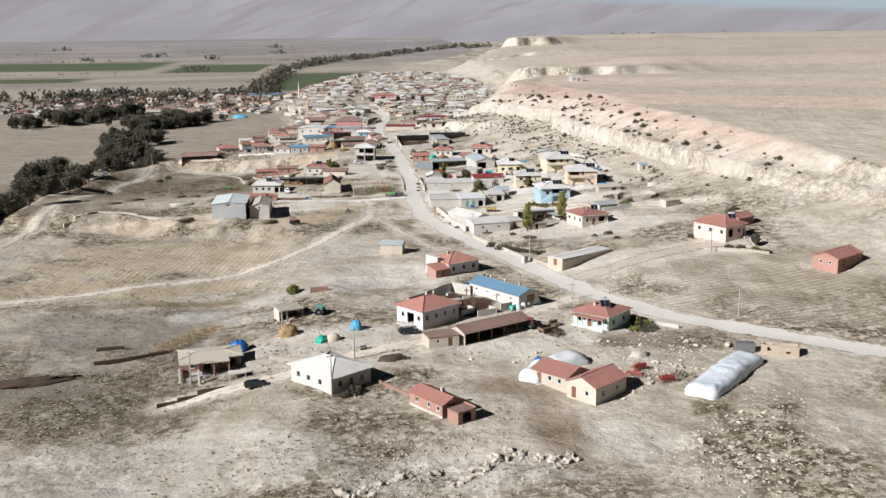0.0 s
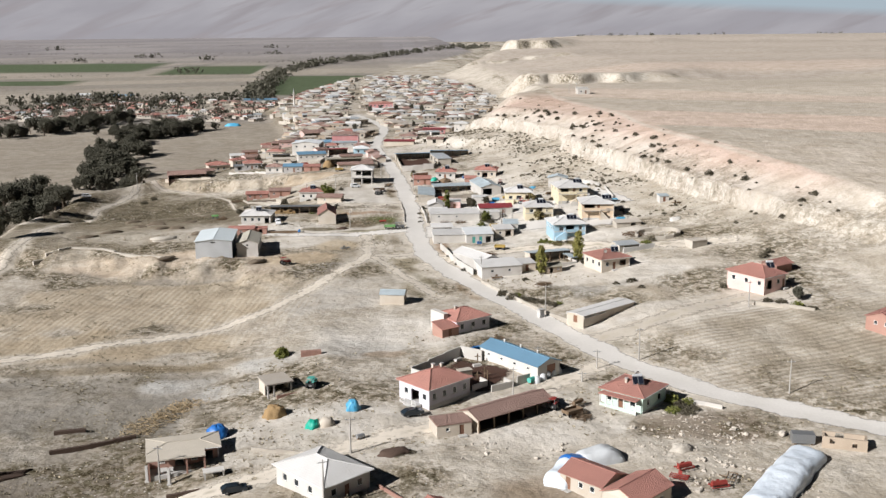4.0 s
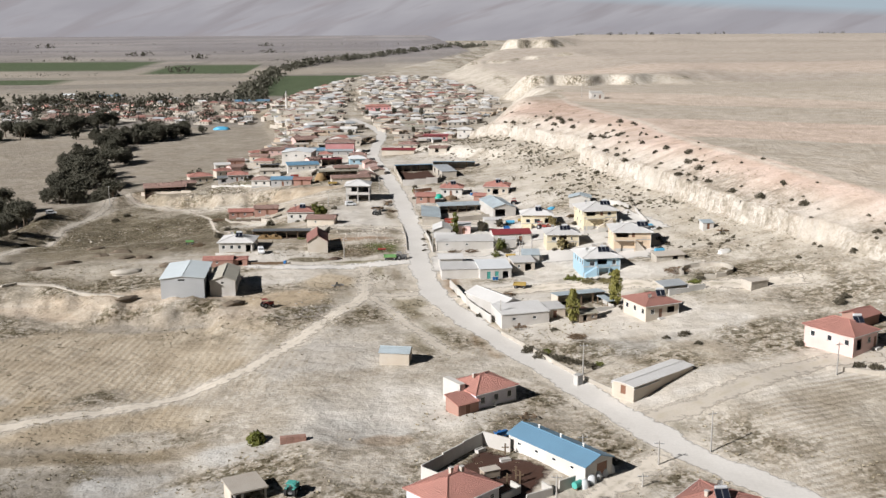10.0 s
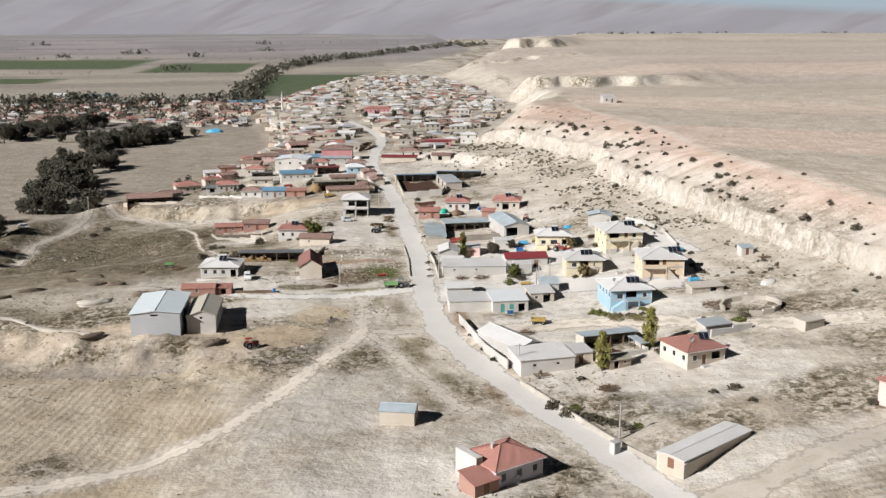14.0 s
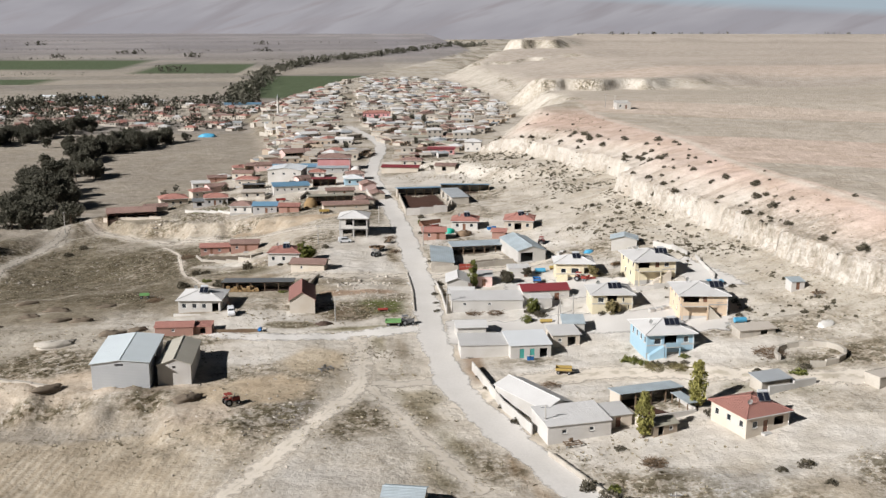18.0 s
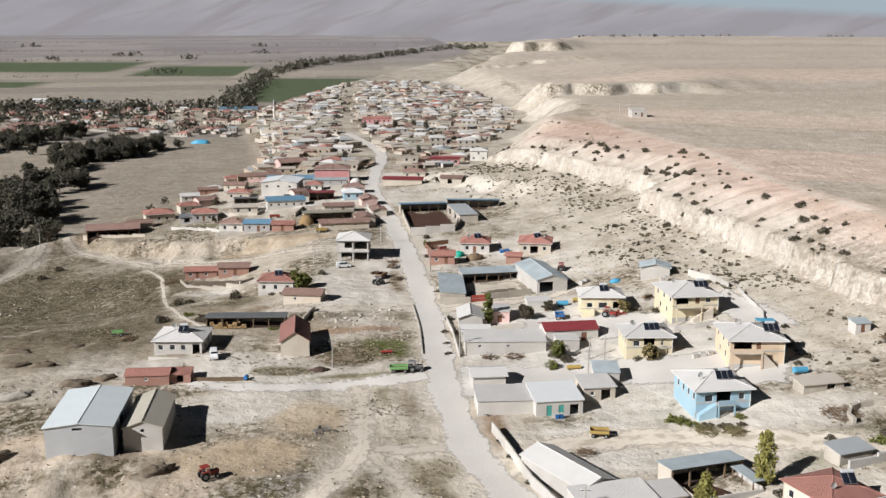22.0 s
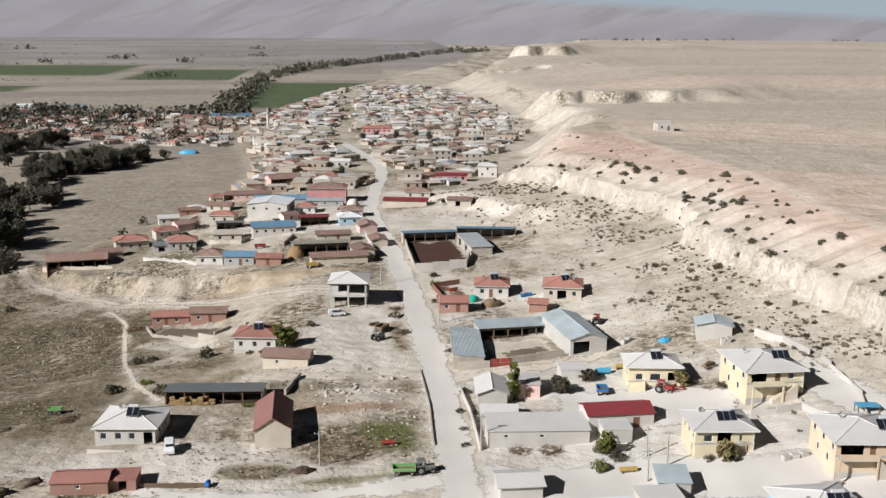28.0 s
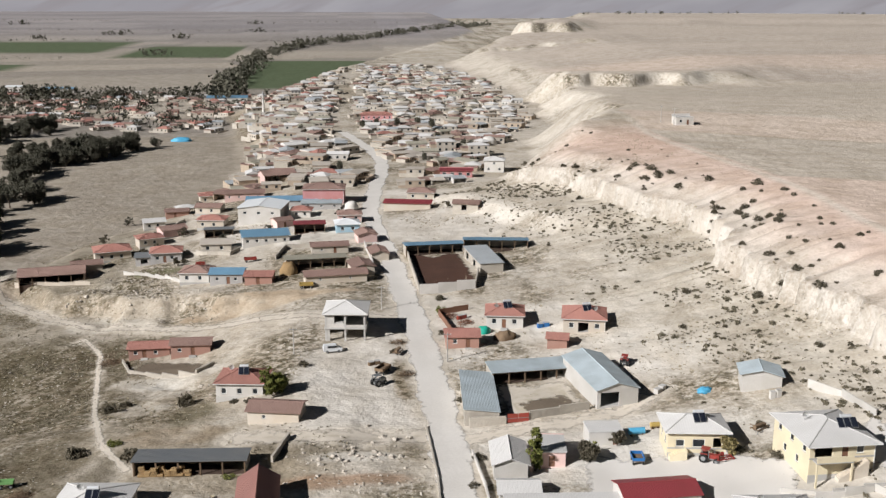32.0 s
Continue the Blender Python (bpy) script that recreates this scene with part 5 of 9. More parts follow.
# ---- the row of sheds and the painted houses ----
house("long white shed with a pale low roof", 23.8, 347.8, 10.0, 6.6, 0, 2.6, roof="shed", wall="white", top="roof_pale", rise=0.6, over=0.2, name="shed", category="shed")
house("white store with teal doors and a pale roof", 33.0, 346.5, 8.6, 8.0, 4, 2.8, roof="shed", wall="white", top="sheet_white", rise=0.7, over=0.25, name="shed", category="shed", door="door_teal",
      S=[(2.4, 0.06, 1.0, 2.0, "door"), (4.6, 0.06, 1.0, 2.0, "door"), (7.0, 0.06, 1.6, 2.0, "gap")])
house("cream shed with a pale flat roof and open side", 41.6, 351.0, 6.0, 6.0, 4, 2.5, roof="shed", wall="cream", top="roof_pale", rise=0.4, over=0.3, name="shed", category="shed", S=[W1(1.6, 1.0, 0.8, 0.8), (4.2, 0.06, 1.8, 2.0, "gap")])
house("small store with a pale blue sheet roof", 45.0, 357.2, 4.8, 5.0, -6, 2.5, roof="shed", wall="white", top="sheet_pale", rise=0.6, over=0.2, name="shed", category="shed")
house("low white shed with a gabled pale roof", 22.4, 360.5, 6.4, 5.5, 2, 2.2, roof="gable", wall="white", top="roof_pale", rise=0.7, name="shed", category="shed")
hbl = house("blue plastered house on a raised storey with pale hipped roof", 60.2, 340.4, 10.0, 10.2, 4, 4.1, wall="blue", top="roof_pale", rise=1.7, over=0.6,
            S=[(2.3, 2.0, 1.5, 1.3, "window"), (5.0, 1.9, 2.6, 1.9, "gap"), (8.3, 2.2, 1.1, 1.3, "window")], Wst=[(u, 2.2, 1.0, 1.3, "window") for u in (1.8, 4.2, 6.6, 9.0)], floors=(1.75,))
hym = house("yellow plastered house on a raised storey with pale hipped roof", 56.2, 369.6, 9.4, 8.2, -3, 3.9, wall="yellow", top="roof_pale", rise=1.6, over=0.6,
            S=[(2.0, 2.0, 1.4, 1.2, "window"), (4.6, 1.8, 2.2, 1.9, "gap"), (7.6, 2.1, 1.3, 1.2, "window"), (8.0, 0.06, 1.2, 1.4, "gap")], Wst=[(u, 2.1, 1.0, 1.2, "window") for u in (1.6, 4.1, 6.6)], floors=(1.6,))
hyb = house("two-storey yellow house with balcony and pale hipped roof", 70.4, 388.0, 10.4, 11.8, 3, 5.0, wall="yellow", top="roof_pale", rise=1.8, over=0.7,
            S=[(2.2, 3.1, 2.8, 1.7, "gap"), (5.6, 2.9, 1.0, 1.95, "door"), (8.0, 3.5, 1.2, 1.2, "window")], Wst=[(u, 3.4, 1.1, 1.3, "window") for u in (2.0, 6.0, 10.0)] + [(u, 0.8, 1.0, 1.2, "window") for u in (4.0, 8.0)], floors=(2.8,))
hyr = house("two-storey peach house with red balcony and pale hipped roof", 73.5, 357.7, 10.4, 10.9, -5, 4.9, wall="peach", top="roof_pale", rise=1.7, over=0.6,
            S=[(2.4, 3.0, 3.4, 1.7, "gap"), (5.4, 2.9, 0.9, 1.9, "door"), (8.6, 3.4, 1.3, 1.2, "window"), (8.6, 0.9, 1.2, 1.1, "window")], Wst=[(u, 3.3, 1.1, 1.3, "window") for u in (1.8, 5.6, 9.4)] + [(u, 0.8, 1.0, 1.2, "window") for u in (3.6, 7.6)], floors=(2.75,))
hys = house("pale yellow house with veranda and pale hipped roof", 53.6, 399.1, 9.6, 7.0, -6, 3.9, wall="yellow", top="roof_pale", rise=1.5, over=0.6,
            S=[(2.0, 1.4, 1.4, 1.2, "window"), (5.0, 1.3, 2.0, 1.4, "window"), (8.0, 1.3, 1.4, 1.6, "gap")], Wst=[(u, 1.4, 1.0, 1.2, "window") for u in (2.0, 5.0)], floors=(1.0,))
for o, u, v, w, n in ((hbl, 1.2, -2.2, 5.2, 3), (hym, 0.8, -1.6, 4.8, 3), (hyb, 2.4, -2.2, 6.2, 3), (hyr, 3.2, -2.4, 6.1, 3), (hys, 0.6, -1.2, 4.9, 2)):
    p = at_house(o, u, v, w)
    solar_heater(p.x, p.y, p.z, 0, n)


def balcony(ob, x0, x1, z, depth, wall):
    """A slab with a parapet and posts on the front of a house."""
    y = -ob["front"]
    b = part("balcony", boxed(x0, x1, y - depth, y, z - 0.15, z), M["concrete"], ob)
    part("balcony_parapet", boxed(x0, x1, y - depth, y - depth + 0.1, z, z + 0.9), M[wall], b)
    for x in (x0 + 0.15, x1 - 0.15):
        part("post", boxed(x - 0.12, x + 0.12, y - depth, y - depth + 0.24, -1.2, z - 0.15), M[wall], b)


def stairs(ob, x0, x1, z, wall):
    """A flight that runs along the front up to a door sill at height z."""
    y = -ob["front"]
    n = max(4, round(z / 0.18))
    bm = bmesh.new()
    for i in range(n):
        a = x0 + (x1 - x0) * i / n
        b = x0 + (x1 - x0) * (i + 1) / n
        box(bm, min(a, b), max(a, b), y - 1.2, y - 0.002, -1.0, z * (i + 1) / n)
    bmesh.ops.remove_doubles(bm, verts=bm.verts, dist=0.0005)
    part("stairs", bm, M[wall], ob)


for o, f in ((hbl, 5.2), (hym, 4.1), (hyb, 6.1), (hyr, 5.7), (hys, 3.5), (hr, 5.8), (hv, 4.3)):
    o["front"] = f
balcony(hyb, -4.8, 1.0, 2.9, 1.4, "yellow")
stairs(hyb, -1.0, 3.6, 2.8, "cream")
balcony(hyr, -5.2, 0.6, 2.9, 1.4, "peach")
stairs(hyr, 3.6, 0.8, 2.8, "cream")
balcony(hbl, -1.6, 1.6, 1.9, 1.6, "blue")
stairs(hbl, -4.8, -1.7, 1.9, "blue")
balcony(hym, -1.4, 1.4, 1.8, 1.3, "yellow")
stairs(hys, -4.6, -1.8, 1.2, "yellow")
wall_run("low white yard wall round the yellow houses", [(79.2, 364.4), (84, 377.2), (84.9, 395)], 1.0, 0.2, "white")
wall_run("white yard wall before the yellow house", [(64.5, 376.9), (73.5, 377), (79.2, 364.4)], 1.2, 0.2, "white")
house("small white hut with a pale blue gabled roof", 71.6, 416.7, 7.0, 5.4, -14, 2.5, roof="gable", wall="white", top="sheet_pale", rise=0.9, along="y", name="shed", category="shed", E=[D1(2.0, 1.0, 1.9)])
house("long low white barn with a pale roof along the yard", 28.4, 379.6, 17.0, 6.4, -2, 2.5, roof="shed", wall="white", top="roof_pale", rise=0.7, over=0.2, name="shed", category="shed", S=[W1(3.0, 1.3, 0.8, 0.6), W1(9.0, 1.3, 0.8, 0.6)])
house("white shed with a maroon sheet roof", 42.8, 382.5, 11.6, 6.0, 4, 2.7, roof="gable", wall="white", top="maroon", rise=0.9, over=0.25, name="shed", category="shed", S=[D1(8.5, 1.2, 2.0)])
house("small white store before the maroon roof", 41.2, 376.5, 4.8, 4.0, 0, 2.4, roof="flat", wall="white", top="roof_pale", rise=0.1, over=0.1, name="shed", category="shed")
house("white gabled shed beside the road", 23.0, 398.5, 5.4, 8.4, -4, 2.5, roof="gable", wall="white", top="roof_pale", rise=1.0, along="y", name="shed", category="shed")
house("rose washed store with a flat pale roof", 30.2, 400.2, 4.2, 6.5, -6, 2.6, roof="flat", wall="pink", top="roof_pale", rise=0.1, over=0.2, name="shed", category="shed", S=[D1(2.0, 1.0, 1.9)])
house("low shed with a pale ridge roof by the road", 23.0, 388.2, 6.0, 4.6, -4, 2.0, roof="gable", wall="white", top="roof_pale", rise=0.8, name="shed", category="shed")
house("small white store by the garden bush", 40.0, 405.0, 5.8, 4.4, 0, 2.5, roof="flat", wall="white", top="roof_pale", rise=0.1, over=0.1, name="shed", category="shed", S=[D1(4.6, 1.0, 1.9)])
strip_on_ground("yard", "bare dusty concrete yard between the houses", [(17, 362), (49.5, 360.3), (64, 354.9), (78.2, 348.4)], 14, LOOSE["paving"], 0.106, 1.6, 21)
strip_on_ground("yard", "bare dusty concrete yard between the houses", [(34, 391), (51.3, 387.9), (64.2, 381.3)], 15, LOOSE["paving"], 0.109, 1.6, 21)

# ---- the steel-roofed cattle yard ----
house("open cattle shed with a rusty pale blue sheet roof", 21.0, 425.0, 19.5, 6.2, 87, 2.3, roof="shed", wall="stone", top="sheet_pale", rise=0.6, over=0.25, name="cattle_shed", category="shed", S=[(4, 0.06, 3, 2.0, "gap"), (10, 0.06, 3, 2.0, "gap"), (16, 0.06, 3, 2.0, "gap")])
house("open cattle shed with a rusty pale blue sheet roof", 32.5, 436.6, 16.5, 5.2, 7, 2.3, roof="shed", wall="stone", top="sheet_pale", rise=0.4, over=0.25, open_front=True, name="cattle_shed", category="shed")
house("tall hay barn with a rusty pale blue gabled roof", 44.6, 428.1, 8.0, 19.0, 8, 3.3, roof="gable", wall="white", top="sheet_pale", rise=1.2, over=0.3, along="y", name="barn", category="barn", S=[(2.5, 0.06, 3.6, 2.7, "gap")])
wall_run("rubble wall of the cattle yard", [(18.2, 414.6), (24.8, 414.8)], 1.7, 0.35, "stone")
wall_run("rubble wall of the cattle yard", [(29.0, 415.5), (40.6, 418.5)], 1.6, 0.35, "stone")
gate = thing("gate", "rusty red steel yard gate", "gate", 27.0, 415.0, gz(27, 415), 6)
for i in (-1, 1):
    leaf = part("gate_leaf", boxed(i * 1.0 - 0.97, i * 1.0 + 0.97, -0.03, 0.03, 0.05, 1.7), M["door_red"], gate)
    part("rail", boxed(i * 1.0 - 0.95, i * 1.0 + 0.95, -0.07, -0.03, 0.8, 0.9), M["steel"], leaf)
house("small house with a red hipped roof", 21.0, 458.0, 7.2, 5.0, -2, 2.6, roof="gable", wall="brick", top="tile", rise=0.9, name="house", S=[W1(2.0, 1.0, 0.9, 1.0), D1(4.8)])
h1 = house("white house with a red hipped tile roof", 32.2, 470.4, 8.4, 8.0, -8, 2.9, wall="white", top="tile", rise=1.7, S=[W1(1.8), D1(4.0), W1(6.4)], Wst=[W1(2), W1(5.6)])
h2 = house("cream house with a veranda and red hipped roof", 48.8, 461.3, 9.2, 9.0, -12, 3.0, wall="cream", top="tile", rise=1.8, S=[W1(1.8), (4.4, 0.06, 2.2, 2.2, "gap"), W1(7.4)], Wst=[W1(2), W1(6)])
for o in (h1, h2):
    p = at_house(o, 0.6, -1.2, 4.1)
    solar_heater(p.x, p.y, p.z, 6)
house("small brick store with a red roof", 41.2, 452.6, 4.2, 4.0, -14, 2.2, roof="gable", wall="brick", top="tile", rise=0.6, name="shed", category="shed")
wall_run("rusty brown yard fence of boards", [(19.5, 466.0), (17.5, 480.0), (25.0, 483.0)], 1.4, 0.12, "door")

# ---- the upper sheep yard ----
house("long open sheep shed with a blue steel roof", 20.6, 541.0, 17.5, 5.5, 6, 2.5, roof="shed", wall="stone", top="sheet_blue", rise=0.5, over=0.3, open_front=True, flip=True, name="sheep_shed", category="shed")
house("long open sheep shed with a blue steel roof", 39.0, 540.0, 19.0, 5.0, -6, 2.7, roof="shed", wall="stone", top="sheet_blue", rise=0.5, over=0.3, open_front=True, flip=True, name="sheep_shed", category="shed")
house("open hay barn with a blue grey sheet roof", 33.4, 524.0, 6.5, 19.0, 8, 2.7, roof="shed", wall="stone", top="sheet", rise=0.4, over=0.3, name="barn", category="barn", Wst=[(4, 0.06, 3, 2.2, "gap"), (12, 0.06, 3, 2.2, "gap")])
wall_run("pale rubble yard wall", [(12.6, 540.0), (13.2, 520.0), (14.0, 498.0)], 1.8, 0.35, "stone")
wall_run("pale block yard wall", [(14.0, 498.0), (28.5, 499.0)], 2.6, 0.3, "block")
wall_run("pale rubble yard wall", [(28.5, 499.0), (31.0, 514.0)], 1.8, 0.35, "stone")
strip_on_ground("yard", "dark brown trampled yard earth", [(14.6, 519), (29, 520)], 34, LOOSE["yard"], 0.112, 1.6, 21)
strip_on_ground("yard", "dark brown trampled cattle yard earth", [(12.6, 230.6), (17.6, 226.4), (24.6, 222.0)], 13.2, LOOSE["yard"], 0.124, 1.6, 21)
strip_on_ground("yard", "pale trampled yard earth with rubble", [(25.5, 424), (40, 425)], 15, LOOSE["track"], 0.112, 1.6, 21)

# ---- the valley side: barn, farm and neighbours ----
house("large steel barn with a pale gabled roof", -48.3, 341.0, 10.8, 17.6, 2, 4.6, roof="gable", wall="cladding", top="sheet_pale_new", rise=0.6, over=0.3, along="y", name="barn", category="barn", S=[(5.2, 4.0, 1.6, 0.4, "gap")], E=[(8, 0.06, 3.4, 3.4, "gap")])
house("smaller grey barn with an olive and cream roof", -38.6, 342.2, 6.4, 15.0, 2, 3.9, roof="gable", wall="block", top="roof_cream", rise=1.1, over=0.3, along="y", name="barn", category="barn", S=[(3.2, 3.1, 0.6, 0.5, "gap")])
hf = house("white farmhouse with a pale grey hipped roof", -40.6, 388.0, 10.2, 9.6, -4, 3.0, wall="white", top="roof_pale", rise=1.5, over=0.5, S=[W1(1.4), W1(3.9), W1(6.2), (8.9, 0.06, 1.5, 2.2, "gap")], E=[W1(3), W1(6.5)])
p = at_house(hf, 0.6, -1.8, 4.2)
solar_heater(p.x, p.y, p.z, -4)
house("gabled barn with a rusty red tile roof", -16.4, 386.5, 6.0, 13.0, 3, 2.9, roof="gable", wall="cream", top="tile_y", rise=1.9, over=0.3, along="y", name="barn", category="barn", E=[(4, 0.06, 2.6, 2.4, "door")])
house("long open-fronted machine shed with a grey sheet roof", -28.6, 403.1, 18.0, 5.0, -2, 2.2, roof="shed", wall="stone", top="sheet_dark", rise=0.35, over=0.3, open_front=True, flip=True, name="machine_shed", category="shed")
house("low red brick shed with a red tiled roof", -43.8, 367.2, 8.4, 4.6, 1, 1.9, roof="gable", wall="brick", top="tile", rise=0.6, over=0.2, name="shed", category="shed", S=[W1(4, 0.9, 0.7, 0.6)])
house("small red brick lean-to", -37.6, 367.8, 4.0, 4.0, 1, 1.7, roof="flat", wall="brick", top="tile", rise=0.1, over=0.1, name="shed", category="shed", S=[(2, 0.06, 1.2, 1.5, "gap")])
house("low brick row with faded red tiled roofs", -50.8, 480.1, 9.4, 5.2, 3, 2.4, roof="gable", wall="brick", top="tile", rise=0.7, name="row_house", category="house", S=[W1(1.6, 0.9, 0.9, 0.9), D1(3.6, 0.9, 1.9), W1(6.2, 0.9, 0.9, 0.9)])
house("low brick row with faded red tiled roofs", -40.6, 477.0, 9.0, 5.1, 1, 2.6, roof="gable", wall="brick", top="tile_old", rise=0.8, name="row_house", category="house", S=[W1(2, 0.9, 0.9, 0.9), D1(5, 0.9, 1.9)])
ho = house("white house with an orange red hipped roof by a tree", -24.2, 438.8, 9.2, 7.8, -6, 3.0, wall="white", top="tile", rise=1.6, S=row_of(3, 9.2, 0.9, 1.0, 1.2))
p = at_house(ho, 0.4, -1.2, 4.1)
solar_heater(p.x, p.y, p.z, 0)
house("low cream shed with a faded red roof", -16.4, 422.4, 9.4, 5.6, -10, 2.3, roof="gable", wall="cream", top="tile_old", rise=0.8, name="shed", category="shed", S=[W1(3, 0.9, 0.7, 0.7)])

# the unfinished concrete house
x, y, rot = -4.2, 468.5, -4
uc = thing("unfinished_house", "unfinished two-storey concrete frame house with a white hipped roof", "house", x, y, gz(x, y), rot)
for u in (-4.3, 0.0, 4.3):
    for v in (-4.6, 0.0, 4.6):
        part("column", boxed(u - 0.2, u + 0.2, v - 0.2, v + 0.2, -0.8, 6.1), M["concrete"], uc)
for zf in (2.75, 5.9):
    part("floor_slab", boxed(-4.7, 4.7, -5.0, 5.0, zf, zf + 0.28), M["concrete"], uc)
for u0, u1, z0, z1 in ((-4.1, -0.2, 3.05, 4.0), (0.2, 4.1, 3.05, 3.7), (-4.1, -2.4, 4.0, 5.9), (-4.1, -3.4, 0, 2.75)):
    part("infill_wall", boxed(u0, u1, -4.75, -4.55, z0, z1), M["white"], uc)
part("infill_wall", boxed(-4.1, 4.1, 4.5, 4.7, 0.0, 5.9), M["block"], uc)
for sx in (-4.4, 4.2):
    part("infill_wall", boxed(sx, sx + 0.2, -2.0, 4.4, 3.03, 5.9), M["block"], uc)
    part("infill_wall", boxed(sx, sx + 0.2, -0.5, 4.4, 0.0, 2.75), M["block"], uc)
roof_hip(uc, 9.4, 10.0, 6.18, 1.7, 0.4, M["roof_pale"])

# ---- the terrace above the earth bank ----
house("open red roofed barn on the terrace corner", -94.1, 552.3, 18.5, 9.0, 12, 2.8, roof="gable", wall="pink", top="tile_old", rise=1.3, open_front=True, name="barn", category="barn")
house("small house with a blue sheet roof", -37.8, 523.5, 8.9, 6.7, -3, 2.9, roof="gable", wall="grey", top="sheet_blue", rise=0.8, S=[W1(2, 1, .9, 1), D1(5), W1(7, 1, .9, 1)])
house("white house with a red roof", -47.1, 528.3, 8.1, 7.3, -4, 2.9, wall="white", top="tile_old", rise=1.3, S=[W1(2), W1(5.6)])
house("low shed with a red roof", -28.6, 518.4, 7.4, 5.5, -4, 2.3, roof="gable", wall="brick", top="tile", rise=0.7, name="shed", category="shed", S=[D1(3.6)])
house("long low stable with a rose red roof", -8.0, 513.5, 16.5, 5.5, 9, 2.2, roof="gable", wall="cream", top="tile_old", rise=0.8, name="stable", category="stable", S=[W1(4, 1, .7, .6), W1(12, 1, .7, .6)])
house("small cream shed with a red roof by the road", -1.0, 522.0, 6.0, 8.0, 12, 2.5, roof="gable", wall="cream", top="tile_old", rise=0.9, along="y", name="shed", category="shed")
house("long open shed with a dark roof", -14.0, 529.7, 17.0, 6.0, 8, 2.6, roof="shed", wall="stone", top="roof_olive", rise=0.4, open_front=True, flip=True, name="shed", category="shed")
house("cream house with a red hipped roof near the valley", -81.7, 575.1, 11.1, 8.9, 18, 3.2, wall="cream", top="tile", rise=1.5, S=[W1(2), W1(5), W1(8)])
house("red roofed shed near the valley", -86.4, 561.6, 8.9, 5.5, 18, 2.4, roof="gable", wall="cream", top="tile_old", rise=0.8, name="shed", category="shed")
house("grey house with a red hipped roof", -62.0, 563.1, 9.3, 7.8, 8, 3.1, wall="grey", top="tile", rise=1.4, S=[W1(2), D1(4.2), W1(6.4)])
house("long workshop with a blue steel roof", -31.6, 567.8, 14.6, 7.5, 10, 2.8, roof="shed", wall="white", top="sheet_blue", rise=0.6, S=row_of(5, 14.6, 0.9, 1.0, 1.0), name="workshop", category="workshop")
house("stone house with a flat earth roof", -47.1, 567.6, 9.4, 7.3, 4, 2.7, roof="flat", wall="stone", top="roof_earth", rise=0.1, S=[W1(2.2), W1(6.5)])
house("large pale warehouse with a low steel roof", -35.7, 608.4, 15.1, 14.5, -8, 5.6, roof="gable", wall="white", top="sheet_white", rise=1.0, along="y", S=row_of(3, 14.6, 3.4, 1.2, 1.0), name="warehouse", category="warehouse")
house("long shed with a blue steel roof", -30.7, 630.5, 26.6, 8.2, 2, 3.3, roof="gable", wall="grey", top="sheet_blue", rise=0.9, name="shed", category="shed")
house("two-storey rose red house with a red tile roof", -15.0, 632.9, 15.4, 11.0, -2, 5.6, wall="rose", top="tile_old", rise=1.6, S=[(u, z, 1.2, 1.2, "window") for u in (1.8, 4.8, 7.7, 10.6, 13.6) for z in (0.9,)] , Wst=[W1(3), W1(7)])
house("dark open barn with a dark red roof", -18.1, 579.7, 10.0, 7.0, 4, 2.8, roof="shed", wall="stone", top="maroon", rise=0.4, open_front=True, flip=True, name="barn", category="barn")
house("white house with a pale blue roof", -5.6, 577.0, 7.6, 7.0, 6, 2.9, wall="blue", top="sheet_white", rise=1.2, S=[W1(2), W1(5.4)])
house("small rose house with a red roof beside the road", 0.5, 562.0, 6.0, 7.0, 10, 2.7, roof="gable", wall="pink", top="tile_old", rise=0.9, along="y")
house("red roofed house with a brick gable", -5.0, 594.0, 8.0, 6.5, 4, 2.7, wall="pink", top="tile_old", rise=1.2, S=[W1(2), W1(6)])
house("cream house with a red roof", -53.9, 607.7, 9.5, 7.4, -6, 3.0, wall="cream", top="tile", rise=1.2, S=[W1(2), W1(6)])
house("small house with a red roof at the terrace edge", -67.3, 601.9, 8.7, 6.5, 30, 2.8, roof="gable", wall="pink", top="tile_old", rise=0.9)
house("long white wall house with a maroon roof across the road", 16.0, 611.0, 17.0, 5.0, -10, 2.4, roof="shed", wall="cream", top="maroon", rise=0.5, name="shed", category="shed")
house("red roofed house across the road", 22.0, 628.0, 10.0, 8.0, -8, 2.8, wall="cream", top="tile_old", rise=1.3, S=[W1(2), W1(7)])
house("white building alone on the plateau", 130.3, 654.0, 7.5, 5.0, 4, 3.0, roof="flat", wall="white", top="roof_pale", rise=0.9, over=0.1, name="pump_house", category="building", S=[W1(2), D1(5)])

# more of the terrace: cottages, barns and yard walls
house("cream cottage with a faded red roof", -58.9, 636.5, 9.6, 7.0, -8, 2.8, roof="gable", wall="cream", top="tile_old", rise=0.9, S=[W1(2.2), W1(6.2)])
house("low brick shed with a tile roof", -72.6, 642.5, 8.8, 5.5, 12, 2.3, roof="gable", wall="brick", top="tile_old", rise=0.7, name="shed", category="shed", S=[D1(3.6, 0.9, 1.8)])
house("large open barn with a dark red roof", -37.9, 695.0, 14.3, 10.2, 22, 3.3, roof="gable", wall="pink", top="tile_old", rise=1.6, open_front=True, name="barn", category="barn")
house("long low shed with a teal sheet roof", -15.5, 618.9, 14.5, 4.5, -2, 2.4, roof="shed", wall="grey", top="sheet_pale", rise=0.4, name="shed", category="shed", S=row_of(3, 14.5, 1.0, 1.0, 0.9))
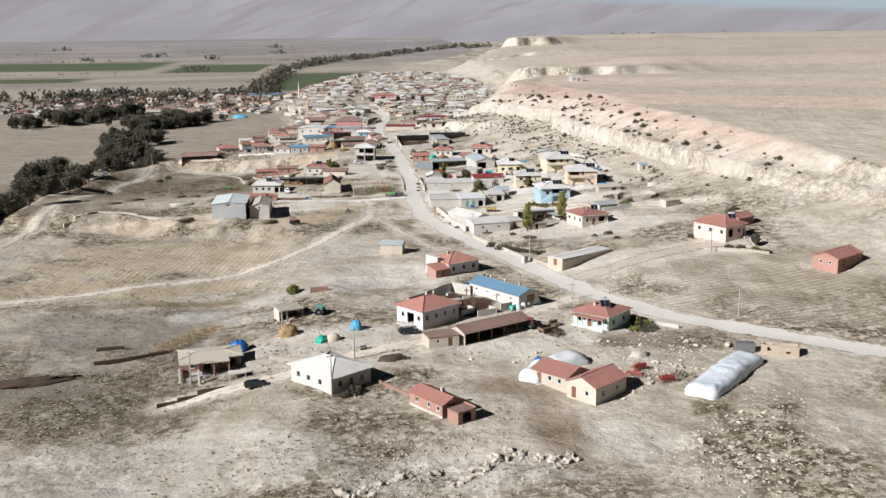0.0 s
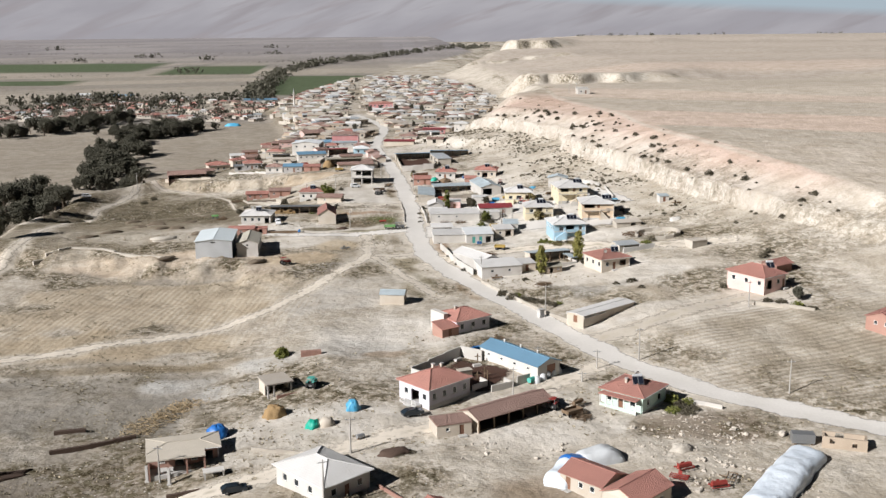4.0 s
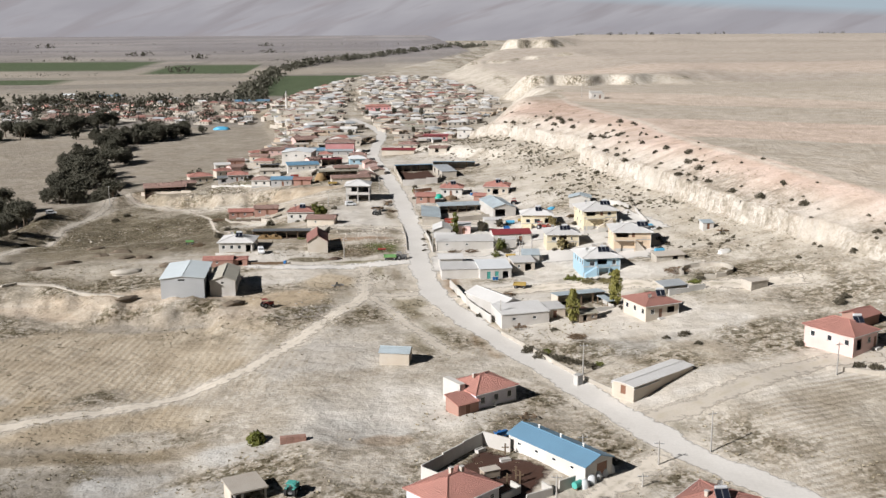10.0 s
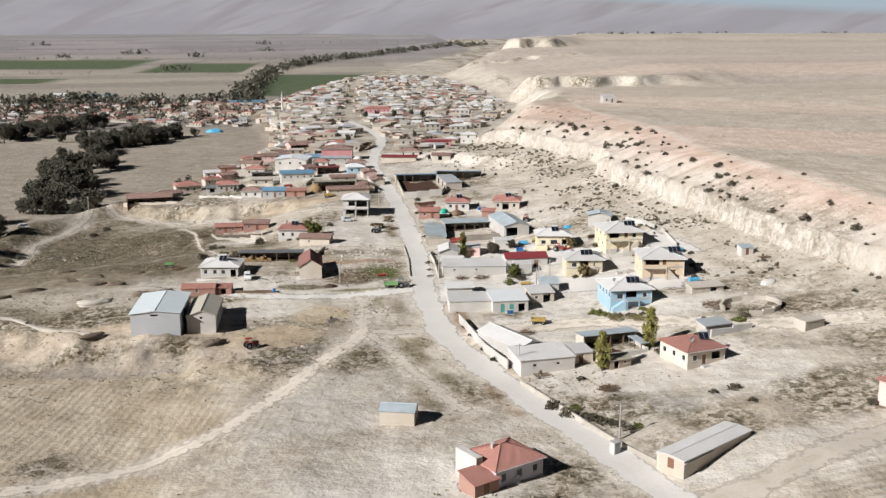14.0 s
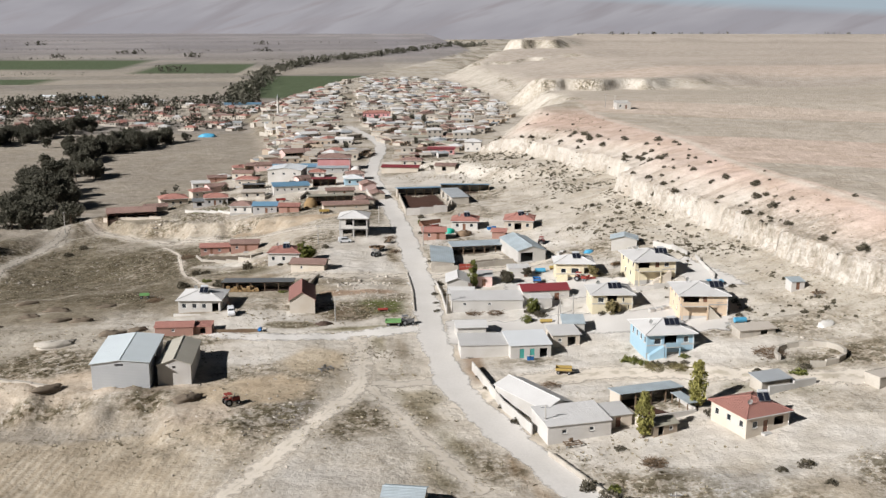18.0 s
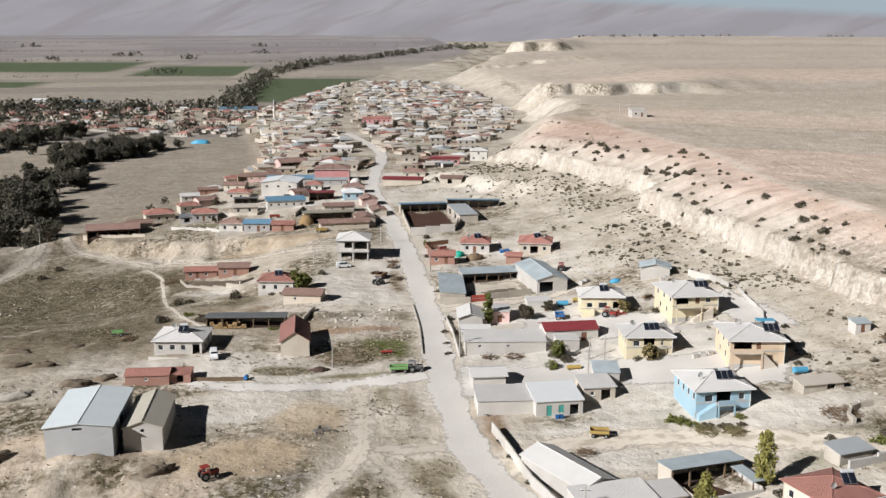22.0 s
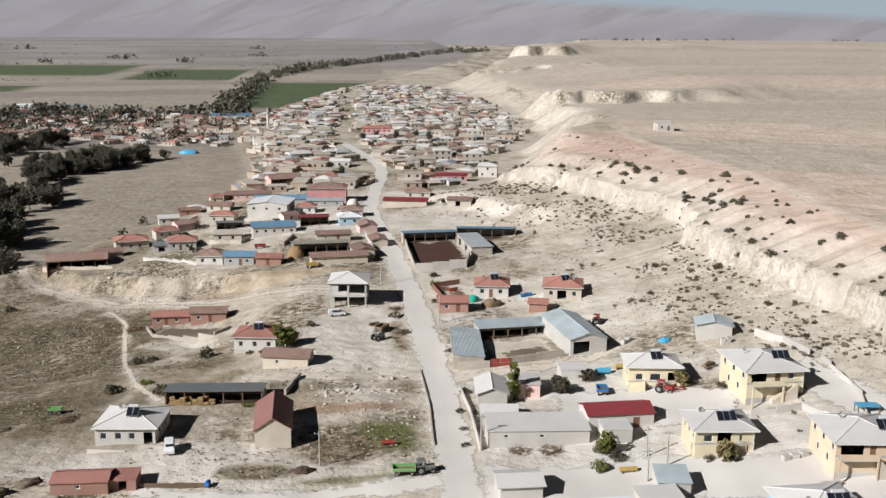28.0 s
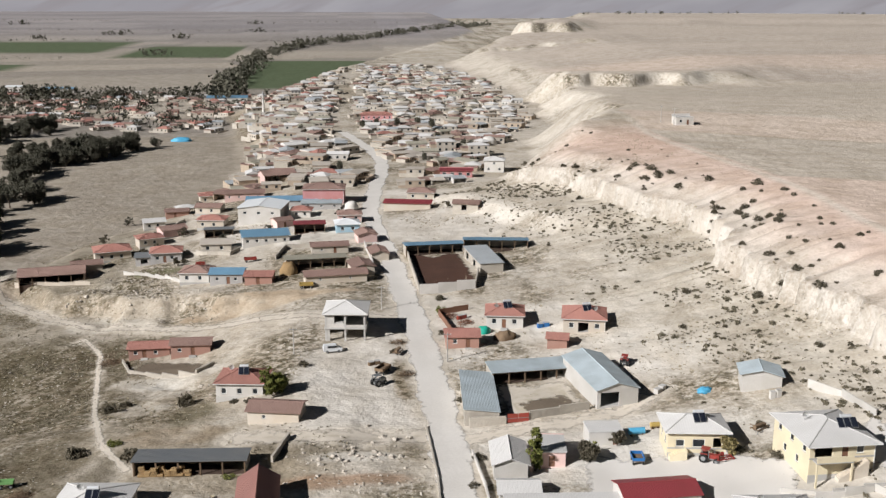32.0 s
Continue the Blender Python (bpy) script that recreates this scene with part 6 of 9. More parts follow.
house("small rose store with a red roof", -28.1, 592.0, 6.0, 5.0, 30, 2.4, roof="gable", wall="pink", top="tile_old", rise=0.8, name="shed", category="shed", S=[D1(3.0, 0.9, 1.9)])
house("low shed with a faded red roof", -10.6, 548.0, 11.0, 5.0, 7, 2.3, roof="gable", wall="stone", top="tile_old", rise=0.7, name="shed", category="shed", S=[W1(3, 0.9, 0.7, 0.7), D1(7, 0.9, 1.8)])
house("grey lean-to beside the cottage", -68.1, 561.2, 6.0, 4.3, 8, 2.1, roof="shed", wall="grey", top="sheet_dark", rise=0.5, name="shed", category="shed", S=[(2.6, 0.06, 2.0, 1.6, "gap")])
house("small cream house with a red roof", -72.7, 590.1, 8.2, 6.6, 24, 2.8, wall="cream", top="tile", rise=1.1, S=[W1(2), W1(5)])
house("open cart shed with a dark roof", -49.2, 589.6, 9.4, 5.2, 4, 2.4, roof="shed", wall="stone", top="sheet_dark", rise=0.4, open_front=True, flip=True, name="shed", category="shed")
house("brown-roofed stable by the street", 4.0, 539.0, 5.0, 8.0, 8, 2.3, roof="gable", wall="cream", top="tile_old", rise=0.8, along="y", name="stable", category="stable")
house("pale cottage with a sheet roof", -77.4, 621.7, 7.7, 6.1, 15, 2.8, roof="gable", wall="white", top="roof_pale", rise=0.8, S=[W1(2), W1(5)])
house("small white house with a red roof", -22.3, 608.0, 7.0, 6.0, -4, 2.7, wall="white", top="tile", rise=1.2, S=[W1(2), W1(5)])
house("long red roofed barn", -48.4, 660.7, 15.8, 6.3, 6, 2.7, roof="gable", wall="pink", top="tile_old", rise=1.0, name="barn", category="barn", S=row_of(4, 15, 1.0, 0.8, 0.8))
house("cream house with a red roof", -64.1, 672.5, 8.8, 7.2, 14, 3.0, wall="cream", top="tile", rise=1.1, S=[W1(2), W1(5.5)])
house("small stone barn on the slope", 36.0, 596.0, 9.0, 6.0, -14, 2.4, roof="gable", wall="stone", top="tile_old", rise=0.8, name="barn", category="barn", S=[(4, 0.06, 1.8, 1.9, "gap")])
house("maroon roofed shop beside the street", 41.0, 690.0, 14.0, 7.0, -6, 3.0, roof="flat", wall="rose", top="maroon", rise=0.3, over=0.6, name="shop", category="shop", S=row_of(4, 14, 0.8, 1.6, 1.5))
house("two-storey pale house on the upper street", 60.0, 706.0, 9.0, 8.0, -10, 5.4, wall="white", top="roof_pale", rise=1.3, S=[(u, z, 1.1, 1.2, "window") for u, z in ((2.0, 1.0), (4.5, 3.6), (7.0, 1.0))])
wall_run("rubble yard wall on the terrace", [(-67.7, 579.2), (-53, 564), (-41.4, 556.5), (-39.1, 562.2)], 1.2, 0.35, "stone")
wall_run("rubble yard wall on the terrace", [(-26.3, 542.7), (-24.3, 555.8), (-6, 555)], 1.3, 0.35, "stone")
wall_run("pale garden wall along the terrace edge", [(-72.3, 549.3), (-64.8, 544.1), (-57.5, 536.3), (-51.7, 528.3)], 0.9, 0.3, "white")
wall_run("block wall along the street", [(2.5, 528), (1.0, 545), (0.0, 556)], 1.5, 0.3, "block")
wall_run("rubble wall below the terrace houses", [(-77.5, 602.6), (-70.4, 615.6), (-67.1, 627)], 1.2, 0.4, "stone")


# ---- trees and scrub ----
def leaves(bm, c, r, n, size, rng, squash=1.0):
    """A loose clump of leaf blades about c."""
    for _ in range(n):
        d = Vector((rng.gauss(0, 1), rng.gauss(0, 1), rng.gauss(0, 1))).normalized() * r * rng.random() ** 0.5
        p = Vector(c) + Vector((d.x, d.y, d.z * squash))
        m = Euler((rng.uniform(0, 6.3), rng.uniform(0, 6.3), rng.uniform(0, 6.3))).to_matrix()
        s = size * rng.uniform(0.6, 1.4)
        q = [bm.verts.new(p + m @ Vector((u * s, v * s, 0))) for u, v in ((-0.5, -0.25), (0.1, -0.45), (0.5, 0.2), (-0.1, 0.45))]
        bm.faces.new(q)


def limb(bm, p, d, length, r, rng, depth, tips):
    q = p + d * length
    tube(bm, p, q, r, r * 0.62, 6)
    if depth == 0:
        tips.append(q)
        return
    for _ in range(3):
        e = (d + Vector((rng.uniform(-0.8, 0.8), rng.uniform(-0.8, 0.8), rng.uniform(0.0, 0.6)))).normalized()
        limb(bm, p.lerp(q, rng.uniform(0.6, 1.0)), e, length * rng.uniform(0.6, 0.8), r * 0.55, rng, depth - 1, tips)


def tree(label, x, y, height, seed, leaf="dark", shape="round", z=None, group="", size=0.45, clumps=150, per=30):
    rng = random.Random(seed)
    ob = thing("tree", label, "tree", x, y, (gz(x, y) if z is None else z) - 0.1, rng.uniform(0, 360), group)
    bm = bmesh.new()
    tips = []
    if shape == "poplar":
        tube(bm, (0, 0, 0), (0, 0, height * 0.9), height * 0.03, 0.03, 7)
        for k in range(8):
            h = height * (0.2 + 0.08 * k)
            a = rng.uniform(0, 6.3)
            tube(bm, (0, 0, h), (math.cos(a) * height * 0.08, math.sin(a) * height * 0.08, h + height * 0.12), 0.05, 0.02, 5)
    else:
        limb(bm, Vector((0, 0, 0)), Vector((0.05, 0, 1)).normalized(), height * 0.26, height * 0.03, rng, 2, tips)
    part("trunk", bm, M["bark"], ob)
    bm = bmesh.new()
    lobes = [(Vector((rng.uniform(-0.22, 0.22), rng.uniform(-0.22, 0.22), rng.uniform(0.28, 0.68))) * height, height * rng.uniform(0.2, 0.33)) for _ in range(7)]
    for k in range(clumps):
        if shape == "poplar":
            u = rng.random()
            r = height * 0.19 * (math.sin(math.pi * min(u * 0.85 + 0.12, 1)) ** 0.7)
            a = rng.uniform(0, 6.3)
            c = (math.cos(a) * r * rng.random(), math.sin(a) * r * rng.random(), height * (0.12 + 0.86 * u))
            leaves(bm, c, height * 0.06, per, size * 0.8, rng, 1.3)
        else:
            d = Vector((rng.gauss(0, 1), rng.gauss(0, 1), rng.gauss(0, 1))).normalized()
            o, rad = rng.choice(lobes)
            c = o + d * rad * rng.uniform(0.5, 1.0)
            leaves(bm, c, height * 0.085, per, size, rng, 0.9)
    for q in tips:
        leaves(bm, q, height * 0.1, per // 2, size, rng, 0.8)
    part("crown", bm, LEAF[leaf], ob)
    return ob


big = [tree("tall dark grey-green willow at the valley edge", -131, 352, 11.0, 11, group="valley trees"),
       tree("broad dark grey-green willow at the valley edge", -130, 322, 9.5, 12, group="valley trees"),
       tree("tall dark grey-green willow at the valley edge", -123.1, 366.1, 12.0, 13, group="valley trees"),
       tree("ragged dark grey-green willow at the valley edge", -156.3, 444.1, 10.5, 14, group="valley trees")]
rng = random.Random(5)
spots = []
for ax, ay, bx, by, count, wide, lo, hi in ((-146, 330, -158, 440, 14, 7, 0.8, 1.2), (-132, 318, -140, 470, 12, 4, 0.7, 1.1), (-138, 492, -156, 500, 9, 6, 0.7, 1.0), (-164, 505, -172, 548, 10, 6, 0.9, 1.2),
                                            (-158, 582, -132, 578, 9, 5, 0.8, 1.2), (-140, 590, -164, 680, 26, 7, 0.9, 1.35), (-114, 546, -128, 566, 5, 4, 0.6, 0.9), (-166, 690, -182, 810, 22, 6, 0.8, 1.2), (-152, 716, -147, 726, 3, 2, 0.9, 1.1),
                                            (-182, 812, -132, 906, 52, 6, 0.7, 1.15), (-280, 850, -244, 939, 44, 8, 0.8, 1.2), (-244, 939, -226, 1000, 22, 7, 0.7, 1.1), (-205, 860, -190, 900, 8, 6, 0.6, 0.9)):
    for _ in range(count):
        u = rng.random()
        spots.append((ax + (bx - ax) * u + rng.gauss(0, wide), ay + (by - ay) * u + rng.gauss(0, wide), rng.uniform(lo, hi)))
for x, y, s in spots:
    o = copy_thing(rng.choice(big), pose(x, y, gz(x, y) - 0.1, 0, 0, rng.uniform(0, 360)) @ Matrix.Scale(s * rng.uniform(0.95, 1.2), 4))
    o["label"] = "dark grey-green broadleaf tree on the valley floor"
tree("slender yellow-green poplar beside a farm wall", 45.8, 300.8, 8.2, 21, "poplar", "poplar", size=0.4, clumps=110)
tree("yellow-green poplar beside the red-roofed house", 58, 310, 8.8, 22, "poplar", "poplar", size=0.42, clumps=120)
tree("dense green conical tree beside a shed", 27.0, 396.5, 7.6, 23, "green", "poplar", size=0.4, clumps=60)
tree("round green tree beside the white house", -17.6, 433.6, 6.0, 24, "green", size=0.4)
tree("small dark tree in the house garden", 100.4, 258, 3.6, 25, "dark", size=0.3)
tree("low green garden tree", 36.0, 397.6, 3.8, 26, "olive", size=0.32)
tree("thin autumn tree before the yellow house", 58.2, 394.2, 4.2, 27, "autumn", size=0.28, clumps=60)
tree("thin autumn tree before the yellow house", 55.1, 363, 4.6, 28, "autumn", size=0.28, clumps=70)
tree("spreading green garden tree in the yard", 38.6, 371.6, 4.4, 29, "green", size=0.28, clumps=60)
tree("low spreading garden tree in the yard", 41.8, 402.2, 3.6, 30, "olive", size=0.28, clumps=40)


for k, (x, y, h) in enumerate(((-62.8, 597.9, 4.2), (-97.2, 667.5, 4.6), (-89.8, 596.1, 4.0), (-66.9, 576.1, 3.4), (-56.6, 550.8, 3.2), (-31.7, 583.4, 3.4), (-8.5, 603, 3.6), (-46.6, 580.2, 3.0), (30, 604, 3.2), (-64.7, 649, 4.0))):
    tree("dark garden tree among the terrace houses", x, y, h, 60 + k, "dark" if k % 2 else "olive", size=0.34, clumps=38, per=18)


def shrub(seed, leaf, clumps=30, per=16):
    rng = random.Random(seed)
    bm = bmesh.new()
    for k in range(clumps):
        a, r = rng.uniform(0, 6.3), rng.random() ** 0.5
        leaves(bm, (math.cos(a) * r * 0.75, math.sin(a) * r * 0.75, 0.12 + 0.62 * rng.random() * (1.1 - r * r * 0.8)), 0.28, per, 0.15, rng, 0.8)
    me = bpy.data.meshes.new("shrub")
    bm.to_mesh(me)
    bm.free()
    me.materials.append(LEAF[leaf])
    return me


bushes = [shrub(s, "olive") for s in range(4)]
thick = shrub(40, "green", 90, 26)
garden = [shrub(s + 9, "green") for s in range(2)] + [shrub(s + 15, "olive") for s in range(2)]


def plant(me, x, y, s, label, tall=1.0, group="scrub on the slopes"):
    ob = new("shrub", me)
    ob.matrix_basis = pose(x, y, gz(x, y) - 0.05, 0, 0, rng.uniform(0, 360)) @ Matrix.Diagonal((s, s, s * tall, 1))
    return tagged(ob, label, "shrub", group)


n = 0
while n < 150:  # above the cliff
    y = rng.uniform(300, 660)
    x = float(np.interp(y, CLIFF_Y, CLIFF_X)) + rng.uniform(2, 34) * rng.uniform(0.15, 1)
    if noise2(np.array(x), np.array(y), 16, 4) > rng.uniform(0.2, 0.75):
        plant(rng.choice(bushes), x, y, 0.6 + 1.4 * rng.random() ** 2, "dark olive thorn bush on the reddish slope", 1.05)
        n += 1
n = 0
while n < 60:  # on the talus below it
    y = rng.uniform(320, 640)
    x = float(np.interp(y, CLIFF_Y, CLIFF_X)) - 1 - 36 * rng.random() ** 1.4
    if noise2(np.array(x), np.array(y), 14, 8) > rng.uniform(0.25, 0.75):
        plant(rng.choice(bushes), x, y, 0.4 + 1.2 * rng.random() ** 2.5, "small grey-olive bush on the stony slope")
        n += 1
for x, y, s, h, lab in ((-20.8, 244.6, 1.9, 1.2, "round dark brown-green bush by the field"), (-50.6, 440.7, 2.0, 1.3, "dark bush on the weedy slope"), (-49.9, 412.8, 2.2, 1.0, "brown thorn bush on the weedy slope"),
                        (-48.8, 444.7, 1.5, 1.0, "dark bush on the weedy slope"), (-44, 415.6, 1.6, 0.9, "green bush on the weedy slope"), (36.2, 365.8, 1.7, 1.2, "green garden bush in the yard"), (39.2, 373.3, 1.6, 1.2, "green garden bush in the yard"),
                        (-13, 447.8, 1.3, 1.3, "small round bush at the yard edge"), (56.3, 330.8, 1.5, 0.8, "rambling green bush before the blue house"), (59.1, 329.7, 1.6, 0.7, "rambling green bush before the blue house"),
                        (54.4, 332.2, 1.3, 0.9, "rambling green bush before the blue house"), (61.9, 329.6, 1.2, 0.7, "rambling dry bush before the blue house"), (96.1, 257.4, 1.7, 0.9, "green garden hedge below the pink house"), (98.7, 253.8, 1.8, 0.8, "green garden hedge below the pink house"),
                        (93.5, 259.1, 1.4, 0.9, "green garden hedge below the pink house"), (101.1, 251.3, 1.5, 0.8, "green garden hedge below the pink house"), (87.5, 272.5, 1.3, 1.2, "green bush beside the pink house"), (39.4, 279, 2.0, 0.7, "dry reeds in the ditch"),
                        (42.9, 276.1, 1.8, 0.6, "dry reeds in the ditch"), (45.8, 274.1, 1.6, 0.6, "dry reeds in the ditch"), (37.0, 284, 1.5, 0.8, "green reeds in the ditch"), (54.7, 205.1, 1.9, 0.8, "dark green shrub beside the mint house"),
                        (57.0, 203.8, 1.6, 0.7, "dark green shrub beside the mint house"), (67.9, 277.9, 1.2, 0.9, "small bush in the field"), (20.4, 365, 1.0, 0.8, "bush at the roadside"), (18.5, 402, 1.4, 0.9, "bush at the roadside wall"),
                        (17.8, 427, 1.3, 0.6, "weeds along the shed wall"), (-22.2, 431.7, 1.5, 0.8, "garden shrub before the white house"), (-19.6, 429.6, 1.3, 0.9, "garden shrub before the white house"), (-25.5, 433.3, 1.2, 0.8, "garden shrub before the white house"),
                        (17.2, 466, 1.2, 0.9, "bush by the road"), (18.8, 492, 1.6, 1.0, "bush by the yard wall"), (88.5, 321.9, 1.2, 0.7, "scrub among old walls"), (72.9, 320.2, 1.2, 0.8, "scrub among old walls"), (-55.4, 554.8, 1.7, 0.9, "dark bush by the red roof"), (-72.4, 578.5, 1.8, 1.0, "dark bush by the terrace edge"), (-93.2, 576, 1.8, 1.0, "dark bush by the terrace edge"), (6, 454.5, 1.2, 1.1, "dark bush at the roadside")):
    plant(thick if "round dark" in lab else rng.choice(garden if "green" in lab or "reeds" in lab else bushes), x, y, s, lab, h, "bushes in the village")


# ---- loose stones and weeds, too many to count ----
def scatter(count, seed, where):
    r = np.random.RandomState(seed)
    out = []
    while len(out) < count:
        x, y = r.uniform(-120, 150, 4000), r.uniform(120, 640, 4000)
        k = r.rand(4000) < where(x, y)
        out += list(zip(x[k], y[k]))
    return np.array(out[:count])


def keep_off(x, y):
    """1 on open ground, 0 on the roads."""
    return ramp(np.abs(x - np.interp(y, ROAD_Y, ROAD_X)), 3.0, 4.5)


def stuff_mesh(name, label, category, places, unit, sizes, mat, flat, seed):
    v0, f0 = unit
    r = np.random.RandomState(seed)
    n, k = len(places), len(v0)
    a = r.uniform(0, 6.283, n)
    ca, sa = np.cos(a), np.sin(a)
    s = sizes[0] + (sizes[1] - sizes[0]) * r.rand(n) ** 3
    sq = r.uniform(0.6, 1.3, (n, 3))
    V = v0[None] * sq[:, None] * s[:, None, None]
    X = V[..., 0] * ca[:, None] - V[..., 1] * sa[:, None] + places[:, :1]
    Y = V[..., 0] * sa[:, None] + V[..., 1] * ca[:, None] + places[:, 1:]
    Z = V[..., 2] * flat + mesh_height(places[:, 0], places[:, 1])[:, None]
    F = (np.array(f0)[None] + (np.arange(n) * k)[:, None, None]).reshape(-1, len(f0[0]))
    me = bpy.data.meshes.new(name)
    me.from_pydata(np.stack([X, Y, Z], -1).reshape(-1, 3).tolist(), [], F.tolist())
    me.materials.append(mat)
    return tagged(new(name, me), label, category, kind="stuff")


bm = bmesh.new()
bmesh.ops.create_icosphere(bm, subdivisions=1, radius=0.5)
rk = random.Random(3)
for v in bm.verts:
    v.co *= rk.uniform(0.7, 1.25)
bm.verts.ensure_lookup_table()
STONE = (np.array([v.co[:] for v in bm.verts]), [[v.index for v in f.verts] for f in bm.faces])
bm.free()
tv, tf = [], []
for i in range(7):
    a = rk.uniform(0, 6.3)
    c = np.array((math.cos(a) * 0.3, math.sin(a) * 0.3, 0.0))
    d = np.array((math.cos(a + 1.4), math.sin(a + 1.4), 0)) * 0.34
    tv += [c - d, c + d, c + d * 0.7 + np.array((math.cos(a) * 0.4, math.sin(a) * 0.4, 0.75)), c - d * 0.8 + np.array((math.cos(a) * 0.3, math.sin(a) * 0.3, 0.65))]
    tf.append([4 * i, 4 * i + 1, 4 * i + 2, 4 * i + 3])
TUFT = (np.array(tv), tf)
sv, sf = [], []
for i in range(30):
    d = Vector((rk.gauss(0, 1), rk.gauss(0, 1), abs(rk.gauss(0, 0.8)))).normalized() * (0.2 + 0.3 * rk.random())
    m = Euler((rk.uniform(0, 6.3), rk.uniform(0, 6.3), rk.uniform(0, 6.3))).to_matrix()
    sv += [np.array(d + m @ Vector((u * 0.24, v * 0.24, 0))) for u, v in ((-0.5, -0.4), (0.4, -0.5), (0.5, 0.4), (-0.4, 0.5))]
    sf.append([4 * i, 4 * i + 1, 4 * i + 2, 4 * i + 3])
BUSHLET = (np.array(sv), sf)
blob = lambda x, y, cx_, cy_, r: np.clip(1.3 - np.hypot(x - cx_, y - cy_) / r, 0, 1)
stony = lambda x, y: keep_off(x, y) * np.clip(0.9 * blob(x, y, 8, 138, 16) + 0.9 * blob(x, y, 56, 140, 14) + 0.8 * blob(x, y, 63, 160, 12) + 0.9 * blob(x, y, 60, 196, 10) + 0.5 * blob(x, y, 18, 191, 5) + 0.6 * blob(x, y, 50, 186, 7) + 0.6 * blob(x, y, 62, 178, 7)
                                              + 0.6 * blob(x, y, -2, 398, 13) + 0.5 * blob(x, y, -52.6, 518.6, 22) + 0.1 * blob(x, y, -20, 318, 26) + 0.3 * ramp(x - np.interp(y, CLIFF_Y, CLIFF_X), -22, -6) * (1 - ramp(x - np.interp(y, CLIFF_Y, CLIFF_X), -3, 0)) * ramp(y, 330, 380) + 0.1 * blob(x, y, -84.5, 475.3, 30) + 0.5 * blob(x, y, -72.1, 545.3, 14), 0, 1) * noise2(x, y, 9, 6)
stuff_mesh("loose_stones", "loose pale chalk stones and rubble", "stones", scatter(8500, 1, stony), STONE, (0.10, 0.75), M["rock"], 0.75, 2)
rock_meshes = []
for k in range(4):
    bm = bmesh.new()
    bmesh.ops.create_icosphere(bm, subdivisions=2, radius=0.5)
    for v in bm.verts:
        v.co *= 1 + 0.85 * noise.noise(v.co * 2.6 + Vector((k * 7, 0, 0)))
        v.co.z *= 0.75
    me = bpy.data.meshes.new("boulder")
    bm.to_mesh(me)
    bm.free()
    me.materials.append(M["rock"])
    rock_meshes.append(me)


def boulder(x, y, s, label, group):
    ob = new("boulder", rng.choice(rock_meshes))
    ob.matrix_basis = pose(x, y, gz(x, y) + 0.12 * s, rng.uniform(-15, 15), rng.uniform(-15, 15), rng.uniform(0, 360)) @ Matrix.Diagonal((s, s * rng.uniform(0.7, 1.3), s * rng.uniform(0.6, 1.0), 1))
    tagged(ob, label, "boulder", group)


for i in range(46):  # the rock ledge in the foreground
    u = i / 45
    x = -6 + 36 * u + rng.gauss(0, 0.8)
    boulder(x, 136.5 + 9.0 * u + 2.0 * math.sin(x * 0.4) + rng.gauss(0, 0.9), rng.uniform(0.6, 1.9), "pale weathered rock of a low ledge", "rock ledge")
for cx_, cy_, n, r in ((57, 138, 26, 7), (62, 157, 16, 5), (50, 146, 14, 5), (64, 196, 9, 4), (62, 180, 10, 4), (30, 190, 12, 4), (-1, 404.5, 44, 6), (-59.8, 523.5, 18, 8), (-78.8, 530.7, 16, 6), (-30.8, 451.2, 12, 5), (-106.6, 462.2, 12, 12), (47, 196, 10, 5)):
    for _ in range(n):
        boulder(cx_ + rng.gauss(0, r * 0.6), cy_ + rng.gauss(0, r * 0.4), 0.3 + 0.9 * rng.random() ** 2, "pale loose boulder among rubble", "loose boulders")
scrub = lambda x, y: ramp(x - np.interp(y, CLIFF_Y, CLIFF_X), -44, -4) * (1 - ramp(x - np.interp(y, CLIFF_Y, CLIFF_X), -2, 0)) * ramp(y, 320, 380) * ramp(noise2(x, y, 12, 8), 0.3, 0.8)
stuff_mesh("low_scrub", "small grey-olive scrub on the stony slope under the cliff", "scrub", scatter(2300, 14, scrub), BUSHLET, (0.35, 1.7), LEAF["scrub"], 0.9, 15)
rank = lambda x, y: np.clip(blob(x, y, -87.9, 473.7, 34) + 0.7 * blob(x, y, -65.5, 454.8, 18) + blob(x, y, -12, 410, 8) + 0.8 * blob(x, y, 35, 277, 8) + 0.8 * blob(x, y, 47.8, 239.2, 6) + 0.7 * blob(x, y, 8, 322, 9) + 0.7 * blob(x, y, 1, 350, 8) + 0.7 * blob(x, y, 27, 295, 7) + 0.2 * blob(x, y, -62, 247, 26) * ramp(-y, -262, -252) + 0.6 * blob(x, y, 80.2, 318.4, 11), 0, 1) * keep_off(x, y) * ramp(noise2(x, y, 6, 23), 0.25, 0.8)
stuff_mesh("rank_weeds", "dark rank weeds on neglected ground", "weeds", scatter(7000, 16, rank), TUFT, (0.15, 0.45), LEAF["weed"], 0.6, 17)
weedy = lambda x, y: keep_off(x, y) * (1 - ramp(x - np.interp(y, RIM_Y, RIM_X), -12, 0)) * ramp(noise2(x, y, 21, 12) * 0.6 + noise2(x, y, 7, 13) * 0.4, 0.38, 0.75) * (1 - ramp(x, 8, 14) * (1 - ramp(x, 80, 88)) * ramp(y, 320, 330) * (1 - ramp(y, 412, 420))) * (1 - ramp(x, -18, -12) * (1 - ramp(x, 8, 12)) * ramp(y, 408, 414))
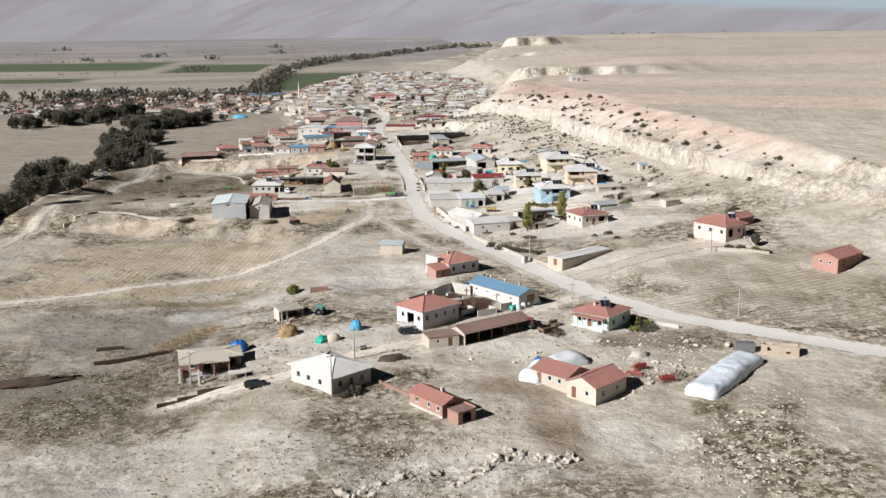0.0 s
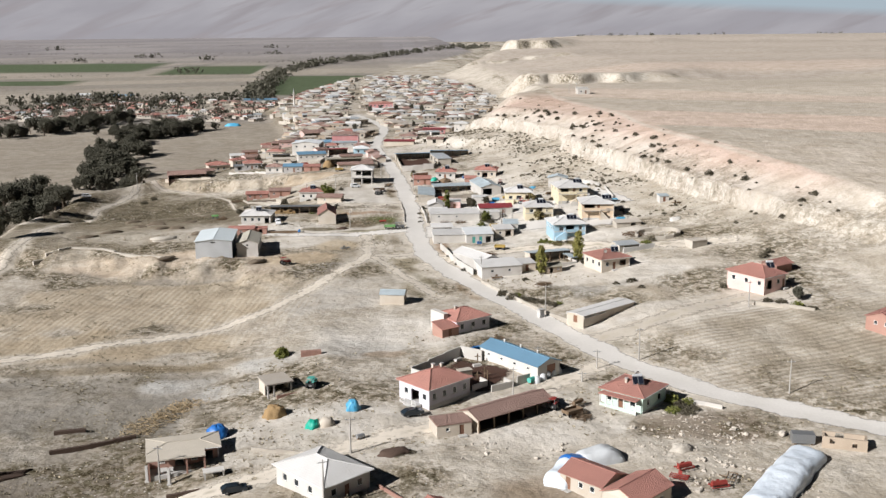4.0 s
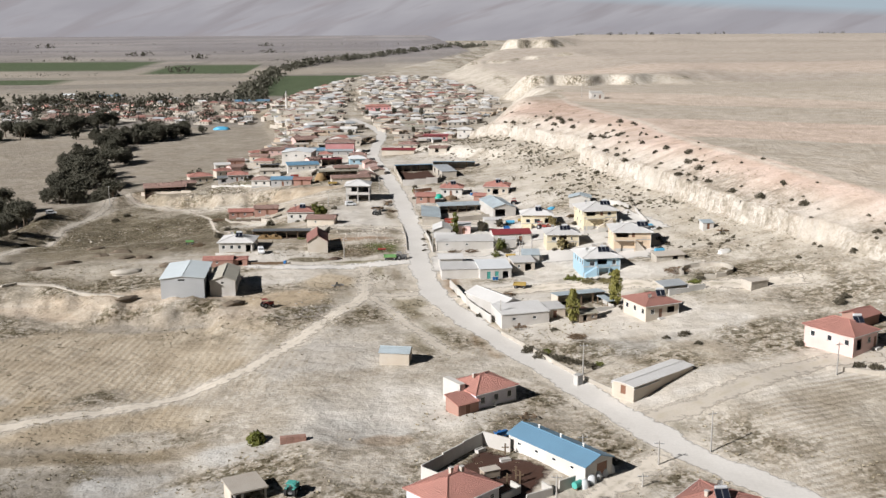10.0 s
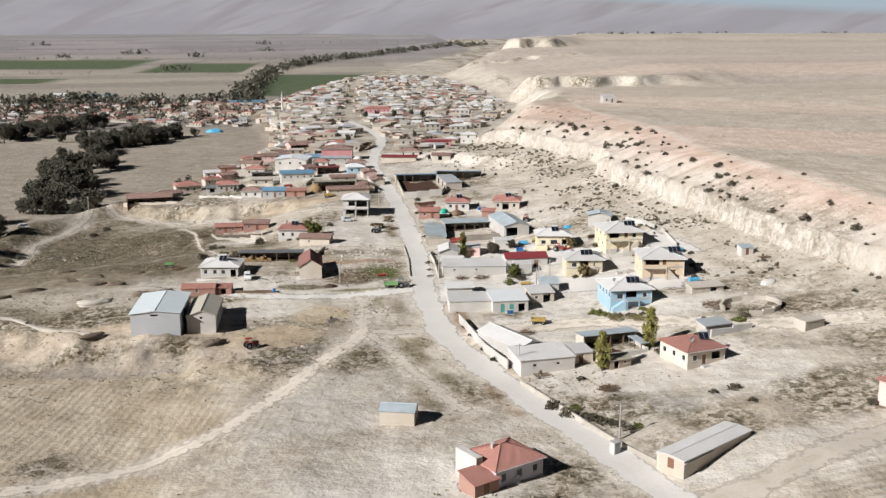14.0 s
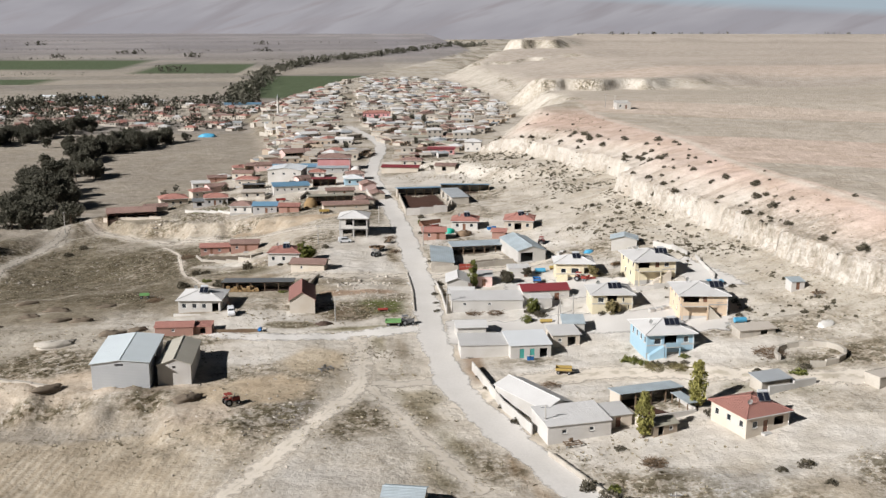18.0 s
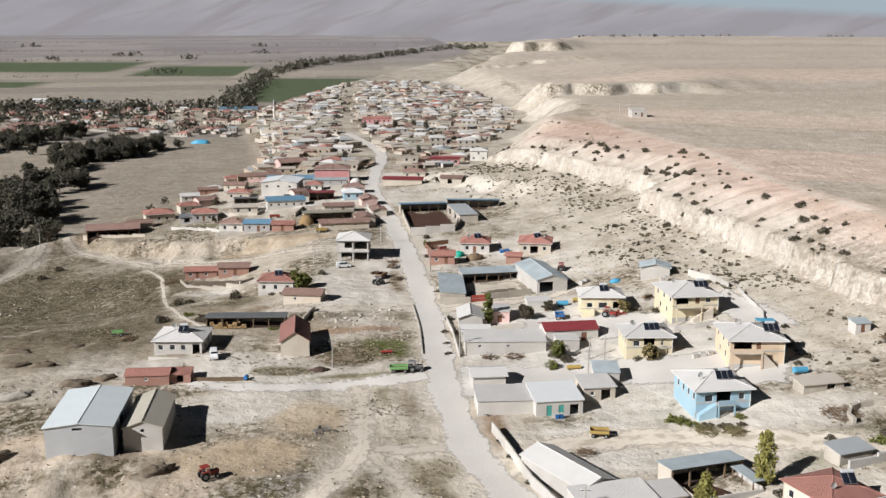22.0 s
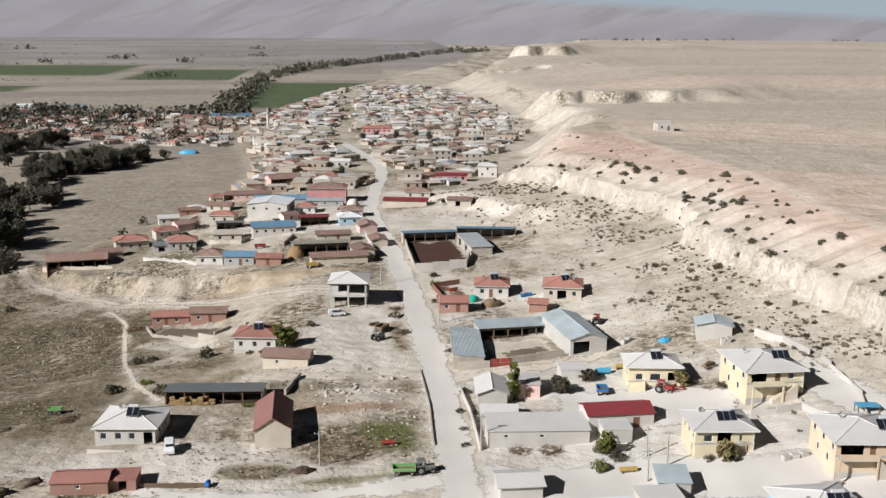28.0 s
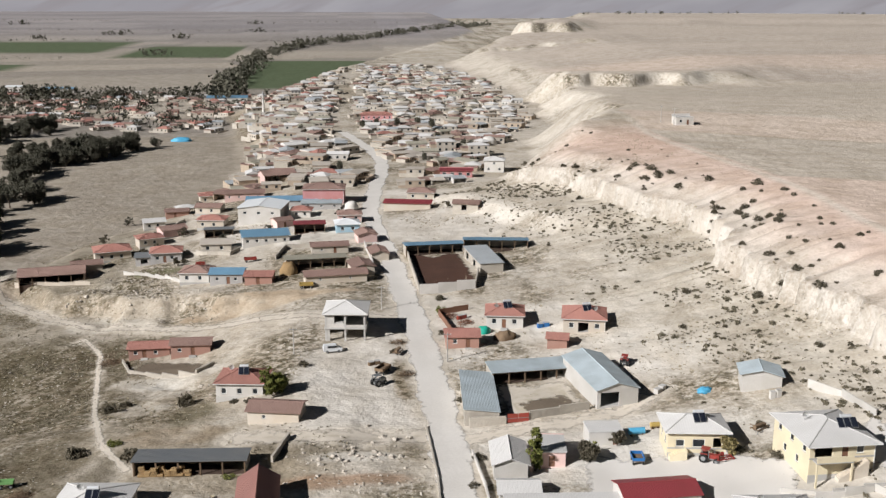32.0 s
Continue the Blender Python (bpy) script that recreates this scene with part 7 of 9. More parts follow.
stuff_mesh("weeds", "low dry weeds and grass tufts on bare soil", "weeds", scatter(26000, 3, weedy), TUFT, (0.12, 0.42), LEAF["weed"], 0.5, 4)
stuff_mesh("dry_grass", "pale dry grass tufts on the fields", "grass", scatter(22000, 6, weedy), TUFT, (0.15, 0.6), LEAF["grass"], 0.45, 5)


# ---- woods along the river and over the plain ----
def far_wood(name, label, lines, seed, per, height, spread_, leaf="dark"):
    r = random.Random(seed)
    bm = bmesh.new()
    for (ax, ay), (bx, by), count in lines:
        for _ in range(count):
            u = r.random()
            x, y = ax + (bx - ax) * u + r.gauss(0, spread_), ay + (by - ay) * u + r.gauss(0, spread_)
            h = height * r.uniform(0.5, 1.25)
            z = gz(x, y)
            wid = h * r.choice((0.16, 0.34, 0.4))
            for _ in range(per):
                leaves(bm, (x + r.gauss(0, wid), y + r.gauss(0, wid), z + h * r.uniform(0.12, 0.9)), h * 0.16, 5, h * 0.2, r)
    return tagged(part(name, bm, LEAF[leaf]), label, "trees", kind="stuff")


belt = [(-122, 1190), (-141, 1300), (-146, 1450), (-148, 1600), (-150, 1850), (-110, 2080), (-10, 2330), (150, 2720), (400, 3400)]
far_wood("river_woods", "dark belt of trees along the river", [(a, b, c) for a, b, c in zip(belt, belt[1:], (46, 46, 46, 46, 60, 70, 80, 90))], 31, 10, 11, 8)
far_wood("field_trees", "scattered dark trees and hedges on the river plain",
         [((-350, 1190), (-120, 1260), 80), ((-440, 1180), (-300, 1260), 50), ((-330, 1100), (-180, 1150), 20), ((-400, 1060), (-300, 1120), 20), ((-330, 1860), (-300, 1870), 8), ((-700, 1900), (-690, 1905), 5), ((-540, 2480), (-490, 2500), 12), ((-370, 2350), (-340, 2370), 9), ((-640, 2330), (-610, 2340), 6),
          ((-260, 2640), (-210, 2630), 9), ((-880, 2270), (-850, 2275), 6), ((-120, 2280), (-60, 2260), 8), ((650, 3950), (1400, 4050), 46), ((-300, 3060), (-240, 3050), 7), ((-900, 3000), (-860, 3010), 6), ((300, 3700), (420, 3730), 8), ((1500, 3600), (1700, 3650), 8)], 33, 9, 10, 6)
far_wood("field_hedges", "low dark hedges between the fields of the river plain",
         [((-950, 2240), (-420, 2290), 70), ((-300, 2210), (-100, 2250), 24), ((-1000, 1750), (-420, 1770), 60), ((-900, 2700), (-250, 2650), 60), ((-60, 2480), (60, 2700), 24), ((-1200, 3300), (100, 3150), 90), ((-360, 1790), (-210, 1800), 20), ((-420, 1320), (-200, 1300), 50)], 35, 4, 4.5, 3)


# ---- the far village ----
def plain_house(label, x, y, L, W, rot, H, roof, wall, top, rise, wins, category="house", over=0.3):
    """A small house seen from afar: walls, roof, door and windows."""
    ob = thing("house", label, category, x, y, gz(x, y), rot, "houses of the village")
    part("wall", boxed(-L / 2, L / 2, -W / 2, W / 2, -1.6, H), M[wall], ob)
    ann = part("annex", boxed(-L / 2 - 3.4, -L / 2 - 0.003, -W / 2 + 0.8, W / 2 - 0.4, -1.6, H * 0.76), M["stone" if wall != "stone" else "mud"], ob)
    part("annex_roof", boxed(-L / 2 - 3.6, -L / 2 - 0.003, -W / 2 + 0.6, W / 2 - 0.2, H * 0.76, H * 0.76 + 0.2), M["roof_earth" if roof == "flat" else "tile_old"], ann)
    part("yard_wall", boxed(-L / 2 - 3.2, L / 2 - 0.4, -W / 2 - 4.0, -W / 2 - 3.7, -1.6, 1.3), M["mud" if wall == "mud" else "stone"], ob)
    part("yard_wall", boxed(L / 2 - 0.4, L / 2 - 0.1, -W / 2 - 4.0, -W / 2 - 0.05, -1.6, 1.3), M["mud" if wall == "mud" else "stone"], ob)
    if roof == "hip":
        a, b = L / 2 + over, W / 2 + over
        bm = bmesh.new()
        r = max(a - b, 0.2)
        lo = [bm.verts.new(p) for p in ((-a, -b, H), (a, -b, H), (a, b, H), (-a, b, H))]
        p, q = bm.verts.new((-r, 0, H + rise)), bm.verts.new((r, 0, H + rise))
        for f in ((lo[0], lo[1], q, p), (lo[1], lo[2], q), (lo[2], lo[3], p, q), (lo[3], lo[0], p), lo[::-1]):
            bm.faces.new(f)
        part("roof", bm, M[top], ob)
    elif roof == "gable":
        bm = bmesh.new()
        a, b = L / 2 + over, W / 2 + over
        solid(bm, [(-a, -b, H), (-a, b, H), (-a, 0, H + rise)], [(a, -b, H), (a, b, H), (a, 0, H + rise)])
        bmesh.ops.recalc_face_normals(bm, faces=bm.faces)
        part("roof", bm, M[top], ob)
    else:
        part("roof", boxed(-L / 2 - 0.25, L / 2 + 0.25, -W / 2 - 0.25, W / 2 + 0.25, H, H + 0.25), M[top], ob)
    for i in range(wins):
        u = L * ((i + 0.5) / wins - 0.5)
        for z in ([1.0] if H < 4.5 else [1.0, 3.9]):
            shared("window", "fw", lambda: boxed(-0.55, 0.55, -0.06, 0.05, 0, 1.15), M["glass"], ob, Matrix.Translation((u, -W / 2, z)))
    shared("door", "fd", lambda: boxed(-0.5, 0.5, -0.07, 0.05, 0, 2.0), M["door"], ob, Matrix.Translation((-L / 2, 0, 0)) @ Matrix.Rotation(-math.pi / 2, 4, "Z"))
    return ob


KINDS = (("cream", "flat", "roof_earth", 0, "earth-roofed cream"), ("stone", "flat", "roof_earth", 0, "earth-roofed rubble stone"), ("stone", "gable", "tile_old", 1.1, "tile-roofed rubble stone"), ("cream", "hip", "tile", 1.4, "red-roofed cream"),
         ("white", "hip", "roof_pale", 1.3, "pale-roofed white"), ("mud", "flat", "roof_earth", 0, "flat-roofed mud"), ("grey", "flat", "roof_pale", 0, "flat-roofed grey"), ("white", "gable", "roof_pale", 1.2, "pale-roofed white"),
         ("cream", "gable", "tile_old", 1.2, "brown-roofed cream"), ("stone", "gable", "roof_olive", 1.0, "sheet-roofed stone"), ("cream", "flat", "roof_pale", 0, "flat-roofed cream"), ("stone", "hip", "roof_pale", 1.2, "pale-roofed stone"),
         ("block", "gable", "sheet", 1.0, "steel-roofed block"), ("pink", "hip", "tile", 1.4, "red-roofed pink"), ("mud", "gable", "roof_earth", 0.8, "earth-roofed mud"), ("brick", "gable", "tile_old", 1.0, "tile-roofed brick"))
vr = random.Random(77)
models = {}


FAR = []


def put_house(x, y, rot, lots):
    k = vr.choice(lots)
    if y > 905:
        FAR.append((x, y, rot, k, vr.uniform(7, 11), vr.uniform(5.5, 8), vr.uniform(2.4, 3.2)))
        return
    v = int(vr.random() < (0.2 if k in (4, 6, 11) else 0.5))
    if (k, v) not in models:
        w, r, t, rise, words = KINDS[k]
        big_ = v == 1
        models[k, v] = plain_house(f"{'two-storey' if big_ and k in (4, 6, 11) else 'small'} {words} village house", x, y, 10.5 if big_ else 8.0, 7.5 if big_ else 6.0, rot,
                                   5.6 if big_ and k in (4, 6, 11) else (3.0 if big_ else 2.6), r, w, t, rise, 3 if big_ else 2)
    else:
        s = vr.uniform(0.85, 1.2)
        copy_thing(models[k, v], pose(x, y, gz(x, y), 0, 0, rot) @ Matrix.Diagonal((s, vr.uniform(0.85, 1.25), 1, 1)))


yr = random.Random(77)
sheds = []
for w, t, words in (("mud", "tile_old", "small tile-roofed mud-brick shed"), ("stone", "roof_earth", "low earth-roofed stone byre"), ("block", "sheet", "low grey lean-to with a steel roof")):
    sd = thing("shed", words + " between the village houses", "shed", 22 + 9 * len(sheds), 668, gz(22 + 9 * len(sheds), 668), 12, "village sheds")
    part("back_wall", boxed(-2.6, 2.6, 1.5, 1.8, -1.0, 2.5), M[w], sd)
    part("side_wall", boxed(-2.9, -2.6, -1.8, 1.8, -1.0, 2.3), M[w], sd)
    part("side_wall", boxed(2.6, 2.9, -1.8, 1.8, -1.0, 2.3), M[w], sd)
    bm = bmesh.new()
    solid(bm, [(-3.2, -2.2, 2.02), (3.2, -2.2, 2.02), (3.2, 2.1, 2.66), (-3.2, 2.1, 2.66)], [(-3.2, -2.2, 2.18), (3.2, -2.2, 2.18), (3.2, 2.1, 2.82), (-3.2, 2.1, 2.82)])
    part("roof", bm, M[t], sd)
    sheds.append(sd)
OLD = (0, 1, 1, 1, 2, 2, 3, 4, 5, 5, 6, 7, 7, 8, 9, 9, 10, 11, 11, 12, 14, 14, 5, 4)
y = 645.0
while y < 1480:
    lo = float(np.interp(y, EDGE_Y, EDGE_X)) + 5
    hi = float(np.interp(y, [640, 700, 770, 850, 950, 1120, 1280, 1400, 1500], [40, 50, 62, 90, 118, 122, 112, 98, 55]))
    lo = max(lo, float(np.interp(y, [640, 960, 1060, 1200, 1500], [-75, -88, -80, -55, -8])))
    x = lo + vr.uniform(0, 8)
    while x < hi:
        px, py = x + vr.uniform(-4, 4), y + vr.uniform(-7, 7)
        if abs(px - float(np.interp(py, ROAD_Y, ROAD_X))) > 8 and vr.random() < (0.72 if y < 760 else 0.9) and not (-60 < px < -5 and 640 < py < 668) and not (8 < px < 34 and py < 660):
            put_house(px, py, vr.gauss(0, 24) + (90 if vr.random() < 0.35 else 0), OLD)
            if py < 900 and yr.random() < 0.5:
                qx, qy = px + yr.choice((-7.5, 7.5)), py + yr.uniform(-6, -2)
                if abs(qx - float(np.interp(qy, ROAD_Y, ROAD_X))) > 7:
                    copy_thing(yr.choice(sheds), pose(qx, qy, gz(qx, qy), 0, 0, yr.gauss(0, 25)) @ Matrix.Scale(yr.uniform(0.8, 1.25), 4))
            if vr.random() < 0.11 and py < 905:
                copy_thing(vr.choice(big), pose(px + vr.uniform(-7, 7), py + 7, gz(px, py) - 0.1, 0, 0, vr.uniform(0, 360)) @ Matrix.Diagonal((0.34, 0.34, vr.uniform(0.4, 0.75), 1)))["label"] = "dark garden tree between the village houses"
        x += vr.uniform(10.5, 16)
    y += vr.uniform(12, 15) * (1 + 0.5 * ramp(y, 900, 1500))
lower = []
LOW = (3, 3, 2, 2, 8, 4, 6, 12, 13, 15, 15, 7)
for _ in range(190):
    u, v = vr.random(), vr.random()
    y = 962 + 280 * v + 40 * u
    x = -88 - 285 * u + 27 * v
    if x < float(np.interp(y, EDGE_Y, EDGE_X)) - 3:
        put_house(x, y, vr.gauss(5, 30), LOW)
        for _ in range(2 if vr.random() < 0.5 else 1):
            lower.append((x + vr.uniform(-11, 11), y + vr.uniform(4, 12)))
far_wood("garden_trees", "dark garden trees and poplars among the lower houses", [(q, q, 1) for q in lower], 37, 9, 7.0, 0.5)
house("long low depot with a bright blue steel roof", -122, 1190, 36, 17, 4, 4.5, roof="gable", wall="white", top="sheet_blue", rise=1.2, name="depot", category="warehouse")
house("long low depot with a blue steel roof", -300, 1290, 32, 13, 2, 4.0, roof="gable", wall="white", top="sheet_blue", rise=1.0, name="depot", category="warehouse")
house("white depot with a pale steel roof", -345, 1300, 15, 13, 2, 5.0, roof="gable", wall="white", top="sheet_white", rise=1.0, name="depot", category="warehouse")
house("rose painted school with a pale roof", 9, 905, 20, 9, 0, 6, wall="rose", top="tile", rise=1.4, S=row_of(6, 20, 3.6, 1.2, 1.4), name="school", category="building")

# the houses too far off to count, joined
verts, faces, slots = [], [], []
names = ["cream", "stone", "white", "mud", "grey", "block", "pink", "brick", "roof_earth", "tile_old", "tile", "roof_pale", "roof_olive", "sheet", "glass"]
for x, y, rot, k, L, W, H in FAR:
    w, r, t, rise, words = KINDS[k]
    m = pose(x, y, gz(x, y), 0, 0, rot)

    def add(pts, polys, slot):
        n = len(verts)
        verts.extend((m @ Vector(p))[:] for p in pts)
        faces.extend([[n + i for i in f] for f in polys])
        slots.extend([names.index(slot)] * len(polys))

    def block(a, b, c, d, e, f, slot):
        add([(u, v, q) for q in (e, f) for v in (c, d) for u in (a, b)], ((0, 2, 3, 1), (4, 5, 7, 6), (0, 1, 5, 4), (2, 6, 7, 3), (0, 4, 6, 2), (1, 3, 7, 5)), slot)

    block(-L / 2, L / 2, -W / 2, W / 2, -1.5, H, w)
    block(-L / 2 - 3.5, -L / 2 - 0.01, -W / 2 + 1, W / 2 - 0.5, -1.5, H * 0.75, "stone")
    block(-L / 2 - 3.7, -L / 2 - 0.01, -W / 2 + 0.8, W / 2 - 0.3, H * 0.75, H * 0.75 + 0.2, "roof_earth" if k % 2 else "tile_old")
    block(-L / 2 - 3, L / 2, -W / 2 - 4.2, -W / 2 - 3.9, -1.5, 1.3, "stone")
    a, b = L / 2 + 0.3, W / 2 + 0.3
    if r == "flat":
        block(-a, a, -b, b, H, H + 0.25, t)
    else:
        q = max(a - b, 0.3) if r == "hip" else a
        add([(-a, -b, H), (a, -b, H), (a, b, H), (-a, b, H), (-q, 0, H + rise), (q, 0, H + rise)], ((0, 1, 5, 4), (1, 2, 5), (2, 3, 4, 5), (3, 0, 4), (3, 2, 1, 0)), t)
    for i in range(3):
        u = L * ((i + 0.5) / 3 - 0.5)
        block(u - 0.5, u + 0.5, -W / 2 - 0.06, -W / 2 + 0.1, 0.9, 2.0, "glass")
me = bpy.data.meshes.new("distant_houses")
me.from_pydata(verts, [], faces)
for nme in names:
    me.materials.append(M[nme])
me.polygons.foreach_set("material_index", slots)
tagged(new("distant_houses", me), "crowded distant village houses with earth and tile roofs", "houses", kind="stuff")

# the minaret
mx, my = -69.5, 974.5
mn = thing("minaret", "slender pale stone minaret with a balcony and pointed cap", "minaret", mx, my, gz(mx, my))
part("base", boxed(-1.3, 1.3, -1.3, 1.3, -1.0, 4.0), M["white"], mn)
part("shaft", tubed((0, 0, 4.0), (0, 0, 13.2), 0.95, 0.8, n=12), M["white"], mn)
part("balcony", tubed((0, 0, 13.2), (0, 0, 14.0), 0.9, 1.45, n=12), M["white"], mn)
part("upper_shaft", tubed((0, 0, 14.0), (0, 0, 16.0), 0.65, n=12), M["white"], mn)
part("cap", tubed((0, 0, 16.0), (0, 0, 19.0), 0.75, 0.03, n=12), M["steel"], mn)


# ---- poles, heaps, vehicles and farm clutter ----
def pole(x, y, h, label="tall grey concrete electricity pole"):
    ob = thing("utility_pole", label, "utility pole", x, y, gz(x, y), rng.uniform(-20, 20), "electricity poles")
    shared("mast", ("mast", h), lambda: tubed((0, 0, -0.5), (0, 0, h), 0.17, 0.1, n=8), M["pole"], ob, Matrix())
    arm = shared("crossarm", "arm", lambda: boxed(-0.8, 0.8, -0.05, 0.05, 0, 0.1), M["steel"], ob, Matrix.Translation((0, 0, h - 0.5)))
    for u in (-0.7, 0.0, 0.7):
        shared("insulator", "ins", lambda: tubed((0, 0, 0.1), (0, 0, 0.28), 0.05, n=6), M["frame"], arm, Matrix.Translation((u, 0, 0)))


for x, y, h in ((55.2, 232, 7.2), (79, 210.5, 6.8), (45.5, 228.9, 4.2), (25.8, 213.4, 6.4), (87.8, 256.3, 6.5), (-36.4, 189.4, 6.5), (-8.6, 172.6, 8.0), (-4.9, 191.7, 6.5), (-114.6, 531.9, 8.5), (29.5, 304.0, 6.0), (41.8, 270.2, 6.5), (42.5, 361.1, 5.5),
                (18.5, 376, 6.5), (-8, 372.5, 6.0), (17.0, 448, 6.5), (-15.5, 456.6, 6.0), (4.0, 486, 6.0), (123, 660, 7.0), (126, 652, 7.0)):
    pole(x, y, h)


def heap(name, label, category, x, y, rx_, ry_, h, mat, rot=0, seed=1, lump=0.25, rings=9, seg=22, square=1.0):
    """A soft mound that stands on the ground."""
    r = random.Random(seed)
    bm = bmesh.new()
    rows = []
    for i in range(rings):
        u = i / (rings - 1)
        row = []
        for k in range(seg):
            a = 6.2832 * k / seg
            rad = math.cos(u * math.pi / 2) ** 0.7
            n = noise.noise(Vector((math.cos(a) * 2 + seed, math.sin(a) * 2, u * 3)))
            n += 0.55 * noise.noise(Vector((math.cos(a) * 5 + seed, math.sin(a) * 5, u * 6 + seed)))
            ca, sa = (math.copysign(abs(f) ** square, f) for f in (math.cos(a), math.sin(a)))
            row.append(bm.verts.new((ca * rx_ * rad * (1 + lump * n), sa * ry_ * rad * (1 + lump * n), -0.35 + (h + 0.35) * math.sin(u * math.pi / 2) * (1 + 0.5 * lump * n))))
        rows.append(row)
    for a, b in zip(rows, rows[1:]):
        for k in range(seg):
            bm.faces.new((a[k], a[(k + 1) % seg], b[(k + 1) % seg], b[k]))
    bmesh.ops.remove_doubles(bm, verts=bm.verts, dist=0.002)
    for f in bm.faces:
        f.smooth = True
    ob = part(name, bm, M[mat])
    ob.matrix_basis = pose(x, y, gz(x, y), 0, 0, rot)
    return tagged(ob, label, category)


heap("haystack", "round haystack under a bright blue tarpaulin", "haystack", -29.2, 205.6, 2.1, 1.9, 2.3, "tarp", 10, 9, 0.3)
heap("haystack", "round haystack under a sky blue tarpaulin", "haystack", -4.8, 210.2, 1.4, 1.3, 1.9, "tarp_sky", 0, 10, 0.3)
heap("haystack", "small stack under a green tarpaulin", "haystack", -11.9, 203.6, 1.3, 1.2, 1.4, "tarp_green", 0, 11, 0.3)
heap("haystack", "small stack under a pale cover", "haystack", -9.4, 203.8, 1.5, 1.2, 1.5, "cream", 0, 12, 0.15)
heap("straw_mound", "brown cut straw mound in the yard", "straw mound", -19.4, 211.4, 2.2, 1.8, 2.1, "straw", 10, 13, 0.35)
heap("dung_mound", "dark brown dung heap", "dung mound", 2.6, 190.5, 3.0, 1.6, 0.9, "dung", 15, 15)
heap("tarpaulin", "crumpled blue tarpaulin on the ground", "tarpaulin", 62.3, 418.5, 1.6, 1.2, 0.6, "tarp_sky", 0, 18, 0.4)
heap("haystack", "haystack on the terrace yard", "haystack", -21.2, 524.3, 2.6, 2.6, 3.4, "straw", 0, 19, 0.15)
heap("tarpaulin", "green tarpaulin over a small stack", "tarpaulin", 26.6, 465.0, 1.8, 1.3, 1.5, "tarp_green", 0, 20, 0.2)
heap("woodpile", "brown woodpile beside the red-roofed house", "woodpile", 31.0, 460.6, 2.6, 1.6, 1.8, "wood", 10, 21, 0.3)
heap("white_tent", "white plastic-covered stack in the village", "tent", 69, 801, 4.6, 4.0, 4.2, "white", 0, 22, 0.08)
heap("white_stack", "white covered stack beside the street", "haystack", -4.6, 615, 2.6, 2.4, 3.2, "white", 0, 23, 0.12)
heap("dung_mound", "dark heap of thorns at the field edge", "dung mound", -69.0, 193.5, 8.5, 2.2, 1.0, "dung", 18, 24, 0.5)
heap("dung_mound", "dark dung heap in the weeds", "dung mound", -10.5, 370.6, 2.0, 1.2, 0.7, "dung", 5, 25, 0.4)
heap("tarpaulin", "sky blue tarpaulin in the lower village", "tarpaulin", -119.6, 929.5, 6.8, 3.8, 2.6, "tarp_sky", 0, 26, 0.25)
wall_run("low dark wall of dung cakes", [(-58.5, 203.5), (-52, 205.8), (-44.5, 208.8)], 0.7, 0.6, "dung", name="dung_wall")
wall_run("low dark wall of dung cakes", [(-60, 211.5), (-54.5, 212.5)], 0.7, 0.8, "dung", name="dung_wall")
wall_run("grown-over dark rubble bank", [(-41, 179.5), (-34, 182.5), (-28, 184.8)], 0.5, 0.6, "dung", name="bank")
wall_run("ruined rubble wall on the terrace edge", [(-104, 341), (-95, 350.0), (-84, 347.6), (-76, 341.0), (-70, 338.0), (-62, 334.6)], 0.5, 0.8, "stone", name="ruined_wall")
wall_run("block wall of the terrace barn yard", [(-104.5, 549.3), (-80.8, 543.4)], 1.0, 0.3, "cream")
wall_run("low block wall beside the side lane", [(-22, 196), (-9, 191)], 0.6, 0.3, "stone", name="ruined_wall")

# ruined mud house and steel box
ruin = thing("ruined_hut", "roofless ruined mud-brick hut with empty windows", "ruin", 79.4, 188.0, gz(79.4, 188.0), -24)
wall_panel(ruin, Matrix.Translation((-3.6, -1.8, 0)), 0, 7.2, -0.6, 1.9, 0.4, [(1.6, 0.7, 0.8, 0.9, "gap"), (5.2, 0.4, 0.8, 1.1, "gap")], M["mud"], {})
wall_panel(ruin, Matrix.Translation((3.6, -1.4, 0)) @ Matrix.Rotation(math.pi / 2, 4, "Z"), 0, 2.8, -0.6, 1.7, 0.4, [], M["mud"], {})
wall_panel(ruin, Matrix.Translation((-3.6, 1.4, 0)) @ Matrix.Rotation(-math.pi / 2, 4, "Z"), 0, 2.8, -0.6, 1.5, 0.4, [], M["mud"], {})
wall_panel(ruin, Matrix.Translation((3.6, 1.8, 0)) @ Matrix.Rotation(math.pi, 4, "Z"), 0, 7.2, -0.6, 1.6, 0.4, [(4.4, 0.06, 1.4, 1.5, "gap")], M["mud"], {})
tank = thing("steel_tank", "grey steel container beside the ruined hut", "container", 73.0, 190.2, gz(73, 190.2), -12)
part("body", boxed(-1.9, 1.9, -1.0, 1.0, 0.25, 1.9), M["steel"], tank)
for u in (-1.4, 1.4):
    part("skid", boxed(u - 0.15, u + 0.15, -1.0, 1.0, -0.3, 0.25), M["wood"], tank)
tb = thing("transformer_box", "pale concrete transformer box at the roadside", "utility box", 39.8, 265.2, gz(39.8, 265.2), 30)
part("body", boxed(-0.7, 0.7, -0.6, 0.6, -0.3, 2.0), M["concrete"], tb)
part("lid", boxed(-0.8, 0.8, -0.7, 0.7, 2.0, 2.14), M["concrete"], tb)
part("hatch", boxed(-0.45, 0.45, -0.63, -0.6, 0.2, 1.7), M["steel"], tb)

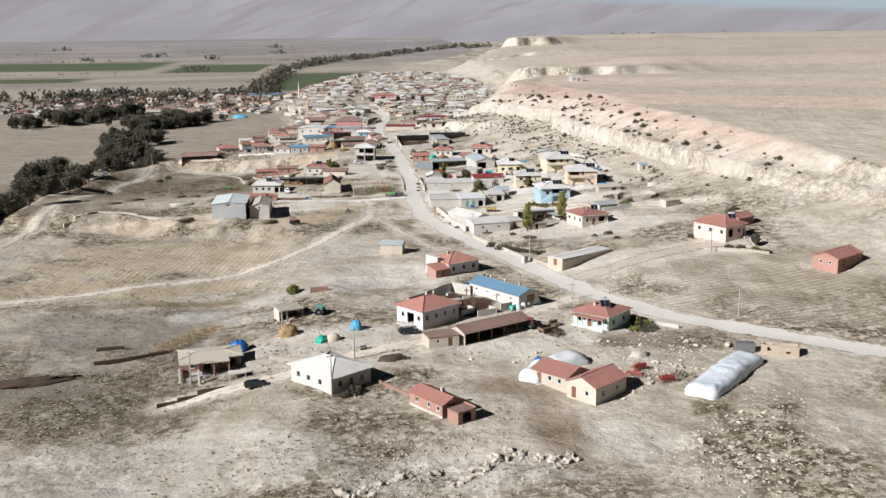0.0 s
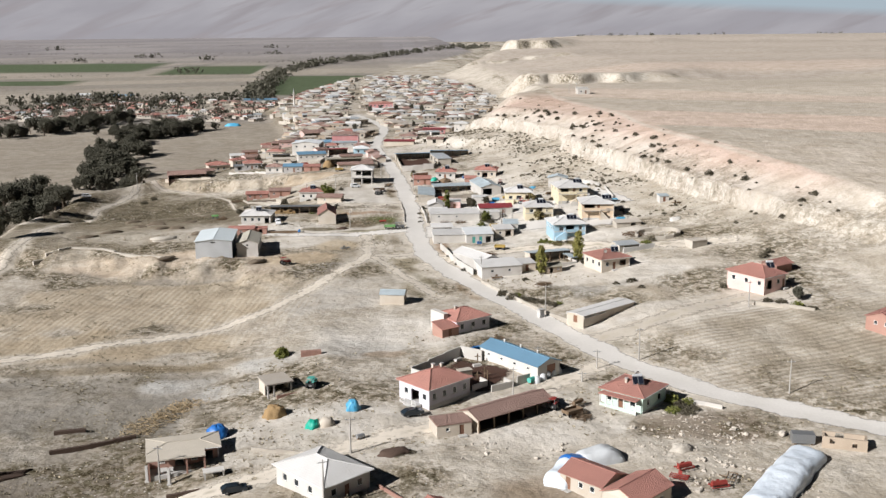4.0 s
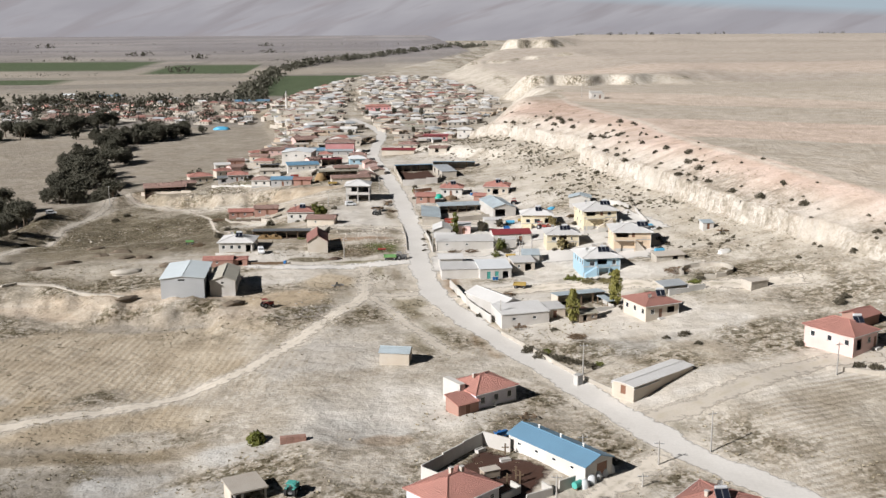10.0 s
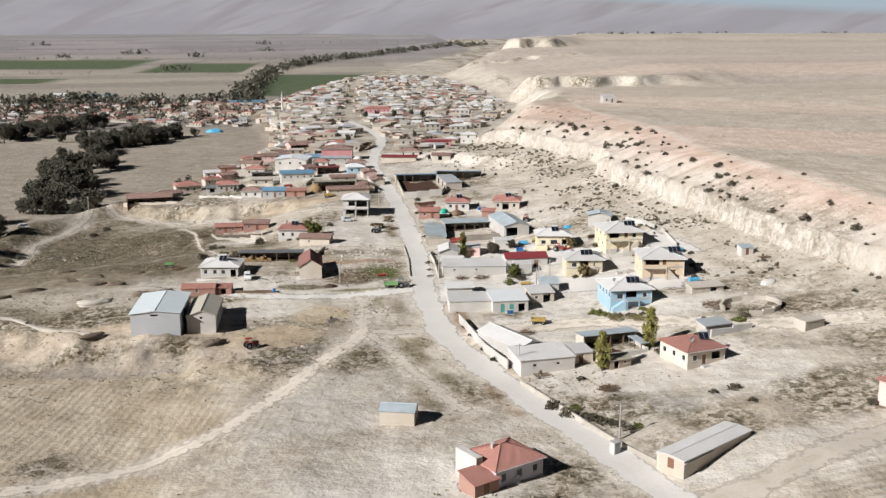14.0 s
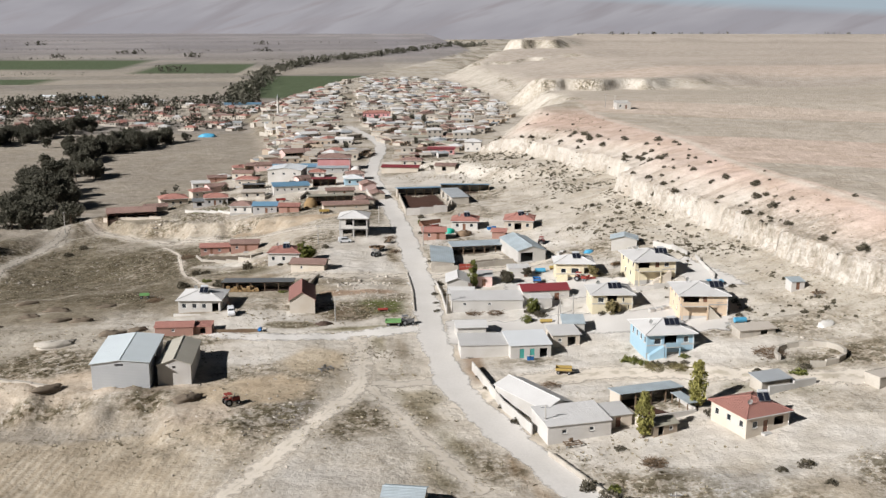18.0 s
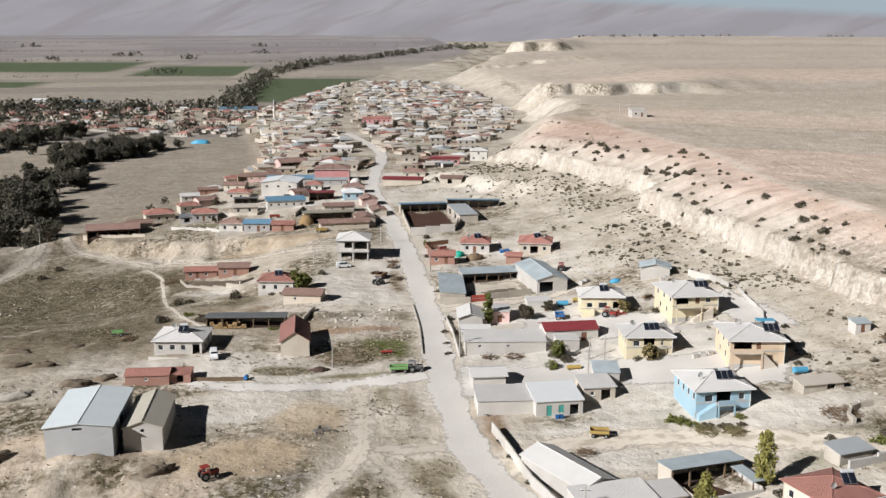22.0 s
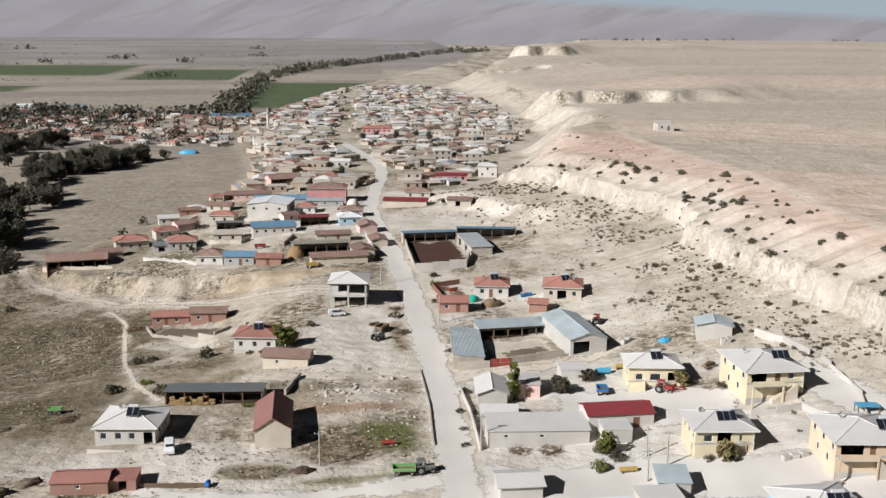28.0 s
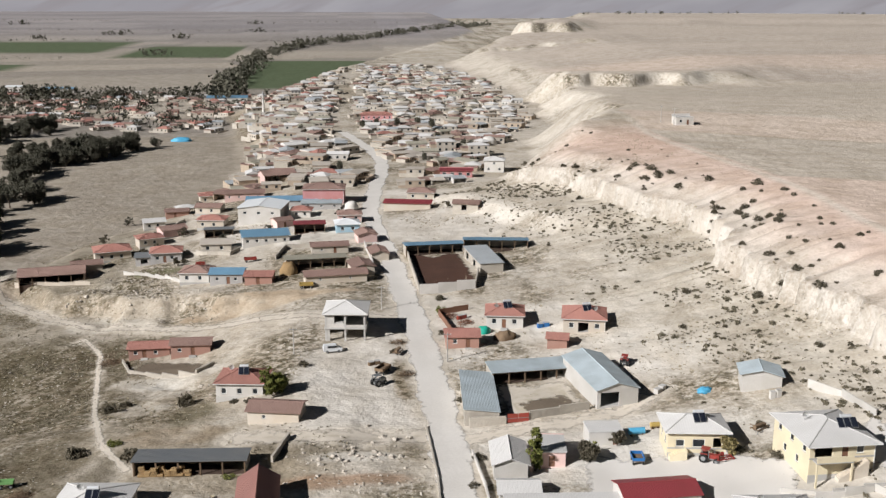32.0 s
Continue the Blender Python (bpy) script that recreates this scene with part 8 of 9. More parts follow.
# open concrete shelter in the farmyard
sh = thing("shelter", "open concrete farm shelter with a flat slab roof", "shelter", -20.4, 224.5, gz(-20.4, 224.5), 24)
part("roof_slab", boxed(-2.8, 2.8, -3.1, 3.1, 2.4, 2.65), M["roof_earth"], sh)
part("back_wall", boxed(-2.5, 2.5, 2.5, 2.7, -0.8, 2.4), M["cream"], sh)
for u in (-2.5, 2.3):
    part("side_wall", boxed(u, u + 0.2, -0.9, 2.5, -0.8, 2.4), M["cream"], sh)
for u in (-2.4, -1.2, 2.4):
    part("post", boxed(u - 0.15, u + 0.15, -2.8, -2.5, -0.8, 2.4), M["concrete"], sh)
part("pen_wall", boxed(-1.2, 3.4, -4.4, -4.2, -0.8, 0.6), M["brick"], sh)


def wheel(parent, x, y, r, w):
    t = shared("tyre", ("ty", r, w), lambda: tubed((0, -w / 2, r), (0, w / 2, r), r, n=14), M["tyre"], parent, Matrix.Translation((x, y, 0)))
    shared("rim", ("ri", r, w), lambda: tubed((0, -w / 2 - 0.01, r), (0, w / 2 + 0.01, r), r * 0.55, n=10), M["steel"], t, Matrix())


def car(label, x, y, rot, paint, van=False, category="car"):
    ob = thing("van" if van else "car", label, category, x, y, gz(x, y) + 0.05, rot)
    h = 1.75 if van else 1.38
    prof = [(-2.0, 0.3), (2.0, 0.3), (2.08, 0.75), (1.95, 0.95), (1.1 if not van else 1.3, 1.0 if not van else 1.15), (0.5 if not van else 0.7, h), (-1.3 if not van else -1.95, h), (-1.85 if not van else -2.05, 1.0), (-2.1, 0.85)]
    bm = bmesh.new()
    solid(bm, [(u, -0.82, w) for u, w in prof], [(u, 0.82, w) for u, w in prof])
    for v in bm.verts:
        if v.co.z > 1.05:
            v.co.y *= 0.86
    bmesh.ops.recalc_face_normals(bm, faces=bm.faces)
    bmesh.ops.bevel(bm, geom=bm.edges[:], offset=0.05, segments=2, affect="EDGES")
    part("body", bm, M[paint], ob)
    for s in (-1, 1):
        part("side_window", boxed(-1.2, 0.75 if not van else 0.9, s * 0.78 - 0.015, s * 0.78 + 0.015, 1.0 if not van else 1.15, h - 0.14), M["glass"], ob)
        for u in (-1.25, 1.25):
            wheel(ob, u, s * 0.74, 0.31, 0.2)
        part("headlight", boxed(2.0, 2.07, s * 0.6 - 0.14, s * 0.6 + 0.14, 0.7, 0.85), M["frame"], ob)
    m = Matrix.Translation((0.86 if not van else 1.05, 0, (1.0 + h) / 2)) @ Matrix.Rotation(radians(58), 4, "Y")
    part("windscreen", boxed(-0.3, 0.3, -0.62, 0.62, 0.0, 0.05, m=m), M["glass"], ob)
    return ob


car("dark green car parked beside the farmhouse", -23.1, 181.3, 15, "car_dark")
car("dark car parked before the veranda house", 6.2, 206.8, 20, "car_dark")
car("white van parked beside the farmhouse", -32.8, 378.6, -80, "car_white", van=True, category="van")
car("pale blue van parked before the concrete house", -7.2, 457.4, 10, "tank", van=True, category="van")


def tractor(label, x, y, rot, paint):
    ob = thing("tractor", label, "tractor", x, y, gz(x, y) + 0.05, rot, "tractors")
    part("hood", boxed(0.1, 1.7, -0.4, 0.4, 0.7, 1.35), M[paint], ob)
    part("chassis", boxed(-1.1, 1.6, -0.3, 0.3, 0.45, 0.8), M["steel"], ob)
    part("seat", boxed(-0.9, -0.4, -0.3, 0.3, 0.95, 1.35), M["tyre"], ob)
    part("canopy", boxed(-1.2, 0.2, -0.65, 0.65, 2.15, 2.25), M[paint], ob)
    for u in (-1.1, 0.1):
        for s in (-0.55, 0.55):
            part("canopy_post", boxed(u - 0.04, u + 0.04, s - 0.04, s + 0.04, 0.75, 2.15), M["steel"], ob)
    for s in (-1, 1):
        part("mudguard", boxed(-1.3, -0.1, s * 0.62 - 0.2, s * 0.62 + 0.2, 1.38, 1.46), M[paint], ob)
        wheel(ob, -0.7, s * 0.72, 0.7, 0.4)
        wheel(ob, 1.3, s * 0.62, 0.42, 0.25)
    part("exhaust", tubed((0.9, 0.2, 1.35), (0.9, 0.2, 2.1), 0.05, n=6), M["steel"], ob)


def trailer(label, x, y, rot, paint, L=3.6, W=1.9):
    ob = thing("trailer", label, "trailer", x, y, gz(x, y) + 0.05, rot, "farm trailers")
    part("bed", boxed(-L / 2, L / 2, -W / 2, W / 2, 0.72, 0.84), M["wood"], ob)
    for s in (-1, 1):
        part("side_board", boxed(-L / 2, L / 2, s * W / 2 - 0.04, s * W / 2 + 0.04, 0.84, 1.35), M[paint], ob)
        part("end_board", boxed(s * L / 2 - 0.04, s * L / 2 + 0.04, -W / 2 + 0.05, W / 2 - 0.05, 0.84, 1.35), M[paint], ob)
        for u in (-L / 3, L / 3):
            wheel(ob, u, s * W * 0.42, 0.36, 0.22)
    part("drawbar", boxed(L / 2, L / 2 + 1.2, -0.06, 0.06, 0.5, 0.62), M["steel"], ob)


tractor("red tractor by the end of the stable", 32.6, 207.6, 60, "red")
tractor("red tractor beside the yellow house", 54.4, 393.4, -30, "red")
tractor("dark tractor at the roadside yard", 8.6, 368.6, 10, "steel")
tractor("old grey tractor on the bare yard", 2.4, 437.0, 40, "steel")
tractor("red tractor behind the hay barn", 51.9, 437, 70, "red")
tractor("red seed drill on the barn yard", -26.1, 323.4, 30, "red")
tractor("teal tractor beside the concrete shelter", -13.0, 223.2, 70, "door_teal")
trailer("bright green trailer beside the road", 5.4, 368.2, 0, "green")
trailer("orange and blue trailer in the yard", 43.5, 395.8, 85, "blue_paint", 2.8)
trailer("yellow trailer on the open yard", 38.4, 333.2, -12, "yellow_paint", 3.2)
trailer("rusty trailer on the bare yard", 3.4, 443.5, 60, "wood")
trailer("brown cart beside the stable", 35.4, 203.8, 30, "wood")
trailer("yellow trailer on the terrace", -15.5, 508.5, 5, "yellow_paint")
trailer("red trailer in the terrace yard", -33.9, 544, 8, "red")
trailer("green implement by the farm", -57.7, 401.1, 4, "green", 2.4, 1.0)


def cylinder_tank(label, x, y, rot, paint, r, length):
    ob = thing("water_tank", label, "water tank", x, y, gz(x, y), rot)
    part("drum", tubed((-length / 2, 0, r + 0.2), (length / 2, 0, r + 0.2), r, n=14), M[paint], ob)
    for u in (-length / 3, length / 3):
        part("cradle", boxed(u - 0.1, u + 0.1, -r * 0.8, r * 0.8, -0.2, 0.45), M["wood"], ob)


cylinder_tank("bright blue water tank in the yard", 46.1, 406.1, 5, "tarp_sky", 0.6, 2.8)
cylinder_tank("bright blue water tank on the slope", 79.2, 346.8, 5, "tarp_sky", 0.6, 2.6)
cylinder_tank("yellow tank beside the yellow house", 49.7, 407.5, 5, "yellow_paint", 0.45, 1.6)
cylinder_tank("red roller on the grass", 3.2, 379.2, 3, "red", 0.3, 2.4)
cylinder_tank("yellow field roller by the garden bush", 40.4, 364.6, 3, "yellow_paint", 0.4, 2.8)
cylinder_tank("blue barrel at the garden end", -24.8, 365.8, 80, "blue_paint", 0.4, 1.2)
cylinder_tank("grey spray tank by the road", -3.3, 197.5, 30, "steel", 0.4, 1.4)
bt = thing("lean_to", "small lean-to under a bright blue sheet", "lean-to", 82.3, 372, gz(82.3, 372), -6)
part("sheet", boxed(-1.9, 1.9, -1.1, 1.1, 1.3, 1.42), M["tarp_sky"], bt)
for u in (-1.7, 1.7):
    for v in (-0.9, 0.9):
        part("post", boxed(u - 0.07, u + 0.07, v - 0.07, v + 0.07, -0.6, 1.3), M["wood"], bt)
bs_ = thing("brick_stack", "small stack of red bricks in the field", "brick stack", -14.3, 243.0, gz(-14.3, 243.0), 8)
for i in range(4):
    for k in range(3):
        shared("brick_layer", "bl", lambda: boxed(-0.55, 0.55, -0.5, 0.5, 0, 0.4), M["brick"], bs_, Matrix.Translation((i * 1.12 - 1.7, 0, k * 0.41 - 0.1)) @ Matrix.Scale(0.98, 4))
bale_mesh = bpy.data.meshes.new("straw_bale")
bm = boxed(-0.5, 0.5, -0.4, 0.4, 0, 0.45)
bmesh.ops.bevel(bm, geom=bm.edges[:], offset=0.06, segments=1, affect="EDGES")
bm.to_mesh(bale_mesh)
bm.free()
bale_mesh.materials.append(M["straw"])
for i in range(16):
    for k in range(1 + (i * 7) % 3):
        x, y = -36.4 + (i % 8) * 1.06 + rng.uniform(-0.1, 0.1), 400.6 + (i // 8) * 1.0
        sb = new("straw_bale", bale_mesh)
        sb.matrix_basis = pose(x, y, gz(-28.6, 403.1) + 0.06 + 0.455 * k, 0, 0, rng.uniform(-6, 6))
        tagged(sb, "loose golden straw bale stacked in the machine shed", "straw bale", "bales in the machine shed")


# ---- finer pieces of the yards ----
def covered_clamp(label, ends, w, h, mat, seed, wave=0.25):
    """A long covered heap of even width with blunt ends and creased sheeting."""
    (ax, ay), (bx, by) = ends
    L = math.hypot(bx - ax, by - ay)
    n, k = int(L / 0.45), 18
    bm = bmesh.new()
    rows = []
    for i in range(n + 1):
        u = i / n
        end = min(1.0, min(u, 1 - u) * L / 2.2)
        end = math.sin(end * math.pi / 2) ** 0.6
        row = []
        for j in range(k + 1):
            a = math.pi * j / k
            f = noise.noise(Vector((u * L * 0.5, j * 0.45, seed))) + 0.5 * noise.noise(Vector((u * L * 1.4, j * 0.9, seed + 5)))
            half = w / 2 * (0.72 + 0.28 * end) * (1 + 0.10 * noise.noise(Vector((u * L * 0.3, seed, j > 9))))
            y = -half * math.copysign(abs(math.cos(a)) ** 0.7, math.cos(a))
            z = h * (0.25 + 0.75 * end) * math.sin(a) ** 0.75 * (1 + 0.12 * math.sin(u * 9 + seed)) + wave * f * math.sin(a)
            row.append(bm.verts.new((u * L - L / 2 + 0.15 * f, y, z - 0.3 * (j in (0, k)))))
        rows.append(row)
    for p, q in zip(rows, rows[1:]):
        for j in range(k):
            bm.faces.new((p[j], q[j], q[j + 1], p[j + 1]))
    for r in (rows[0], rows[-1]):
        bm.faces.new(r)
    bmesh.ops.recalc_face_normals(bm, faces=bm.faces)
    for f in bm.faces:
        f.smooth = True
    ob = part("silage_clamp", bm, M[mat])
    x, y = (ax + bx) / 2, (ay + by) / 2
    ob.matrix_basis = pose(x, y, gz(x, y) - 0.05, 0, 0, math.degrees(math.atan2(by - ay, bx - ax)))
    return tagged(ob, label, "silage heap")


covered_clamp("long silage clamp under creased white plastic", [(55.6, 165.4), (72.4, 185.6)], 6.4, 2.1, "plastic", 3)
covered_clamp("low heap under white plastic sheet behind the farmhouse", [(27.2, 176.6), (31.6, 184.2)], 4.6, 1.7, "plastic", 7)
covered_clamp("heap under a dull grey-white sheet behind the farmhouse", [(32.4, 185.2), (40.4, 186.2)], 4.6, 2.3, "plastic_grey", 9)
covered_clamp("blue tarpaulin laid across the plastic heap", [(29.6, 181.6), (33.4, 185.6)], 4.9, 2.1, "tarp", 11, 0.15)


def implement(label, x, y, rot, paint, seed):
    """A field implement: a frame of beams with tines and a drawbar."""
    r = random.Random(seed)
    ob = thing("field_implement", label, "farm implement", x, y, gz(x, y), rot, "field implements")
    for v in (-0.7, 0.0, 0.7):
        part("beam", boxed(-1.5, 1.5, v - 0.07, v + 0.07, 0.55, 0.69), M[paint], ob)
    for u in (-1.4, 1.4):
        part("side_beam", boxed(u - 0.07, u + 0.07, -0.8, 0.8, 0.69, 0.8), M[paint], ob)
    for i in range(7):
        u = -1.35 + i * 0.45
        part("tine", boxed(u - 0.04, u + 0.04, -0.7 + 0.7 * (i % 3) - 0.05, -0.7 + 0.7 * (i % 3) + 0.05, -0.05, 0.55), M["steel"], ob)
    part("drawbar", boxed(-0.06, 0.06, 0.8, 2.0, 0.5, 0.62), M[paint], ob)
    part("hitch_post", boxed(-0.3, 0.3, 0.5, 0.6, 0.8, 1.35), M[paint], ob)
    if seed % 2:
        part("seed_box", boxed(-1.3, 1.3, -0.3, 0.3, 0.8, 1.3), M[paint], ob)


implement("red field harrow parked among stones", 49.2, 180.6, 20, "red", 1)
implement("red cultivator parked among stones", 47.4, 177.4, -30, "red", 2)
implement("red seed drill parked among stones", 52.6, 173.8, 10, "red", 3)
implement("rusty plough frame among stones", 55.6, 176.6, 60, "wood", 4)
implement("rusty cultivator beside the stable", 37.2, 207.6, 40, "wood", 5)
implement("rusty harrow standing behind the cattle shed", 27.2, 248.6, 15, "wood", 6)
implement("blue plough beside the cattle shed", 21.4, 241.2, 35, "blue_paint", 7)
implement("rusty hay rake standing on the slope", 99.5, 354.2, 20, "wood", 8)
implement("rusty hay rake on the bare yard", 6.8, 454.0, 70, "wood", 9)
implement("dark harrow by the track", -9.0, 338.4, 30, "steel", 10)
implement("rusty harrow before the compound", 33.5, 300.2, 10, "wood", 12)
implement("red cultivator in the terrace yard", -49.2, 547.4, 10, "red", 11)


def crate_row(label, category, name, x, y, rot, n, size, mat, group=""):
    """Alike boxes or drums set in a row."""
    for i in range(n):
        c, s = math.cos(radians(rot)), math.sin(radians(rot))
        px, py = x + c * i * size[0] * 1.25, y + s * i * size[0] * 1.25
        ob = thing(name, label, category, px, py, gz(px, py), rot + rng.uniform(-9, 9), group)
        a, b, h = size[0] / 2, size[1] / 2, size[2]
        part("body", boxed(-a, a, -b, b, -0.1, h), M[mat], ob)
        part("lid", boxed(-a - 0.04, a + 0.04, -b - 0.04, b + 0.04, h, h + 0.07), M["concrete"], ob)


# the cattle yard
wall_run("tall white block wall round the cattle yard", [(17.9, 238.9), (22.2, 235.4)], 2.4, 0.25, "white")
wall_run("white block stall wall before the cattle yard", [(18.4, 217.8), (21.6, 220.4), (20.4, 222.4)], 1.3, 0.25, "white")
wall_run("white block stall wall before the cattle yard", [(22.1, 217.6), (26.4, 219.6), (25.2, 221.8)], 1.3, 0.25, "white")
wall_run("white block stall wall before the cattle yard", [(27.6, 220.6), (30.4, 222.2)], 1.8, 0.25, "white")
hut = thing("feed_cart", "beige feed cart standing in the cattle yard", "cart", 17.6, 226.0, gz(17.6, 226), 20)
part("body", boxed(-1.4, 1.4, -0.8, 0.8, 0.5, 1.7), M["mud"], hut)
part("roof", boxed(-1.5, 1.5, -0.9, 0.9, 1.7, 1.8), M["roof_earth"], hut)
for u in (-1.1, 1.1):
    for v in (-1, 1):
        wheel(hut, u, v * 0.95, 0.32, 0.2)
for x, y, r in ((17.2, 236.0, 40), (20.8, 231.6, 15)):
    tr = thing("feed_trough", "pale concrete feed trough in the cattle yard", "trough", x, y, gz(x, y) + 0.1, r, "feed troughs")
    part("basin", boxed(-0.9, 0.9, -0.4, 0.4, -0.2, 0.35), M["block"], tr)
    for v in (-0.36, 0.36):
        part("rim", boxed(-0.9, 0.9, v - 0.06, v + 0.06, 0.35, 0.55), M["block"], tr)
for x, y in ((21.1, 233.9), (21.6, 225.0), (19.9, 222.9), (22.0, 223.4)):
    ps = thing("yard_post", "dark wooden post in the cattle yard", "post", x, y, gz(x, y), 0, "yard posts")
    part("post", boxed(-0.12, 0.12, -0.12, 0.12, -0.4, 2.2), M["wood"], ps)
    part("crosspiece", boxed(-0.6, 0.6, -0.06, 0.06, 1.5, 1.65), M["wood"], ps)
for x, y in ((31.8, 221.8), (33.2, 223.0), (34.4, 224.4), (35.6, 225.6), (37.0, 226.8)):
    heap("wrapped_bale", "white wrapped silage bale by the cattle shed", "bale", x, y, 0.9, 0.8, 1.3, "plastic_grey", 30, int(x * 3), 0.06)
cylinder_tank("small teal water tank by the cattle shed", 30.6, 221.4, 40, "door_teal", 0.55, 1.5)
for k in range(3):  # roof vents of the cattle shed
    p = at_house(hb, -5 + k * 5.0, 0.4, 4.05)
    vt = thing("roof_vent", "small white roof ventilator", "roof vent", p.x, p.y, p.z, 0, "roof vents")
    part("pipe", tubed((0, 0, -0.25), (0, 0, 0.35), 0.16, n=8), M["frame"], vt)
    part("cowl", tubed((0, 0, 0.35), (0, 0, 0.5), 0.28, 0.1, n=8), M["frame"], vt)

# the veranda of the lilac house: steps, slab and railing on its valley side
b = part("porch", boxed(-6.9, -5.3, -2.2, 2.4, -1.0, 0.05), M["concrete"], hv)
for i in range(5):
    part("step", boxed(-6.9 - 0.3 * (i + 1), -6.9 - 0.3 * i, -1.0, 1.0, -1.2, -0.05 - 0.17 * i), M["concrete"], b)
for v in (-2.1, -1.05, 1.05, 2.3):
    part("railing_post", boxed(-6.88, -6.8, v - 0.04, v + 0.04, 0.05, 0.95), M["frame"], b)
for v0, v1 in ((-2.1, -1.05), (1.05, 2.3)):
    for z in (0.5, 0.92):
        part("rail", boxed(-6.87, -6.81, v0, v1, z, z + 0.05), M["frame"], b)
# the mint house: a glazed white veranda front
vr = part("veranda", boxed(-6.0, -4.4, -3.9, 3.9, -1.0, 0.1), M["concrete"], hg, "white veranda floor")
for i in range(7):
    v = -3.8 + i * 1.26
    part("veranda_post", boxed(-5.95, -5.8, v - 0.08, v + 0.08, 0.1, 2.6), M["frame"], vr)
part("veranda_wall", boxed(-5.93, -5.83, -3.7, 3.7, 0.1, 0.8), M["mint"], vr)
part("veranda_roof", boxed(-6.2, -4.42, -4.0, 4.0, 2.6, 2.75), M["tile"], vr)
# the gable wall and dish of the lilac-sided house
house("raised pale roof section of the poultry shed", 49.4, 258.4, 7.4, 5.4, 37, 2.2, roof="gable", wall="cream", top="roof_pale", rise=0.3, over=0.2, name="shed", category="shed")
part("parapet_wall", boxed(-6.0, -4.75, -1.0, 4.4, -0.8, 4.3), M["white"], hp, "taller white gable wall")


def dish(x, y, z, rot):
    ob = thing("satellite_dish", "white satellite dish on a short mast", "satellite dish", x, y, z, rot, "satellite dishes")
    part("mast", tubed((0, 0, -0.4), (0, 0, 0.7), 0.035, n=6), M["steel"], ob)
    bm = bmesh.new()
    rings = [[bm.verts.new((r * math.cos(i * 0.5236), -0.18 + r * r * 0.45 * -1 + 0.2, 0.75 + r * math.sin(i * 0.5236))) for i in range(12)] for r in (0.08, 0.3, 0.5)]
    for a, b_ in zip(rings, rings[1:]):
        for i in range(12):
            bm.faces.new((a[i], a[(i + 1) % 12], b_[(i + 1) % 12], b_[i]))
    bm.faces.new(rings[0])
    res = bmesh.ops.solidify(bm, geom=bm.faces[:], thickness=0.03)
    part("bowl", bm, M["frame"], ob)
    part("feed_arm", boxed(-0.02, 0.02, -0.6, 0.0, 0.5, 0.55), M["steel"], ob)


dish(21.9, 255.0, gz(21.9, 255.0) + 0.3, 20)
for o, u, v, w in ((hbl, -3.2, -2.0, 5.2), (hym, -2.6, 1.0, 4.8), (hyb, -2.8, 1.0, 6.3), (hyr, -2.4, 1.0, 6.2), (ht, -2.0, -2.2, 4.0), (hf, -2.0, 0.8, 4.1), (h1, -2.0, -1.5, 3.9), (h2, 2.4, -1.5, 4.0), (ho, -2.4, 0.6, 4.0), (hg, 2.0, 0.4, 4.3)):
    p = at_house(o, u, v, w)
    dish(p.x, p.y, p.z, 12)

# porch box at the end of the small brick house, and its garden wall
house("roofless red brick porch at the end of the small house", 13.5, 159.9, 2.8, 3.8, -55, 1.9, roof="flat", wall="brick", top="tile_old", rise=0.3, over=0.05, name="porch", category="porch", E=[(1.9, 0.06, 1.9, 1.7, "gap")])
wall_run("low red brick garden wall", [(-0.3, 179.0), (2.6, 174.8), (5.4, 170.9)], 0.6, 0.25, "brick", name="garden_wall")
tb2 = thing("work_table", "white slab table before the brick house", "table", -27.4, 188.6, gz(-27.4, 188.6), 15)
part("tabletop", boxed(-1.7, 1.7, -0.9, 0.9, 1.0, 1.2), M["white"], tb2)
for u in (-1.5, 1.5):
    for v in (-0.75, 0.75):
        part("leg", boxed(u - 0.1, u + 0.1, v - 0.1, v + 0.1, -0.3, 1.0), M["concrete"], tb2)
for x, y in ((-38.6, 190.2), (-34.6, 188.2)):
    cp = thing("porch_pillar", "pale concrete pillar under the roof slab", "pillar", x, y, gz(x, y), -6, "porch pillars")
    part("shaft", boxed(-0.22, 0.22, -0.22, 0.22, -0.6, 2.8), M["concrete"], cp)
    part("foot", boxed(-0.35, 0.35, -0.35, 0.35, -0.6, 0.2), M["concrete"], cp)

# ---- the compound by the bend ----
pen = thing("sheep_pen", "open pen with low white walls round red-brown earth", "pen", 51, 310.3, gz(51, 310.3), 14)
part("pen_floor", boxed(-5.4, 5.6, -3.0, 2.4, -0.6, 0.14), M["yard"], pen)
part("front_wall", boxed(-5.6, 5.8, -3.3, -3.05, -0.8, 1.2), M["white"], pen)
part("side_wall", boxed(5.6, 5.85, -3.04, 3.0, -0.8, 1.5), M["white"], pen)
part("side_wall", boxed(-5.65, -5.4, -3.04, 3.0, -0.8, 1.4), M["cream"], pen)
part("side_roof", boxed(4.2, 6.3, -2.8, 3.0, 2.3, 2.42), M["sheet_pale"], pen)
for v in (-2.6, 0.2, 2.6):
    part("post", boxed(4.3, 4.45, v - 0.08, v + 0.08, -0.5, 2.3), M["wood"], pen)
house("small dark cottage under the poplar", 49.1, 302.5, 4.6, 3.4, 16, 1.9, roof="gable", wall="mud", top="roof_olive", rise=0.6, over=0.25, name="hut", category="hut", S=[(1.4, 0.06, 1.0, 1.6, "gap"), W1(3.4, 0.8, 0.7, 0.7)])
ring = [(85.4 + 6.6 * math.cos(radians(a)), 325.6 + 5.6 * math.sin(radians(a))) for a in range(-110, 215, 25)]
